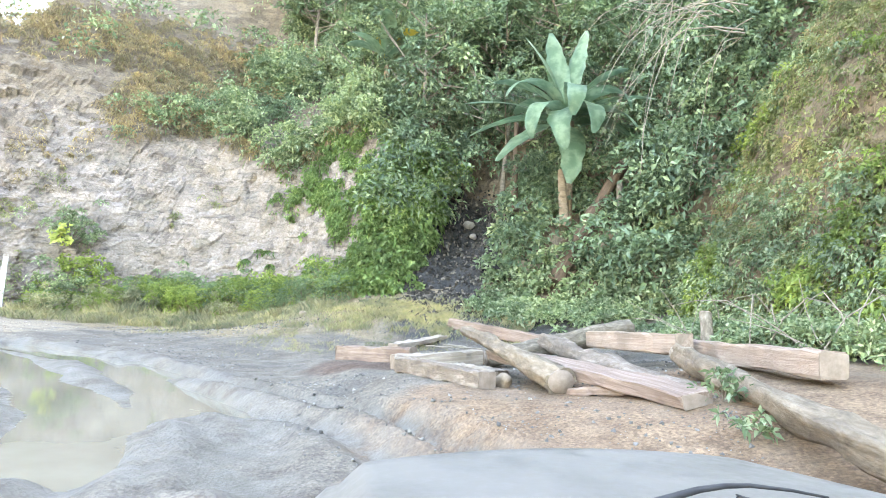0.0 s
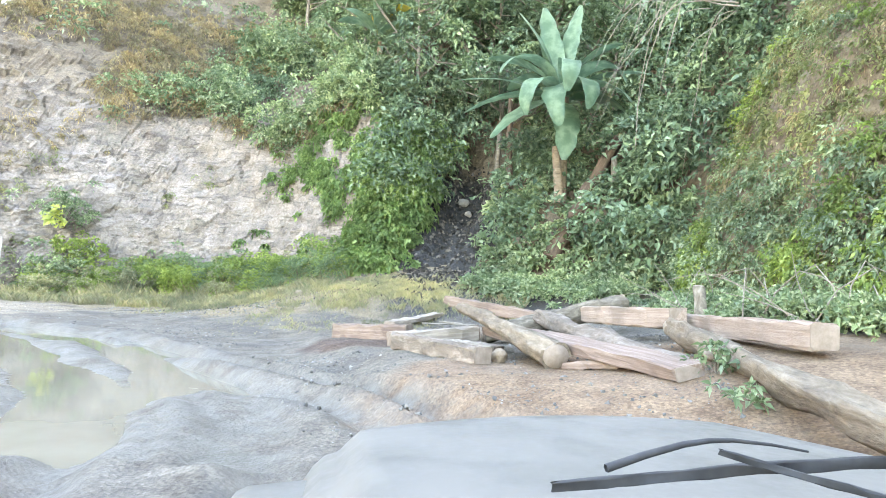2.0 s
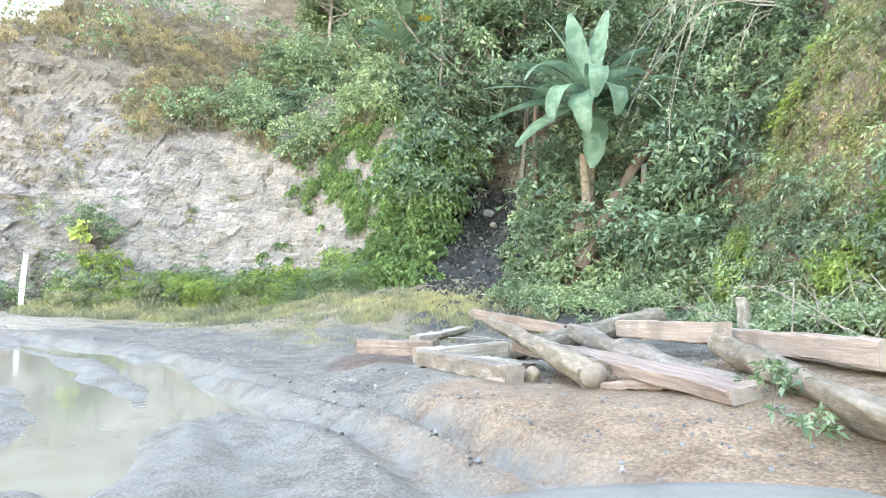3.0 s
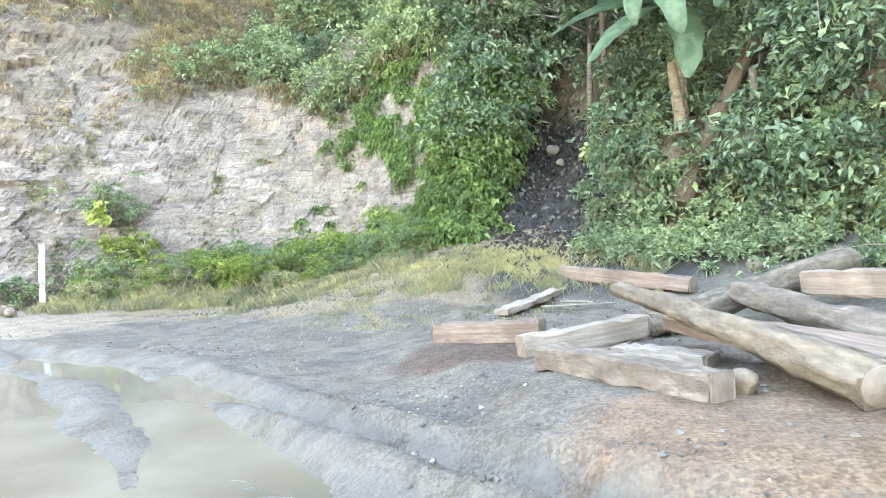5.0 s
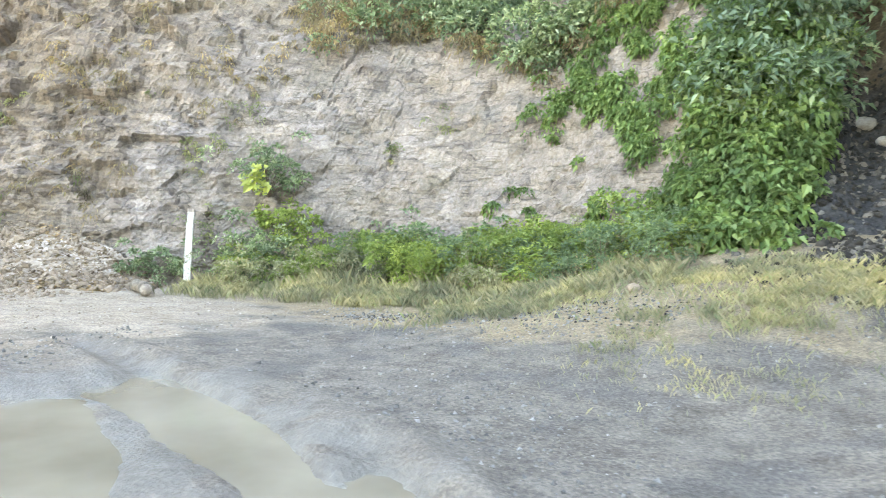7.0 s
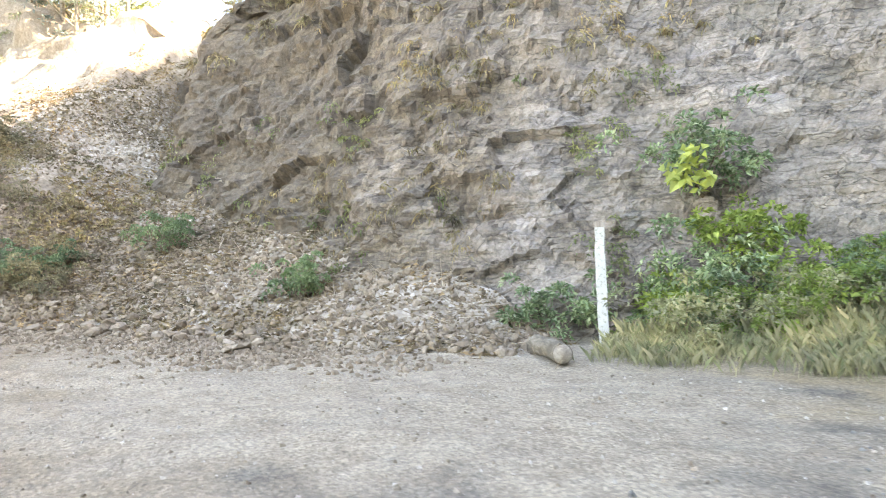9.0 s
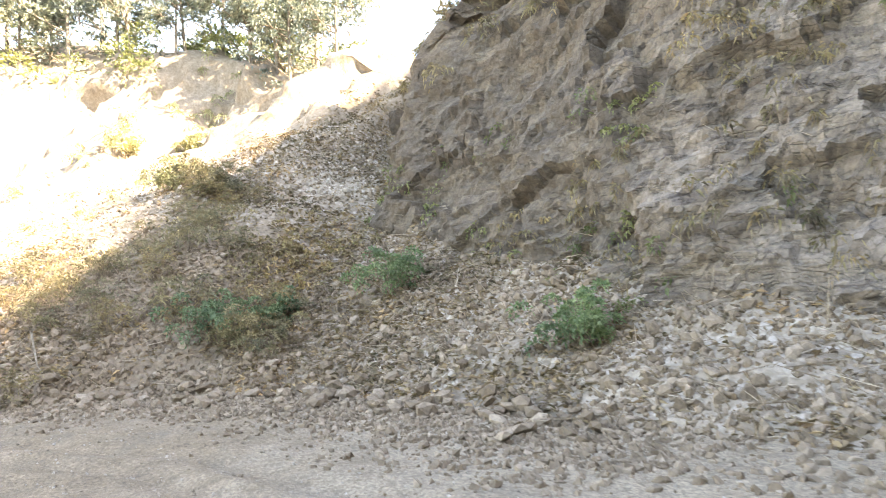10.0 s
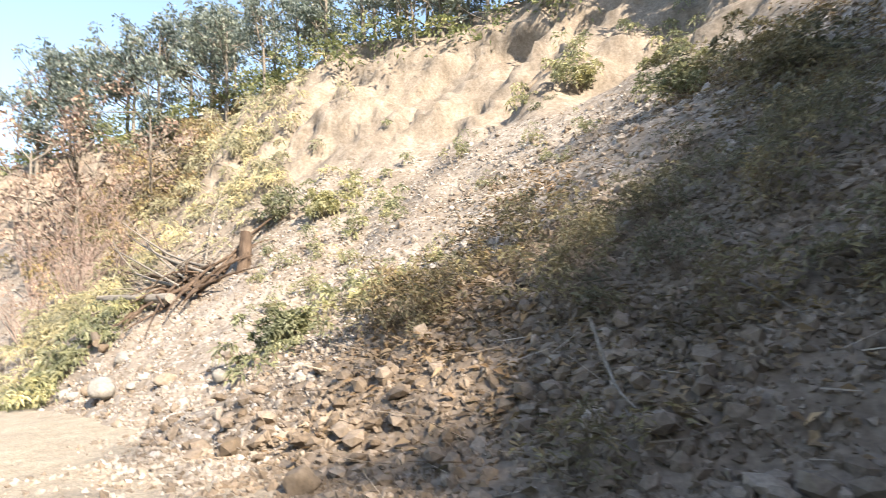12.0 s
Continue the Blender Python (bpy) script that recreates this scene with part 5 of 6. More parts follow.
timber((3.45, 9.0, 0), (4.3, 8.35, 0), 0.20, 0.09, WOOD_RED, "short red-brown offcut under the slab", 9)
timber((1.75, 10.7, 0), (2.6, 10.3, 0), 0.30, 0.11, WOOD_PALE, "flat pale offcut between the balks", 10)
log((2.1, 12.3, gz(2.1, 12.3) + 0.18), (4.5, 13.5, gz(4.5, 13.5) + 0.42), 0.16, 0.20, BARK, "long grey barked log lying across the pile", 1, WOOD_PALE, lumps=0.45)
log((1.76, 11.95, 0.90), (3.42, 8.75, 0.54), 0.085, 0.18, MOSSY, "crooked debarked log with a thick sawn butt", 2, END_GRAIN, lumps=0.8, bend=0.05, squash=0.85)
log((3.15, 12.2, 0.82), (4.78, 8.0, 0.58), 0.19, 0.24, BARK_PALE, "rough flat log with flaking pale bark", 3, END_GRAIN, lumps=0.7, squash=0.72)
log((4.82, 9.9, 0.98), (5.60, 4.2, 0.58), 0.12, 0.135, MOSSY, "big stripped log lying towards the road", 4, WOOD_PALE, lumps=0.8, bend=0.06)


def curve_thing(name, strands, radius, material, label, category, group="", parent=None):
    """Round strands through points, with thinning ends, as one mesh object."""
    cu = bpy.data.curves.new(name, 'CURVE')
    cu.dimensions, cu.bevel_depth, cu.bevel_resolution, cu.resolution_u = '3D', radius, (0 if len(strands) > 6 else 1), 2
    for pts in strands:
        sp = cu.splines.new('POLY' if len(pts) < 3 else 'BEZIER')
        tgt = sp.points if len(pts) < 3 else sp.bezier_points
        tgt.add(len(pts) - 1)
        for i, (q, p) in enumerate(zip(tgt, pts)):
            if len(pts) < 3:
                q.co = (*p, 1)
            else:
                q.co, q.handle_left_type, q.handle_right_type = p, 'AUTO', 'AUTO'
            q.radius = 1.0 - 0.7 * i / (len(pts) - 1)
    tmp = bpy.data.objects.new("tmp", cu)
    scene.collection.objects.link(tmp)
    me = bpy.data.meshes.new_from_object(tmp.evaluated_get(bpy.context.evaluated_depsgraph_get()))
    bpy.data.objects.remove(tmp)
    me.name = name
    me.materials.clear()
    me.materials.append(material)
    ob = new(name, me)
    ob.parent = parent
    return tagged(ob, label, category, group)


TWIG = wood_material("pale_dead_twig", (0.13, 0.11, 0.088), (0.24, 0.21, 0.172), (0.34, 0.305, 0.258))
TWIG_DARK = wood_material("brown_branch", (0.09, 0.07, 0.05), (0.17, 0.135, 0.10), (0.28, 0.23, 0.175))
FALLEN = wood_material("rotting_brown_wood", (0.05, 0.035, 0.025), (0.105, 0.072, 0.05), (0.17, 0.125, 0.09), (1.2, 9, 9))
rr = random.Random(5)
rope = [(0.6 + 0.5 * math.sin(a * 1.3) + a * 0.08, 15.4 + 0.35 * math.cos(a) - a * 0.05, gz(0.8, 15.4) + 0.06) for a in np.linspace(0, 9, 18)]
curve_thing("liana", [rope], 0.022, TWIG, "pale coil of liana lying inside the timber pile", "vine")


# ---- things: the roadside post and stones ----
def white_post():
    n = Nodes("flaked_white_paint", rough=0.7).local()
    chips = n.noise(16, 6, 0.7)
    n.color(n.mix(n.value(chips, 0.5, 0.66), (0.40, 0.39, 0.36), (0.22, 0.22, 0.18)))
    n.bump(chips, 0.3, 0.01)
    bm = beam_mesh(2.0, 0.16, 0.12, np.random.default_rng(3), 0.012, 0.012)
    ob = part("roadside_post", bm, n.m, flat=True)
    z = gz(-14.85, 18.95)
    ob.matrix_world = axis_pose((-14.85, 18.95, z - 0.05), (-15.2, 19.3, z + 1.92))
    tagged(ob, "leaning white-painted wooden roadside post with flaking paint", "post")
    bm = beam_mesh(0.09, 0.165, 0.125, np.random.default_rng(4), 0.0, 0.004)
    cap = part("post_top", bm, WOOD_PALE, ob, "bare grey top of the post", True)
    cap.location = (1.96, 0, 0)


white_post()
log((-15.0, 17.7, gz(-15, 17.7) + 0.12), (-13.7, 16.9, gz(-13.7, 16.9) + 0.10), 0.15, 0.13, BARK, "short grey log lying by the post", 8, WOOD_PALE, group="")


def boulder(x, y, size, material, label, seed, flat=0.8, z=None, name="boulder"):
    V, F = rock_shape(np.random.default_rng(seed), 3, flat)
    k = 1 + 0.14 * (fbm(V * 3 + seed, 1.6, 3) - 0.5)[:, None]
    me = mesh_of(name, V * k * size, F, [material], True)
    ob = new(name, me)
    zz = (gz(x, y) if z is None else z) + size * flat * 0.32
    ob.matrix_world = pose(x, y, zz, 0, 0, seed * 40)
    return tagged(ob, label, "stone")


PALE_STONE = stone_material("pale_stone", [(0, (0.22, 0.205, 0.18)), (1, (0.30, 0.28, 0.25))], True)
boulder(2.72, 9.35, 0.28, STONE_ONE, "pale rounded stone beside the front balk", 3)
boulder(-5.5, 18.9, 0.15, PALE_STONE, "small white stone at the verge", 4)
boulder(-4.0, 18.3, 0.22, STONE_ONE, "pale stone half hidden in the grass", 5)
boulder(4.6, 16.9, 0.55, STONE_ONE, "flat grey stone at the gully's foot", 6, 0.5)
boulder(3.9, 16.6, 0.40, STONE_ONE, "grey stone at the gully's foot", 7, 0.6)
boulder(-25.5, 4.9, 0.34, STONE_ONE, "rounded tan boulder at the edge of the rubble", 8, 0.95)
boulder(-0.6, 25.0, 0.45, PALE_STONE, "white boulder in the dark gully", 9, 0.8, 4.15)
boulder(-0.3, 24.4, 0.3, PALE_STONE, "pale boulder in the dark gully", 10, 0.8, 3.7)


# ---- things: banana plants ----
def banana_material(name, base, edge):
    n = Nodes(name, rough=0.42, spec=0.4).local()
    c = n.mix(n.value(n.noise(2.5, 4), 0.4, 0.65), base, edge)
    n.color(c)
    n.bump(n.noise(30, 2, 0.5, n.stretch(1, 0.1, 1)), 0.25, 0.01)
    tr = n.t.nodes.new("ShaderNodeBsdfTranslucent")
    n.link(c, tr.inputs[0])
    ms = n.t.nodes.new("ShaderNodeMixShader")
    ms.inputs[0].default_value = 0.3
    n.link(n.b.outputs[0], ms.inputs[1])
    n.link(tr.outputs[0], ms.inputs[2])
    n.link(ms.outputs[0], n.t.nodes["Material Output"].inputs[0])
    return n.m


BANANA = banana_material("banana_leaf", (0.16, 0.27, 0.17), (0.30, 0.42, 0.28))
BANANA_YELLOW = banana_material("banana_leaf_yellow", (0.55, 0.40, 0.05), (0.60, 0.48, 0.12))
BANANA_STEM = wood_material("banana_stem", (0.10, 0.075, 0.05), (0.215, 0.16, 0.11), (0.31, 0.245, 0.175), (0.8, 8, 8))


def banana_leaf(parent, root, yaw, lift, length, width, droop, material, rng):
    """One arching blade with a midrib channel and torn edges."""
    bm = bmesh.new()
    n, rows = 16, []
    p, pitch = Vector((0, 0, 0)), lift
    for i in range(n + 1):
        u = i / n
        w = width * 0.5 * max(0.03, math.sin(math.pi * min(1, max(0, (u - 0.12) / 0.9)) ** 0.75) ** 0.55) if u > 0.12 else 0.025
        tear = rng.uniform(0.82, 1.06)
        d = Vector((math.cos(pitch), 0, math.sin(pitch)))
        up = Vector((-math.sin(pitch), 0, math.cos(pitch)))
        side = Vector((0, 1, 0))
        rows.append([bm.verts.new(p + side * s * w * tear + up * (abs(s) * w * 0.35 * (1 - 1.6 * u))) for s in (-1, -0.5, 0, 0.5, 1)])
        p = p + d * (length / n)
        pitch -= droop / n * (0.4 + 1.3 * u)
    for a, c in zip(rows[:-1], rows[1:]):
        for j in range(4):
            bm.faces.new((a[j], a[j + 1], c[j + 1], c[j]))
    geom = bmesh.ops.solidify(bm, geom=bm.faces[:], thickness=0.006)
    bmesh.ops.transform(bm, matrix=Matrix.Translation(root) @ pose(0, 0, 0, rng.uniform(-15, 15), 0, math.degrees(yaw)), verts=bm.verts)
    return part("leaf_blade", bm, material, parent)


def banana_plant(x, y, z, height, leaves, label, seed, yellow=0, stems=1, crown=()):
    rng = np.random.default_rng(seed)
    root = new("banana_plant")
    root.location = (x, y, z)
    tagged(root, label, "banana plant", "banana plants")
    for s in range(stems):
        ox, oy = (0, 0) if s == 0 else (rng.uniform(-0.35, 0.55), rng.uniform(-0.4, 0.1))
        h = height if s == 0 else height * rng.uniform(0.35, 0.7)
        bm = log_mesh(h, 0.17, 0.11, rng, 0.12, 12, 14, 0.06)
        bmesh.ops.transform(bm, matrix=Matrix.Translation((ox, oy, -0.3)) @ pose(0, 0, 0, 0, -90 - rng.uniform(2, 7), 0), verts=bm.verts)
        part("pseudostem", bm, BANANA_STEM, root)
    for yaw, lift, droop, length in crown:
        banana_leaf(root, (-0.22, 0, height - 0.35 + 0.1 * rng.uniform(-1, 1)), radians(yaw), lift, length * 1.15, rng.uniform(0.65, 0.88), droop, BANANA, rng)
    for k in range(leaves):
        a = k * 2.399 + rng.uniform(-0.3, 0.3)
        lift = (rng.uniform(1.2, 1.5) if k < 3 else rng.uniform(0.6, 1.2) if k < 8 else rng.uniform(-0.3, 0.5))
        banana_leaf(root, (-0.22, 0, height - 0.35 + 0.1 * rng.uniform(-1, 1)), a, lift, rng.uniform(2.0, 2.7), rng.uniform(0.62, 0.82), rng.uniform(1.0, 2.0), BANANA_YELLOW if k < yellow else BANANA, rng)
    return root


CROWN = [(182, 0.45, 0.7, 2.9), (200, 0.05, 0.8, 2.8), (222, -0.3, 0.8, 2.5), (168, 0.9, 1.0, 2.7), (244, 0.6, 2.9, 2.7), (262, 0.2, 2.4, 2.6), (278, 0.9, 3.2, 2.7), (-12, 0.6, 1.0, 2.5), (-34, 0.3, 1.5, 2.5), (18, 1.15, 1.0, 2.7),
         (100, 1.5, 0.3, 2.9), (165, 1.35, 0.6, 2.8), (60, 1.42, 0.3, 3.1), (300, 0.7, 3.0, 2.4), (140, 0.9, 1.6, 2.6), (215, 1.1, 2.6, 2.6), (330, 1.0, 2.6, 2.5), (350, 0.2, 1.6, 2.3), (288, -0.6, 1.2, 2.3)]
banana_plant(3.15, 21.3, 4.2, 3.3, 0, "tall banana plant with drooping torn leaves on the gully's side", 2, 0, 3, CROWN)
banana_plant(-4.6, 26.3, hill_height(-4.6, 26.3) - 0.1, 2.5, 8, "young banana plant with a yellow leaf among shrubs", 5, 2)


# ---- things: dead wood ----
log((2.95, 20.0, 2.1), (4.75, 21.6, 6.1), 0.24, 0.17, FALLEN, "dead trunk fallen down the gully's side", 21, name="fallen_trunk", group="", lumps=0.5, bend=0.05)
log((4.75, 20.45, 2.7), (4.55, 20.8, 5.25), 0.11, 0.085, BARK, "grey standing snag beside the fallen trunk", 22, name="snag", group="", lumps=0.35)
log((1.3, 23.2, 4.6), (1.1, 23.6, 7.9), 0.12, 0.08, FALLEN, "slim reddish tree trunk in the gully", 23, name="slim_tree", group="", lumps=0.2)
strands = []
for k in range(38):
    x0, y0, z0 = 6.9 + rr.uniform(-0.7, 0.5), 16.6 + rr.uniform(-0.6, 1.2), 9.2 + rr.uniform(-1.0, 1.0)
    dx, dz = rr.uniform(-3.4, -0.8), rr.uniform(-4.4, 0.8)
    strands.append([(x0, y0, z0), (x0 + dx * 0.45, y0 + rr.uniform(-0.5, 0.5), z0 + rr.uniform(-0.2, 0.5) + dz * 0.1),
                    (x0 + dx * 0.8, y0 + rr.uniform(-0.7, 0.5), z0 + dz * 0.45), (x0 + dx + rr.uniform(-0.3, 0.3), y0 + rr.uniform(-0.8, 0.5), z0 + dz)])
tangle = tagged(new("hanging_twigs"), "tangle of pale bare twigs hanging from the bank's top", "branch")
tangle.location = (7.6, 16.6, 9.0)
for s in strands:
    curve_thing("twig", [[tuple(Vector(q) - tangle.location) for q in s]], 0.014 * rr.uniform(0.6, 1.6), TWIG, "", "", parent=tangle)
for k, (x, y) in enumerate([(6.3, 11.3), (5.9, 12.6), (6.9, 10.0)]):
    strands = []
    for j in range(7):
        x0, y0 = x + rr.uniform(-0.4, 0.4), y + rr.uniform(-0.4, 0.4)
        a, L = rr.uniform(0, 6.28), rr.uniform(0.6, 1.8)
        z0 = gz(x0, y0) + 0.1
        strands.append([(x0, y0, z0), (x0 + 0.5 * L * math.cos(a), y0 + 0.5 * L * math.sin(a), z0 + rr.uniform(0.2, 0.9)), (x0 + L * math.cos(a), y0 + L * math.sin(a), z0 + rr.uniform(0.1, 1.0))])
    heap = tagged(new("brushwood"), "dry cut twigs lying at the bank's foot", "branch", "brushwood at the bank")
    heap.location = (x, y, gz(x, y))
    for s in strands:
        curve_thing("twig", [[tuple(Vector(q) - heap.location) for q in s]], 0.012, TWIG, "", "", parent=heap)
log((5.55, 12.0, gz(5.55, 12.0)), (5.6, 12.1, gz(5.55, 12.0) + 0.75), 0.11, 0.09, BARK, "small cut stump behind the balks", 31, WOOD_PALE, "stump", "")


# ---- trees ----
TREE_BARK = wood_material("tree_bark", (0.09, 0.075, 0.06), (0.18, 0.155, 0.125), (0.29, 0.26, 0.215), (2, 8, 8), 0.95)
# distance haze is put into these leaves: paler and bluer than the near foliage
LEAF_HAZED = leaf_material("leaf_tree_hazed", [(0, (0.12, 0.145, 0.13)), (0.6, (0.21, 0.24, 0.215)), (1, (0.33, 0.355, 0.325))], 0.3, 0.6, 0.15)
LEAF_RUST = leaf_material("leaf_rust", [(0, (0.19, 0.125, 0.10)), (0.6, (0.32, 0.23, 0.19)), (1, (0.42, 0.34, 0.28))], 0.2, 0.7, 0.02)


def tree(x, y, z, height, seed, label, leaf=None, spread=1.0, per=20, clear=0.25):
    """A slender tree: bent trunk, limbs that fork, and clumps of leaves round their ends."""
    rng = np.random.default_rng(seed)
    root = new("tree")
    root.location = (x, y, z)
    tagged(root, label, "tree", "trees on the hill")
    bend = rng.uniform(-0.05, 0.05, 2) * height
    trunk = [(bend[0] * u * u, bend[1] * u, height * 0.86 * u - 0.4) for u in (0, 0.3, 0.6, 0.85, 1)]
    limbs, tips = [], []
    for k in range(11):
        u = rng.uniform(clear, 0.97)
        b = Vector((bend[0] * u * u, bend[1] * u, height * 0.86 * u - 0.4))
        a, L = rng.uniform(0, 6.28), height * spread * rng.uniform(0.14, 0.30)
        e = b + Vector((math.cos(a) * L, math.sin(a) * L, L * rng.uniform(0.4, 1.1)))
        m = (b + e) / 2 + Vector((0, 0, -0.1 * L))
        limbs.append([tuple(b), tuple(m), tuple(e)])
        tips += [e, m * 0.35 + e * 0.65]
        for j in range(2):
            f = m + Vector(rng.normal(0, 0.35 * L, 3)) + Vector((0, 0, 0.3 * L))
            limbs.append([tuple(m), tuple((m + f) / 2), tuple(f)])
            tips.append(f)
    curve_thing("trunk", [trunk], 0.018 * height, TREE_BARK, "", "", parent=root)
    curve_thing("limb", limbs, 0.0065 * height, TREE_BARK, "", "", parent=root)
    c = np.array([tuple(t) for t in tips])
    c = np.concatenate([c, c + rng.normal(0, 0.05 * height, c.shape)])
    V, F = clump_leaves(c, np.tile([0, 0, 1.0], (len(c), 1)), rng.uniform(0.035, 0.075, len(c)) * height, per, (0.025 * height, 0.045 * height), 0.5, rng=rng)
    ob = new("crown", mesh_of("crown", V, F, [leaf or LEAF_HAZED], False))
    ob.parent = root
    return root


bpy.context.view_layer.update()
KINDS = [tree(-52, -7, hill_height(-52, -7) - 0.3, 7.4, 1, "slender tree with a thin crown on the crest, paled by haze in its colour"),
         tree(-53, -14, hill_height(-53, -14) - 0.3, 7.0, 2, "tall tree with a sparse crown on the crest"),
         tree(-48, -3, hill_height(-48, -3) - 0.3, 7, 3, "bent tree with an open crown on the crest")]
rr = random.Random(11)
for k, (x, y, z, s) in enumerate([(-55, -10, 0, 1.0), (-50, -12, 0, 1.0), (-55, -3, 0, 0.9), (-49, 2, 0, 0.8), (-47, 6, 0, 0.9), (-45, 9, 0, 0.85), (-42, 12, 0, 0.7), (-56, -17, 0, 1.1),
                                  (-52, -18, 0, 1.0), (-52, 4, 0, 1.0), (-46.5, 0, 0, 0.7), (-50, -22, 0, 0.9), (-55, -27, 0, 1.2), (-58, -6, 0, 1.1), (-48, -8.5, 0, 0.8), (-49, -16, 0, 0.8), (-57, -13, 0, 1.1), (-60, -10, 0, 1.2), (-59, -1, 0, 1.1), (-60, -20, 0, 1.2), (-54, 0.5, 0, 1.0), (-49.5, -24.5, 0, 1.0), (-51, -22.6, 0, 1.05), (-52.6, -20.4, 0, 1.1), (-54.4, -17.6, 0, 1.0), (-55.6, -15, 0, 1.05), (-51.5, -26, 0, 1.1), (-55, -23, 0, 1.1)]):
    z = hill_height(x, y)
    c = copy_thing(KINDS[k % 3], pose(x, y, z - 0.3, 0, 0, rr.uniform(0, 360)))
    c.scale = (s, s, s * rr.uniform(0.9, 1.15))
LOW = tree(-46.6, 3.4, hill_height(-46.6, 3.4) - 0.3, 6.5, 4, "low-branched tree with pale stems at the scar's lip", None, 1.25, 34, 0.12)
for x, y, s in [(-39.0, 13.6, 0.8), (-40.6, 13.2, 0.95), (-37.6, 15.4, 0.85), (-42.2, 12.2, 0.8), (-41.2, 15.0, 1.1), (-44.6, 8.6, 0.75), (-45.4, 6.4, 0.8), (-47.6, 1.0, 0.9), (-48.4, -1.4, 0.9), (-46.8, 5.6, 1.0), (-49.6, -0.2, 1.1), (-44.0, 10.8, 0.9)]:
    c = copy_thing(LOW, pose(x, y, hill_height(x, y) - 0.3, 0, 0, rr.uniform(0, 360)))
    c.scale = (s, s, s * rr.uniform(0.9, 1.2))
GREENS = [tree(0.6, 24.8, hill_height(0.6, 24.8) - 0.3, 6.4, 31, "leafy dark green tree shading the gully", LEAF_DEEP, 1.25, 34, 0.3),
          tree(-2.8, 25.6, hill_height(-2.8, 25.6) - 0.3, 6.0, 32, "leafy dark green tree over the gully's edge", LEAF_DEEP, 1.3, 34, 0.25)]
for k, (x, y, z, s) in enumerate([(-11, 33, 0, 1.0), (-6, 32, 0, 0.9), (-1, 33, 0, 0.6), (4, 31, 0, 0.8), (9, 28, 0, 1.0),
                                  (14, 24, 0, 1.1), (16, 17, 0, 1.0)]):
    z = hill_height(x, y)
    c = copy_thing(GREENS[k % 2], pose(x, y, z - 0.4, 0, 0, rr.uniform(0, 360)))
    c.scale = (s * 1.15, s * 1.15, s)
    c["label"] = "leafy tree on top of the cut hillside"

for k, (x, y, s) in enumerate([(4.6, 24.4, 0.85), (2.2, 27.5, 1.0), (-5.5, 27.0, 0.8), (-0.6, 28.5, 1.0)]):
    c = copy_thing(GREENS[(k + 1) % 2], pose(x, y, hill_height(x, y) - 0.3, 0, 0, rr.uniform(0, 360)))
    c.scale = (s * 1.2, s * 1.2, s * 0.9)
    c["label"] = "leafy tree shading the gully"


# ---- things on the landslide ----
def slide_z(x, y):
    return hill_height(x, y)


def branch_heap(name, x, y, n, reach, radius, material, label, seed, rise=0.6):
    """A heap whose branches are parts."""
    rg = random.Random(seed)
    root = new(name)
    root.location = (x, y, slide_z(x, y))
    tagged(root, label, "branch heap", "dead wood on the slide")
    for k in range(n):
        x0, y0 = x + rg.uniform(-0.8, 0.8), y + rg.uniform(-0.8, 0.8)
        a, L = rg.uniform(0, 6.28), rg.uniform(0.4, 1.0) * reach
        z0 = slide_z(x0, y0) + rg.uniform(0.05, 0.4)
        x1, y1 = x0 + L * math.cos(a), y0 + L * math.sin(a)
        z1 = slide_z(x1, y1) + rg.uniform(0.1, rise)
        pts = [(x0, y0, z0), ((x0 + x1) / 2 + rg.uniform(-0.15, 0.15), (y0 + y1) / 2, (z0 + z1) / 2 + rg.uniform(0.0, 0.25)), (x1, y1, z1)]
        ob = curve_thing("branch", [[tuple(Vector(p) - root.location) for p in pts]], radius * rg.uniform(0.6, 1.2), material, "", "", parent=root)
    return root


heap = branch_heap("branch_heap", -35.6, -3.8, 40, 2.8, 0.06, FALLEN, "heap of brown dead branches on the slope's edge", 3)
branch_heap("branch_heap", -36.6, -5.2, 22, 3.2, 0.03, TWIG, "heap of pale dead branches beside a stump", 4, 1.2)
rg = random.Random(9)
for k in range(9):
    p0 = Vector((-35.9 + rg.uniform(-0.4, 0.4), -3.6 + rg.uniform(-0.5, 0.5), 0))
    p2 = Vector((-38.6 + rg.uniform(-1.4, 0.8), -9.6 + rg.uniform(-1.5, 1.5), 0))
    p0.z, p2.z = slide_z(p0.x, p0.y) + rg.uniform(0.3, 0.7), slide_z(p2.x, p2.y) + rg.uniform(0.8, 2.6)
    p1 = (p0 + p2) / 2 + Vector((rg.uniform(-0.3, 0.3), 0, rg.uniform(-0.5, 0.1)))
    curve_thing("branch", [[tuple(p - heap.location) for p in (p0, p1, p2)]], rg.uniform(0.035, 0.07), TWIG if k % 3 else FALLEN, "", "", parent=heap)


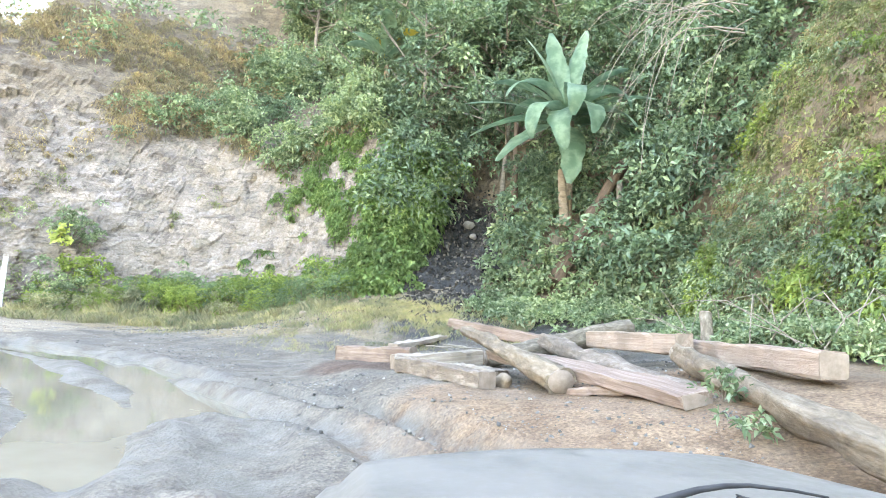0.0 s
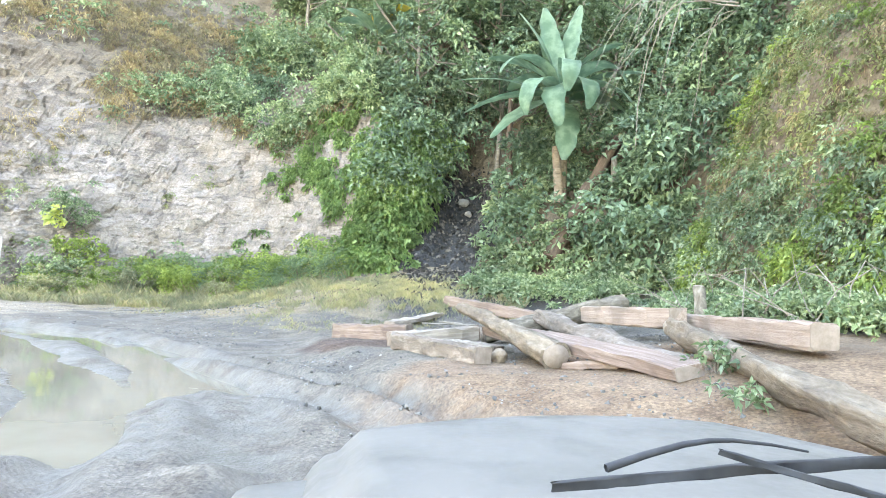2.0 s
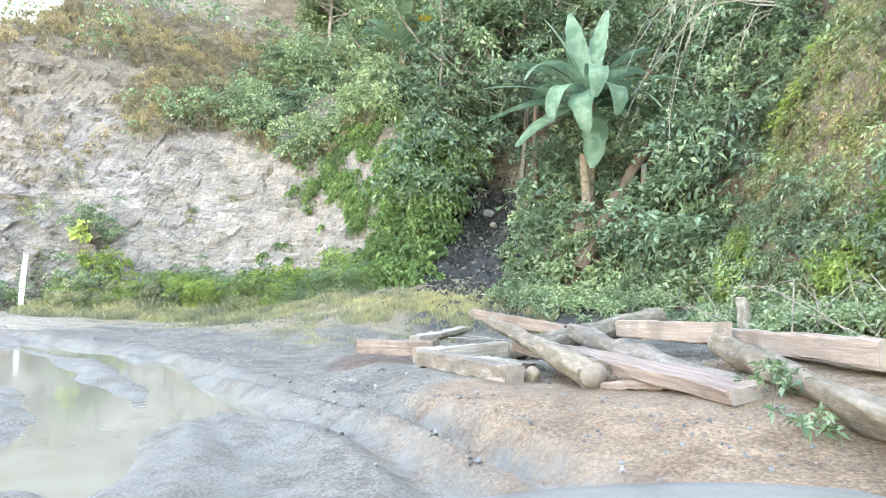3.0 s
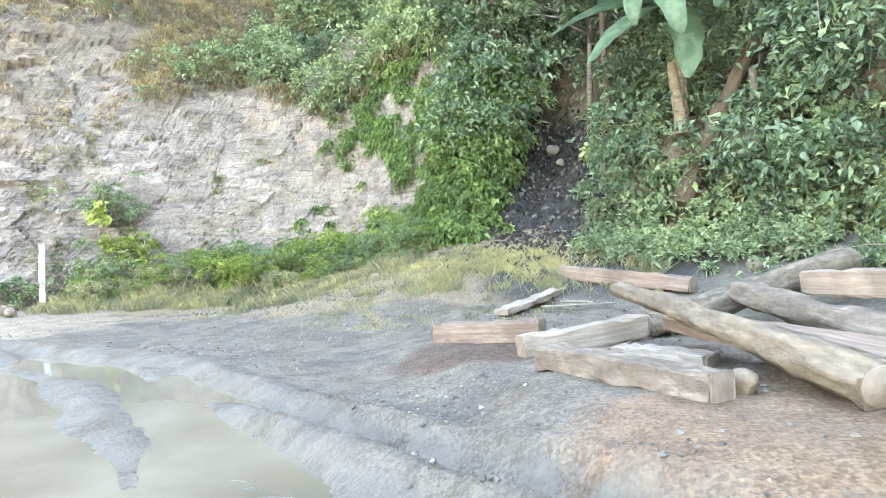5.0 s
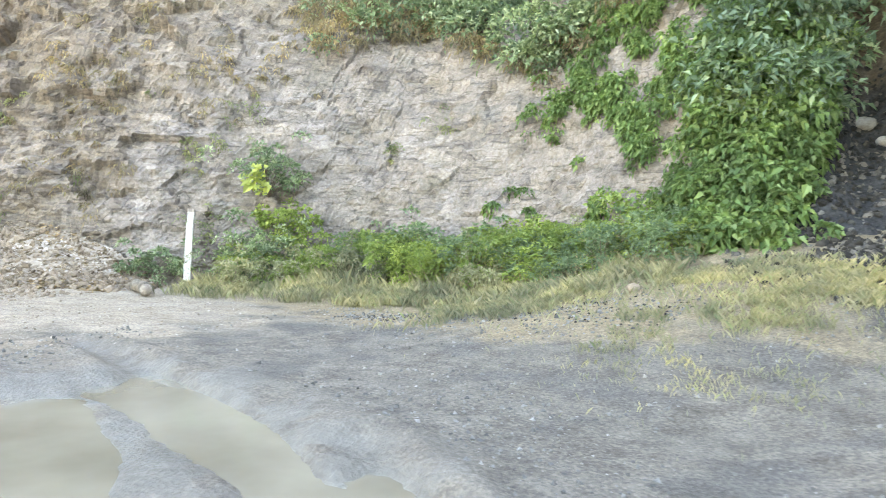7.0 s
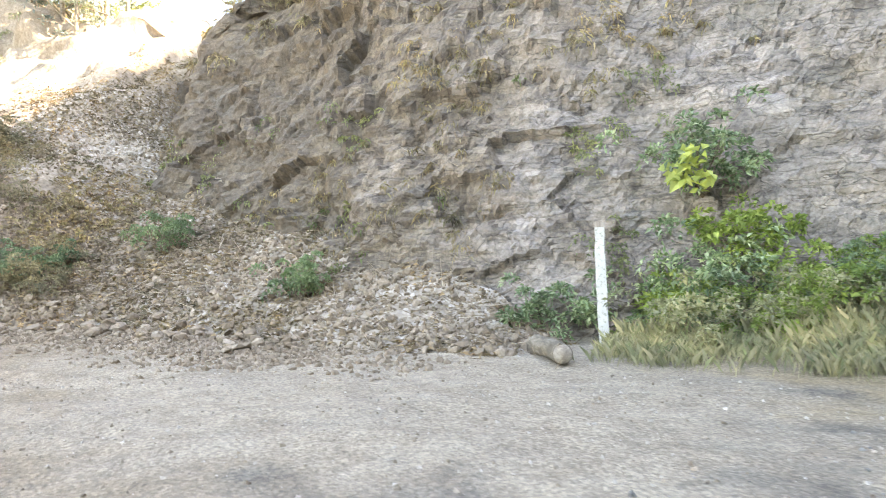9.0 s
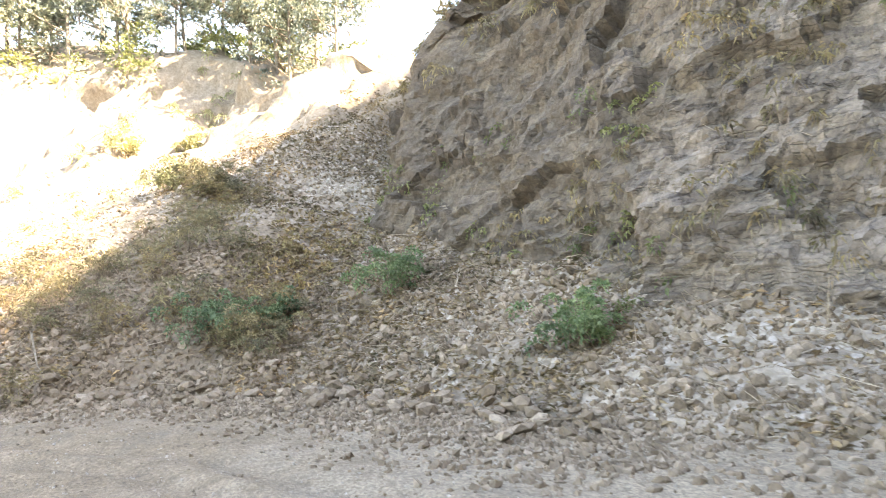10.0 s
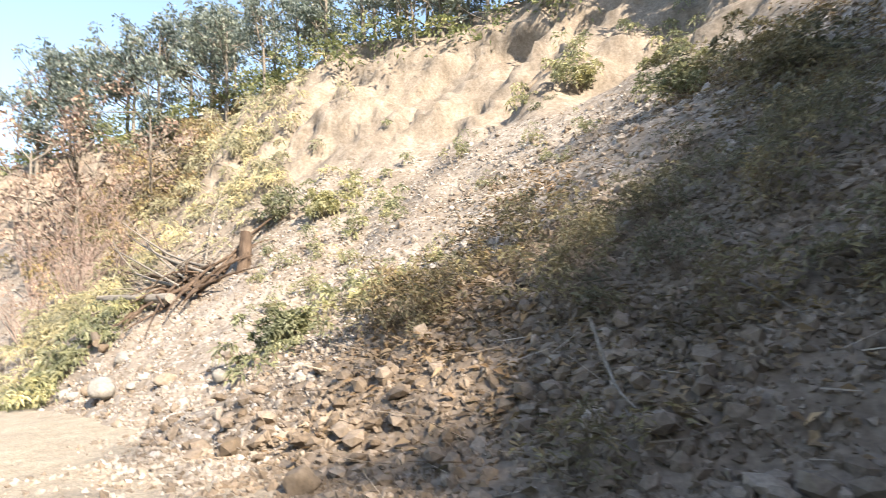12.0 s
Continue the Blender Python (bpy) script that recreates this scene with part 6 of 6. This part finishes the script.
def bare_brush(x, y, height, seed):
    """Leafless thin stems fanning up from one root, with forked tips."""
    r3 = random.Random(seed)
    root = new("bare_bush")
    root.location = (x, y, slide_z(x, y) - 0.1)
    tagged(root, "leafless reddish-brown brush of thin dry stems", "bush", "dry brush by the slide")
    stems, twigs = [], []
    for _ in range(16):
        q = Vector((r3.gauss(0, 0.35), r3.gauss(0, 0.35), 1.0)) * height * r3.uniform(0.6, 1.0)
        mid = q * 0.5 + Vector((r3.gauss(0, 0.15), r3.gauss(0, 0.15), 0.1))
        stems.append([(0, 0, 0), tuple(mid), tuple(q)])
        for _ in range(5):
            s = mid.lerp(q, r3.uniform(0, 1))
            f = s + Vector((r3.gauss(0, 0.4), r3.gauss(0, 0.4), r3.uniform(0.1, 0.6))) * height * 0.3
            twigs.append([tuple(s), tuple((s + f) / 2 + Vector((0, 0, 0.04))), tuple(f)])
    curve_thing("stem", stems, 0.022, TWIG_ROSE, "", "", parent=root)
    tagged(curve_thing("twigs", twigs, 0.010, TWIG_ROSE, "", "", parent=root), kind="stuff")
    V, F = clump_leaves(np.array([t[2] for t in twigs[::2]]), np.tile([0, 0, 1.0], (len(twigs[::2]), 1)), 0.25, 7, (0.06, 0.15), 0.5, rng=np.random.default_rng(seed))
    ob = new("dry_leaves", mesh_of("dry_leaves", V, F, [LEAF_RUST], False))
    ob.parent = root


TWIG_ROSE = wood_material("rosy_dry_twig", (0.15, 0.11, 0.09), (0.27, 0.20, 0.165), (0.38, 0.30, 0.255))
for k, (x, y, s) in enumerate([(-38.2, -10.4, 2.6), (-39.6, -11.6, 3.2), (-41.2, -12.8, 3.6), (-40.4, -14.6, 3.4), (-37.6, -11.8, 2.4), (-42.6, -15.0, 4.0), (-39.4, -9.4, 2.2), (-43.4, -13.4, 3.6), (-37.0, -13.4, 2.4)]):
    bare_brush(x, y, s, 70 + k)
for k, (x, y, s) in enumerate([(-32.3, -4.4, 0.7), (-31.8, -3.3, 0.55), (-31.4, -2.5, 0.8), (-31.0, -1.5, 0.5), (-30.7, -0.6, 0.65), (-32.6, -3.4, 0.6), (-31.9, -2.1, 0.45), (-30.9, 0.2, 0.5), (-32.9, -5.4, 0.6), (-31.5, -1.0, 0.4), (-33.4, -4.4, 0.5), (-30.3, 1.0, 0.42)]):
    boulder(x + 0.3 * math.sin(7 * k), y, s * (0.45 + 0.4 * (k % 3) / 2), STONE_ONE if k % 3 == 1 else PALE_STONE, "pale sunlit boulder tumbled to the slide's foot", 80 + k, 0.75, slide_z(x, y) - 0.05)
z0 = slide_z(-36.3, -2.6)
log((-36.3, -2.6, z0 - 0.2), (-36.55, -2.55, z0 + 1.15), 0.19, 0.15, FALLEN, "broken dark tree stump standing in the debris", 41, name="stump", group="", lumps=0.5)
log((-34.4, -3.4, slide_z(-34.4, -3.4) + 0.35), (-36.6, -7.8, slide_z(-36.6, -7.8) + 0.5), 0.13, 0.09, TWIG, "long pale dead log lying across the bank", 42, name="dead_log", group="")
log((-33.6, -5.0, slide_z(-33.6, -5.0) + 0.25), (-37.2, -8.6, slide_z(-37.2, -8.6) + 0.3), 0.11, 0.08, TWIG_DARK, "dark dead log lying across the bank", 43, name="dead_log", group="")
log((-39.4, 5.6, slide_z(-39.4, 5.6) + 0.12), (-39.9, 6.5, slide_z(-39.9, 6.5) + 0.2), 0.12, 0.10, TWIG_DARK, "short log stuck in the slope below the scar", 44, name="dead_log", group="")
sx, sy = -26.1, 7.6
curve_thing("stick", [[(sx - 0.25, sy - 0.1, slide_z(sx - 0.25, sy - 0.1) + 0.55), (sx, sy + 0.05, slide_z(sx, sy) + 0.2), (sx + 0.15, sy + 0.12, slide_z(sx + 0.15, sy) + 0.1), (sx + 0.55, sy + 0.5, slide_z(sx + 0.5, sy + 0.5) + 0.08)]], 0.022, TWIG,
            "crooked white stick lying on the rubble", "stick")
curve_thing("stick", [[(-26.9, 8.9, slide_z(-26.9, 8.9) + 0.25), (-26.6, 9.2, slide_z(-26.6, 9.2) + 0.14), (-26.2, 9.5, slide_z(-26.2, 9.5) + 0.08)]], 0.02, TWIG, "short pale stick on the rubble", "stick")


def bush(x, y, size, leaf, label, seed, on_hill=True, leafsize=(0.06, 0.14), per=60, clumps=34, aspect=0.45):
    """A shrub: thin stems from the root and clumps of leaves at their ends."""
    rng = np.random.default_rng(seed)
    z = hill_height(x, y) if on_hill else gz(x, y)
    root = new("shrub")
    root.location = (x, y, z)
    tagged(root, label, "shrub", "shrubs")
    tips = rng.normal(0, 1, (clumps, 3)) * np.array([0.42, 0.42, 0.28]) * size + np.array([0, 0, 0.55 * size])
    tips[:, 2] = np.maximum(tips[:, 2], 0.08)
    stems = [[(0, 0, -0.1), tuple(t * np.array([0.4, 0.4, 0.6])), tuple(t)] for t in tips[::2]]
    curve_thing("stem", stems, 0.012 * max(size, 0.6), TWIG_DARK, "", "", parent=root)
    V, F = clump_leaves(tips, unit(tips), rng.uniform(0.14, 0.26, clumps) * size, per, leafsize, aspect, rng=rng)
    ob = new("foliage", mesh_of("foliage", V, F, [leaf], False))
    ob.parent = root
    return root


LEAF_SAGE = leaf_material("leaf_sage", [(0, (0.10, 0.155, 0.085)), (0.6, (0.16, 0.235, 0.135)), (1, (0.24, 0.31, 0.19))])
LEAF_PALE = leaf_material("leaf_pale_yellow", [(0, (0.36, 0.42, 0.10)), (1, (0.52, 0.55, 0.18))])
bush(-24.8, 14.4, 0.95, LEAF_SAGE, "sage-green bush at the cliff's foot", 1, True, (0.035, 0.09), 100)
bush(-20.0, 16.0, 0.70, LEAF_SAGE, "small sage-green bush on the rubble", 2, True, (0.035, 0.09), 100)
bush(-25.8, 10.9, 0.85, LEAF_DEEP, "dark green bush on the rubble slope", 3, True, (0.035, 0.09), 100)
bush(-26.0, 12.2, 0.60, LEAF_DEEP, "dark green low bush by the cliff", 4, True, (0.035, 0.09), 100)
bush(-25.0, 11.6, 0.9, LEAF_OLIVE, "olive bush among the stones", 5, True, (0.035, 0.09), 100)
bush(-14.4, 20.7, 1.5, LEAF_MID, "tall green shrub at the foot of the rock", 6, False, (0.07, 0.16), 60, 50)
bush(-14.9, 21.7, 1.1, LEAF_MID, "green shrub growing from the rock face", 26, True, (0.07, 0.16), 50, 44)
bush(-14.2, 21.5, 0.9, LEAF_BRIGHT, "yellow-green shrub growing from the rock face", 27, True, (0.08, 0.18), 44, 36)
bush(-14.6, 20.5, 1.0, LEAF_BRIGHT, "bright green shrub beside the post", 7, False, (0.08, 0.18), 50, 40)
bush(-16.0, 18.9, 0.8, LEAF_MID, "low green shrub behind the post", 8, False)
bush(-31.0, 10.6, 0.9, LEAF_OLIVE, "olive bush at the edge of the shade", 9)
bush(-33.2, 9.4, 0.9, LEAF_LIME, "lime-green bush in the sun", 10)
bush(-39.0, 7.2, 0.8, LEAF_LIME, "lime-green tuft below the scar", 11)
bush(-38.6, 9.6, 0.7, LEAF_LIME, "yellow-green tuft on the stony slope", 12)
bush(-30.2, 2.2, 0.5, LEAF_LIME, "yellow-green weed clump on the sunlit stones", 13)
bush(-37.6, -0.6, 0.7, LEAF_LIME, "yellow-green bush on the grassy slope", 14)
bush(-38.4, -2.4, 0.8, LEAF_LIME, "yellow-green bush above the dead branches", 15)
bush(4.95, 7.45, 0.28, LEAF_MID, "small broad-leaved weed between the logs", 16, False, (0.06, 0.13), 12, 12)
bush(4.98, 6.55, 0.22, LEAF_MID, "small green weed beside the big log", 17, False, (0.05, 0.11), 10, 9)
def scatter_bushes(kinds, spots, label, seed, on_hill=True):
    """Copies of a few shrubs at places in plan, each of its own size and turn."""
    rg = random.Random(seed)
    for k, (x, y, s) in enumerate(spots):
        z = hill_height(x, y) if on_hill else gz(x, y)
        c = copy_thing(kinds[k % len(kinds)], pose(x, y, z - 0.05, rg.uniform(-8, 8), rg.uniform(-8, 8), rg.uniform(0, 360)))
        c.scale = (s, s, s * rg.uniform(0.75, 1.15))
        c["label"] = label


rg = random.Random(31)
OLIVES = [bush(-29.4, 10.9, 0.8, LEAF_OLIVE, "thin olive shrub on the rubble slope", 61, True, (0.05, 0.13), 30, 26, 0.3), bush(-28.0, 7.4, 0.7, LEAF_OLIVE, "half-dry olive shrub on the stones", 62, True, (0.05, 0.13), 26, 24, 0.3),
          bush(-26.6, 8.8, 0.6, LEAF_DRY, "dry brown shrub on the stones", 63, True, (0.05, 0.13), 26, 24, 0.25)]
spots = [(cx + rg.gauss(0, r), cy + rg.gauss(0, r * 0.8), rg.uniform(0.5, 1.25)) for cx, cy, r, n in ((-30.4, 10.4, 1.2, 14), (-28.6, 7.8, 1.0, 9), (-27.0, 9.8, 0.9, 6), (-28.8, 5.2, 0.7, 7), (-26.6, 11.4, 0.8, 4)) for _ in range(n)]
scatter_bushes(OLIVES, spots, "olive half-dry shrub among the rubble", 32)
LIMES = [bush(-31.0, 3.4, 0.5, LEAF_LIME, "yellow-green weed on the sunlit stones", 64, True, (0.05, 0.13), 26, 20, 0.3), bush(-36.0, 1.0, 0.6, LEAF_LIME, "yellow-green weed high on the slope", 65, True, (0.06, 0.15), 26, 20, 0.3)]
spots = [(rg.uniform(-40, -30.5), rg.uniform(-3, 8), rg.uniform(0.35, 0.9)) for _ in range(26)]
scatter_bushes(LIMES, spots, "yellow-green weed on the sunlit slope", 33)
VERGES = [bush(-12.0, 21.2, 0.75, LEAF_SAGE, "low green shrub at the cliff's foot", 66, False, (0.035, 0.09), 50, 34), bush(-10.0, 21.6, 0.65, LEAF_BRIGHT, "bright green weed at the cliff's foot", 67, False, (0.035, 0.09), 55, 30, 0.55),
          bush(-8.6, 21.5, 0.8, LEAF_BRIGHT, "leafy bright green shrub at the cliff's foot", 68, False, (0.035, 0.09), 55, 32, 0.5), bush(-13.2, 20.6, 0.6, LEAF_LIME, "ragged green weed at the cliff's foot", 69, False, (0.035, 0.09), 44, 28)]
vx, vy = along(VERGE, 84, 0.75, np.random.default_rng(3), 1.5)
scatter_bushes(VERGES, [(float(u), float(w), rg.uniform(0.7, 1.7)) for u, w in zip(vx, vy)], "green weed in the strip below the cliff", 34, False)
p = np.array([[-14.5, 20.9, 2.75], [-14.4, 20.85, 3.0], [-14.65, 20.9, 2.55], [-14.3, 20.9, 2.6], [-14.75, 20.9, 2.85]])
V, F = clump_leaves(p, np.tile([0, -1.0, 0.3], (5, 1)), 0.22, 14, (0.14, 0.28), 0.75)
tagged(new("yellow_leaves", mesh_of("yellow_leaves", V, F, [LEAF_PALE], False)), "large pale yellow leaves on the shrub by the rock", "foliage")
wz = 7.4
V, F = blade_arrays(np.array([[-13.8, 25.9, wz]]) + RNG.normal(0, 0.12, (90, 3)), -RNG.uniform(0.5, 1.1, 90), RNG.uniform(0.03, 0.07, 90), 0.5)
tagged(new("dead_plant", mesh_of("dead_plant", V, F, [TWIG], False)), "withered white plant hanging at the rock's top", "plant")
tree(-41.5, -13.5, hill_height(-41.5, -13.5) - 0.3, 6.5, 21, "rusty half-dead tree by the road", LEAF_RUST, 1.2, 9, 0.2)
tree(-42.5, -17.0, hill_height(-42.5, -17.0) - 0.3, 7.5, 22, "rusty dry tree at the slope's foot", LEAF_RUST, 1.2, 10, 0.15)
tree(-44.0, -12.0, hill_height(-44, -12) - 0.3, 6.0, 23, "dry brown tree on the slope", LEAF_RUST, 1.2, 9, 0.2)


# ---- the camera vehicle's own bonnet, added as a fixed thing at the start ----
def vehicle():
    paint = Nodes("dusty_silver_paint", rough=0.5, metal=0.0, spec=0.35).local()
    dust = paint.noise(5, 6, 0.65)
    paint.color(paint.mix(paint.value(dust, 0.4, 0.7, 0.0, 0.5), (0.125, 0.118, 0.104), (0.165, 0.152, 0.13)))
    paint.rough(paint.value(dust, 0.35, 0.7, 0.42, 0.75))
    black = Nodes("black_rubber", rough=0.6).local()
    black.color(black.ramp(black.noise(20, 4), [(0.3, (0.015, 0.016, 0.018)), (0.7, (0.04, 0.042, 0.046))]))
    glass = Nodes("headlamp_glass", rough=0.1, spec=0.6).color((0.6, 0.62, 0.64)).m
    steel = Nodes("wheel_steel", rough=0.4, metal=0.8).color((0.4, 0.4, 0.42)).m
    root = new("off_road_vehicle")
    root.matrix_world = pose(3.615, 0.945, gz(3.4, 2.2) - 0.02, 0, 0, 30.0)
    tagged(root, "front of the camera's own dusty silver-grey vehicle, left standing at its start", "vehicle")
    cx = 0.93

    def shell(name, f, nu, nv, label="", thick=0.02, material=paint.m):
        bm = bmesh.new()
        g = [[bm.verts.new(f(i / nu, j / nv)) for j in range(nv + 1)] for i in range(nu + 1)]
        for i in range(nu):
            for j in range(nv):
                bm.faces.new((g[i][j], g[i + 1][j], g[i + 1][j + 1], g[i][j + 1]))
        bmesh.ops.recalc_face_normals(bm, faces=bm.faces)
        bmesh.ops.solidify(bm, geom=bm.faces[:], thickness=thick)
        return part(name, bm, material, root, label)

    def bonnet(u, v):
        s = 2 * u - 1
        half = 0.93 - 0.24 * v
        y = 0.62 + (1.26 - 0.10 * s * s) * v
        z = 0.905 - 0.05 * v - 0.03 * s * s
        z += 0.055 * (1 - float(smooth(0.78, 0.90, abs(s)))) * (1 - float(smooth(0.86, 0.95, v)))
        z -= 0.20 * max(0.0, (v - 0.88) / 0.12) ** 2.2
        z -= 0.06 * float(smooth(0.93, 1.0, abs(s)))
        return (cx + s * half, y, z)

    shell("bonnet", bonnet, 48, 30, "dusty silver bonnet with a raised middle")
    for side in (-1, 1):
        def wing(u, v, side=side):
            y = 0.50 + 1.18 * v
            w = 0.88 - 0.24 * v + 0.22 * u + 0.10 * u * v
            z = 0.855 - 0.05 * v - 0.02 * u - 0.34 * max(0, (u - 0.6) / 0.4) ** 2 - 0.15 * max(0.0, (v - 0.9) / 0.1) ** 2
            return (cx + side * w, y, z)
        shell("wing", wing, 12, 20)
        bm = bmesh.new()
        bmesh.ops.create_uvsphere(bm, u_segments=16, v_segments=10, radius=0.5)
        bmesh.ops.transform(bm, matrix=Matrix.Translation((cx + side * 0.62, 1.83, 0.60)) @ Matrix.Diagonal((0.30, 0.12, 0.17, 1)), verts=bm.verts)
        part("headlamp", bm, glass, root, "clear headlamp")
        bm = bmesh.new()
        bmesh.ops.create_cone(bm, cap_ends=True, segments=32, radius1=0.34, radius2=0.34, depth=0.22)
        bmesh.ops.bevel(bm, geom=[e for e in bm.edges if len(e.link_faces) == 2 and abs(e.calc_face_angle(0)) > 1], offset=0.04, segments=2, affect='EDGES')
        bmesh.ops.transform(bm, matrix=Matrix.Translation((cx + side * 0.74, 1.15, 0.34)) @ pose(0, 0, 0, 0, 90, 0), verts=bm.verts)
        wheel = part("wheel", bm, black.m, root, "black tyre")
        bm = bmesh.new()
        bmesh.ops.create_cone(bm, cap_ends=True, segments=24, radius1=0.20, radius2=0.18, depth=0.24)
        bmesh.ops.transform(bm, matrix=Matrix.Translation((cx + side * 0.74, 1.15, 0.34)) @ pose(0, 0, 0, 0, 90, 0), verts=bm.verts)
        part("rim", bm, steel, wheel, "grey steel rim")

    def box(name, x0, x1, y0, y1, z0, z1, material, label="", r=0.02):
        bm = bmesh.new()
        bmesh.ops.create_cube(bm, size=1)
        bmesh.ops.transform(bm, matrix=Matrix.Translation(((x0 + x1) / 2, (y0 + y1) / 2, (z0 + z1) / 2)) @ Matrix.Diagonal((x1 - x0, y1 - y0, z1 - z0, 1)), verts=bm.verts)
        bmesh.ops.bevel(bm, geom=bm.edges[:], offset=r, segments=3, affect='EDGES')
        return part(name, bm, material, root, label)

    box("bumper", cx - 0.82, cx + 0.82, 1.80, 1.95, 0.34, 0.54, paint.m)
    box("grille", cx - 0.45, cx + 0.45, 1.78, 1.86, 0.55, 0.70, black.m, "black grille")
    box("cowl", cx - 0.74, cx + 0.74, 0.56, 0.74, 0.84, 0.91, black.m, "black cowl below the windscreen")

    def rod(name, pts, r, parent, label=""):
        o = curve_thing(name, [pts], r, black.m, label, "", parent=parent)
        return o

    def blade(name, a, b, wide, high, parent, label):
        bm = beam_mesh((Vector(b) - Vector(a)).length, wide, high, np.random.default_rng(6), 0.012, 0.003, 0.35)
        bmesh.ops.transform(bm, matrix=axis_pose(a, b), verts=bm.verts)
        return part(name, bm, black.m, parent, label)

    for x in (0.0, 0.78):
        arm = blade("wiper_arm", (x + 1.02, 0.62, 0.98), (x + 0.68, 0.75, 1.085), 0.014, 0.012, root, "black wiper arm")
        rod("wiper_link", [(x + 0.50, 0.76, 1.055), (x + 0.62, 0.755, 1.085), (x + 0.70, 0.75, 1.09), (x + 0.84, 0.75, 1.07)], 0.006, arm)
        blade("wiper_blade", (x + 1.02, 0.76, 1.035), (x + 0.42, 0.76, 1.045), 0.012, 0.018, arm, "black wiper blade")
    return root


vehicle()


# ---- single stones of the rubble's edge ----
def single_stones():
    slope = bpy.data.objects["landslide_slope"]
    rng = np.random.default_rng(77)
    shapes = [mesh_of("stone", V, F, [STONE_ONE], False) for V, F in (rock_shape(rng, 1, f) for f in (0.38, 0.48, 0.55, 0.65, 0.45, 0.6, 0.75, 0.42))]
    line = [(-17.5, 14.9), (-21.0, 13.5), (-23.6, 11.9), (-25.2, 9.0), (-25.9, 6.0), (-26.9, 3.8), (-28.6, 1.0)]
    x, y = along(line, 290, 0.5, rng, -0.2)
    for k in range(290):
        s = 0.14 + 0.30 * rng.uniform() ** 2.2
        z = max(gz(x[k], y[k]), hill_height(x[k], y[k]) if x[k] < -18 else -1)
        ob = new("stone", shapes[int(rng.integers(0, 8))])
        ob.matrix_world = pose(x[k], y[k], z + s * 0.18, *rng.uniform(-25, 25, 2), rng.uniform(0, 360)) @ Matrix.Diagonal((s, s, s, 1))
        ob.parent = slope


single_stones()
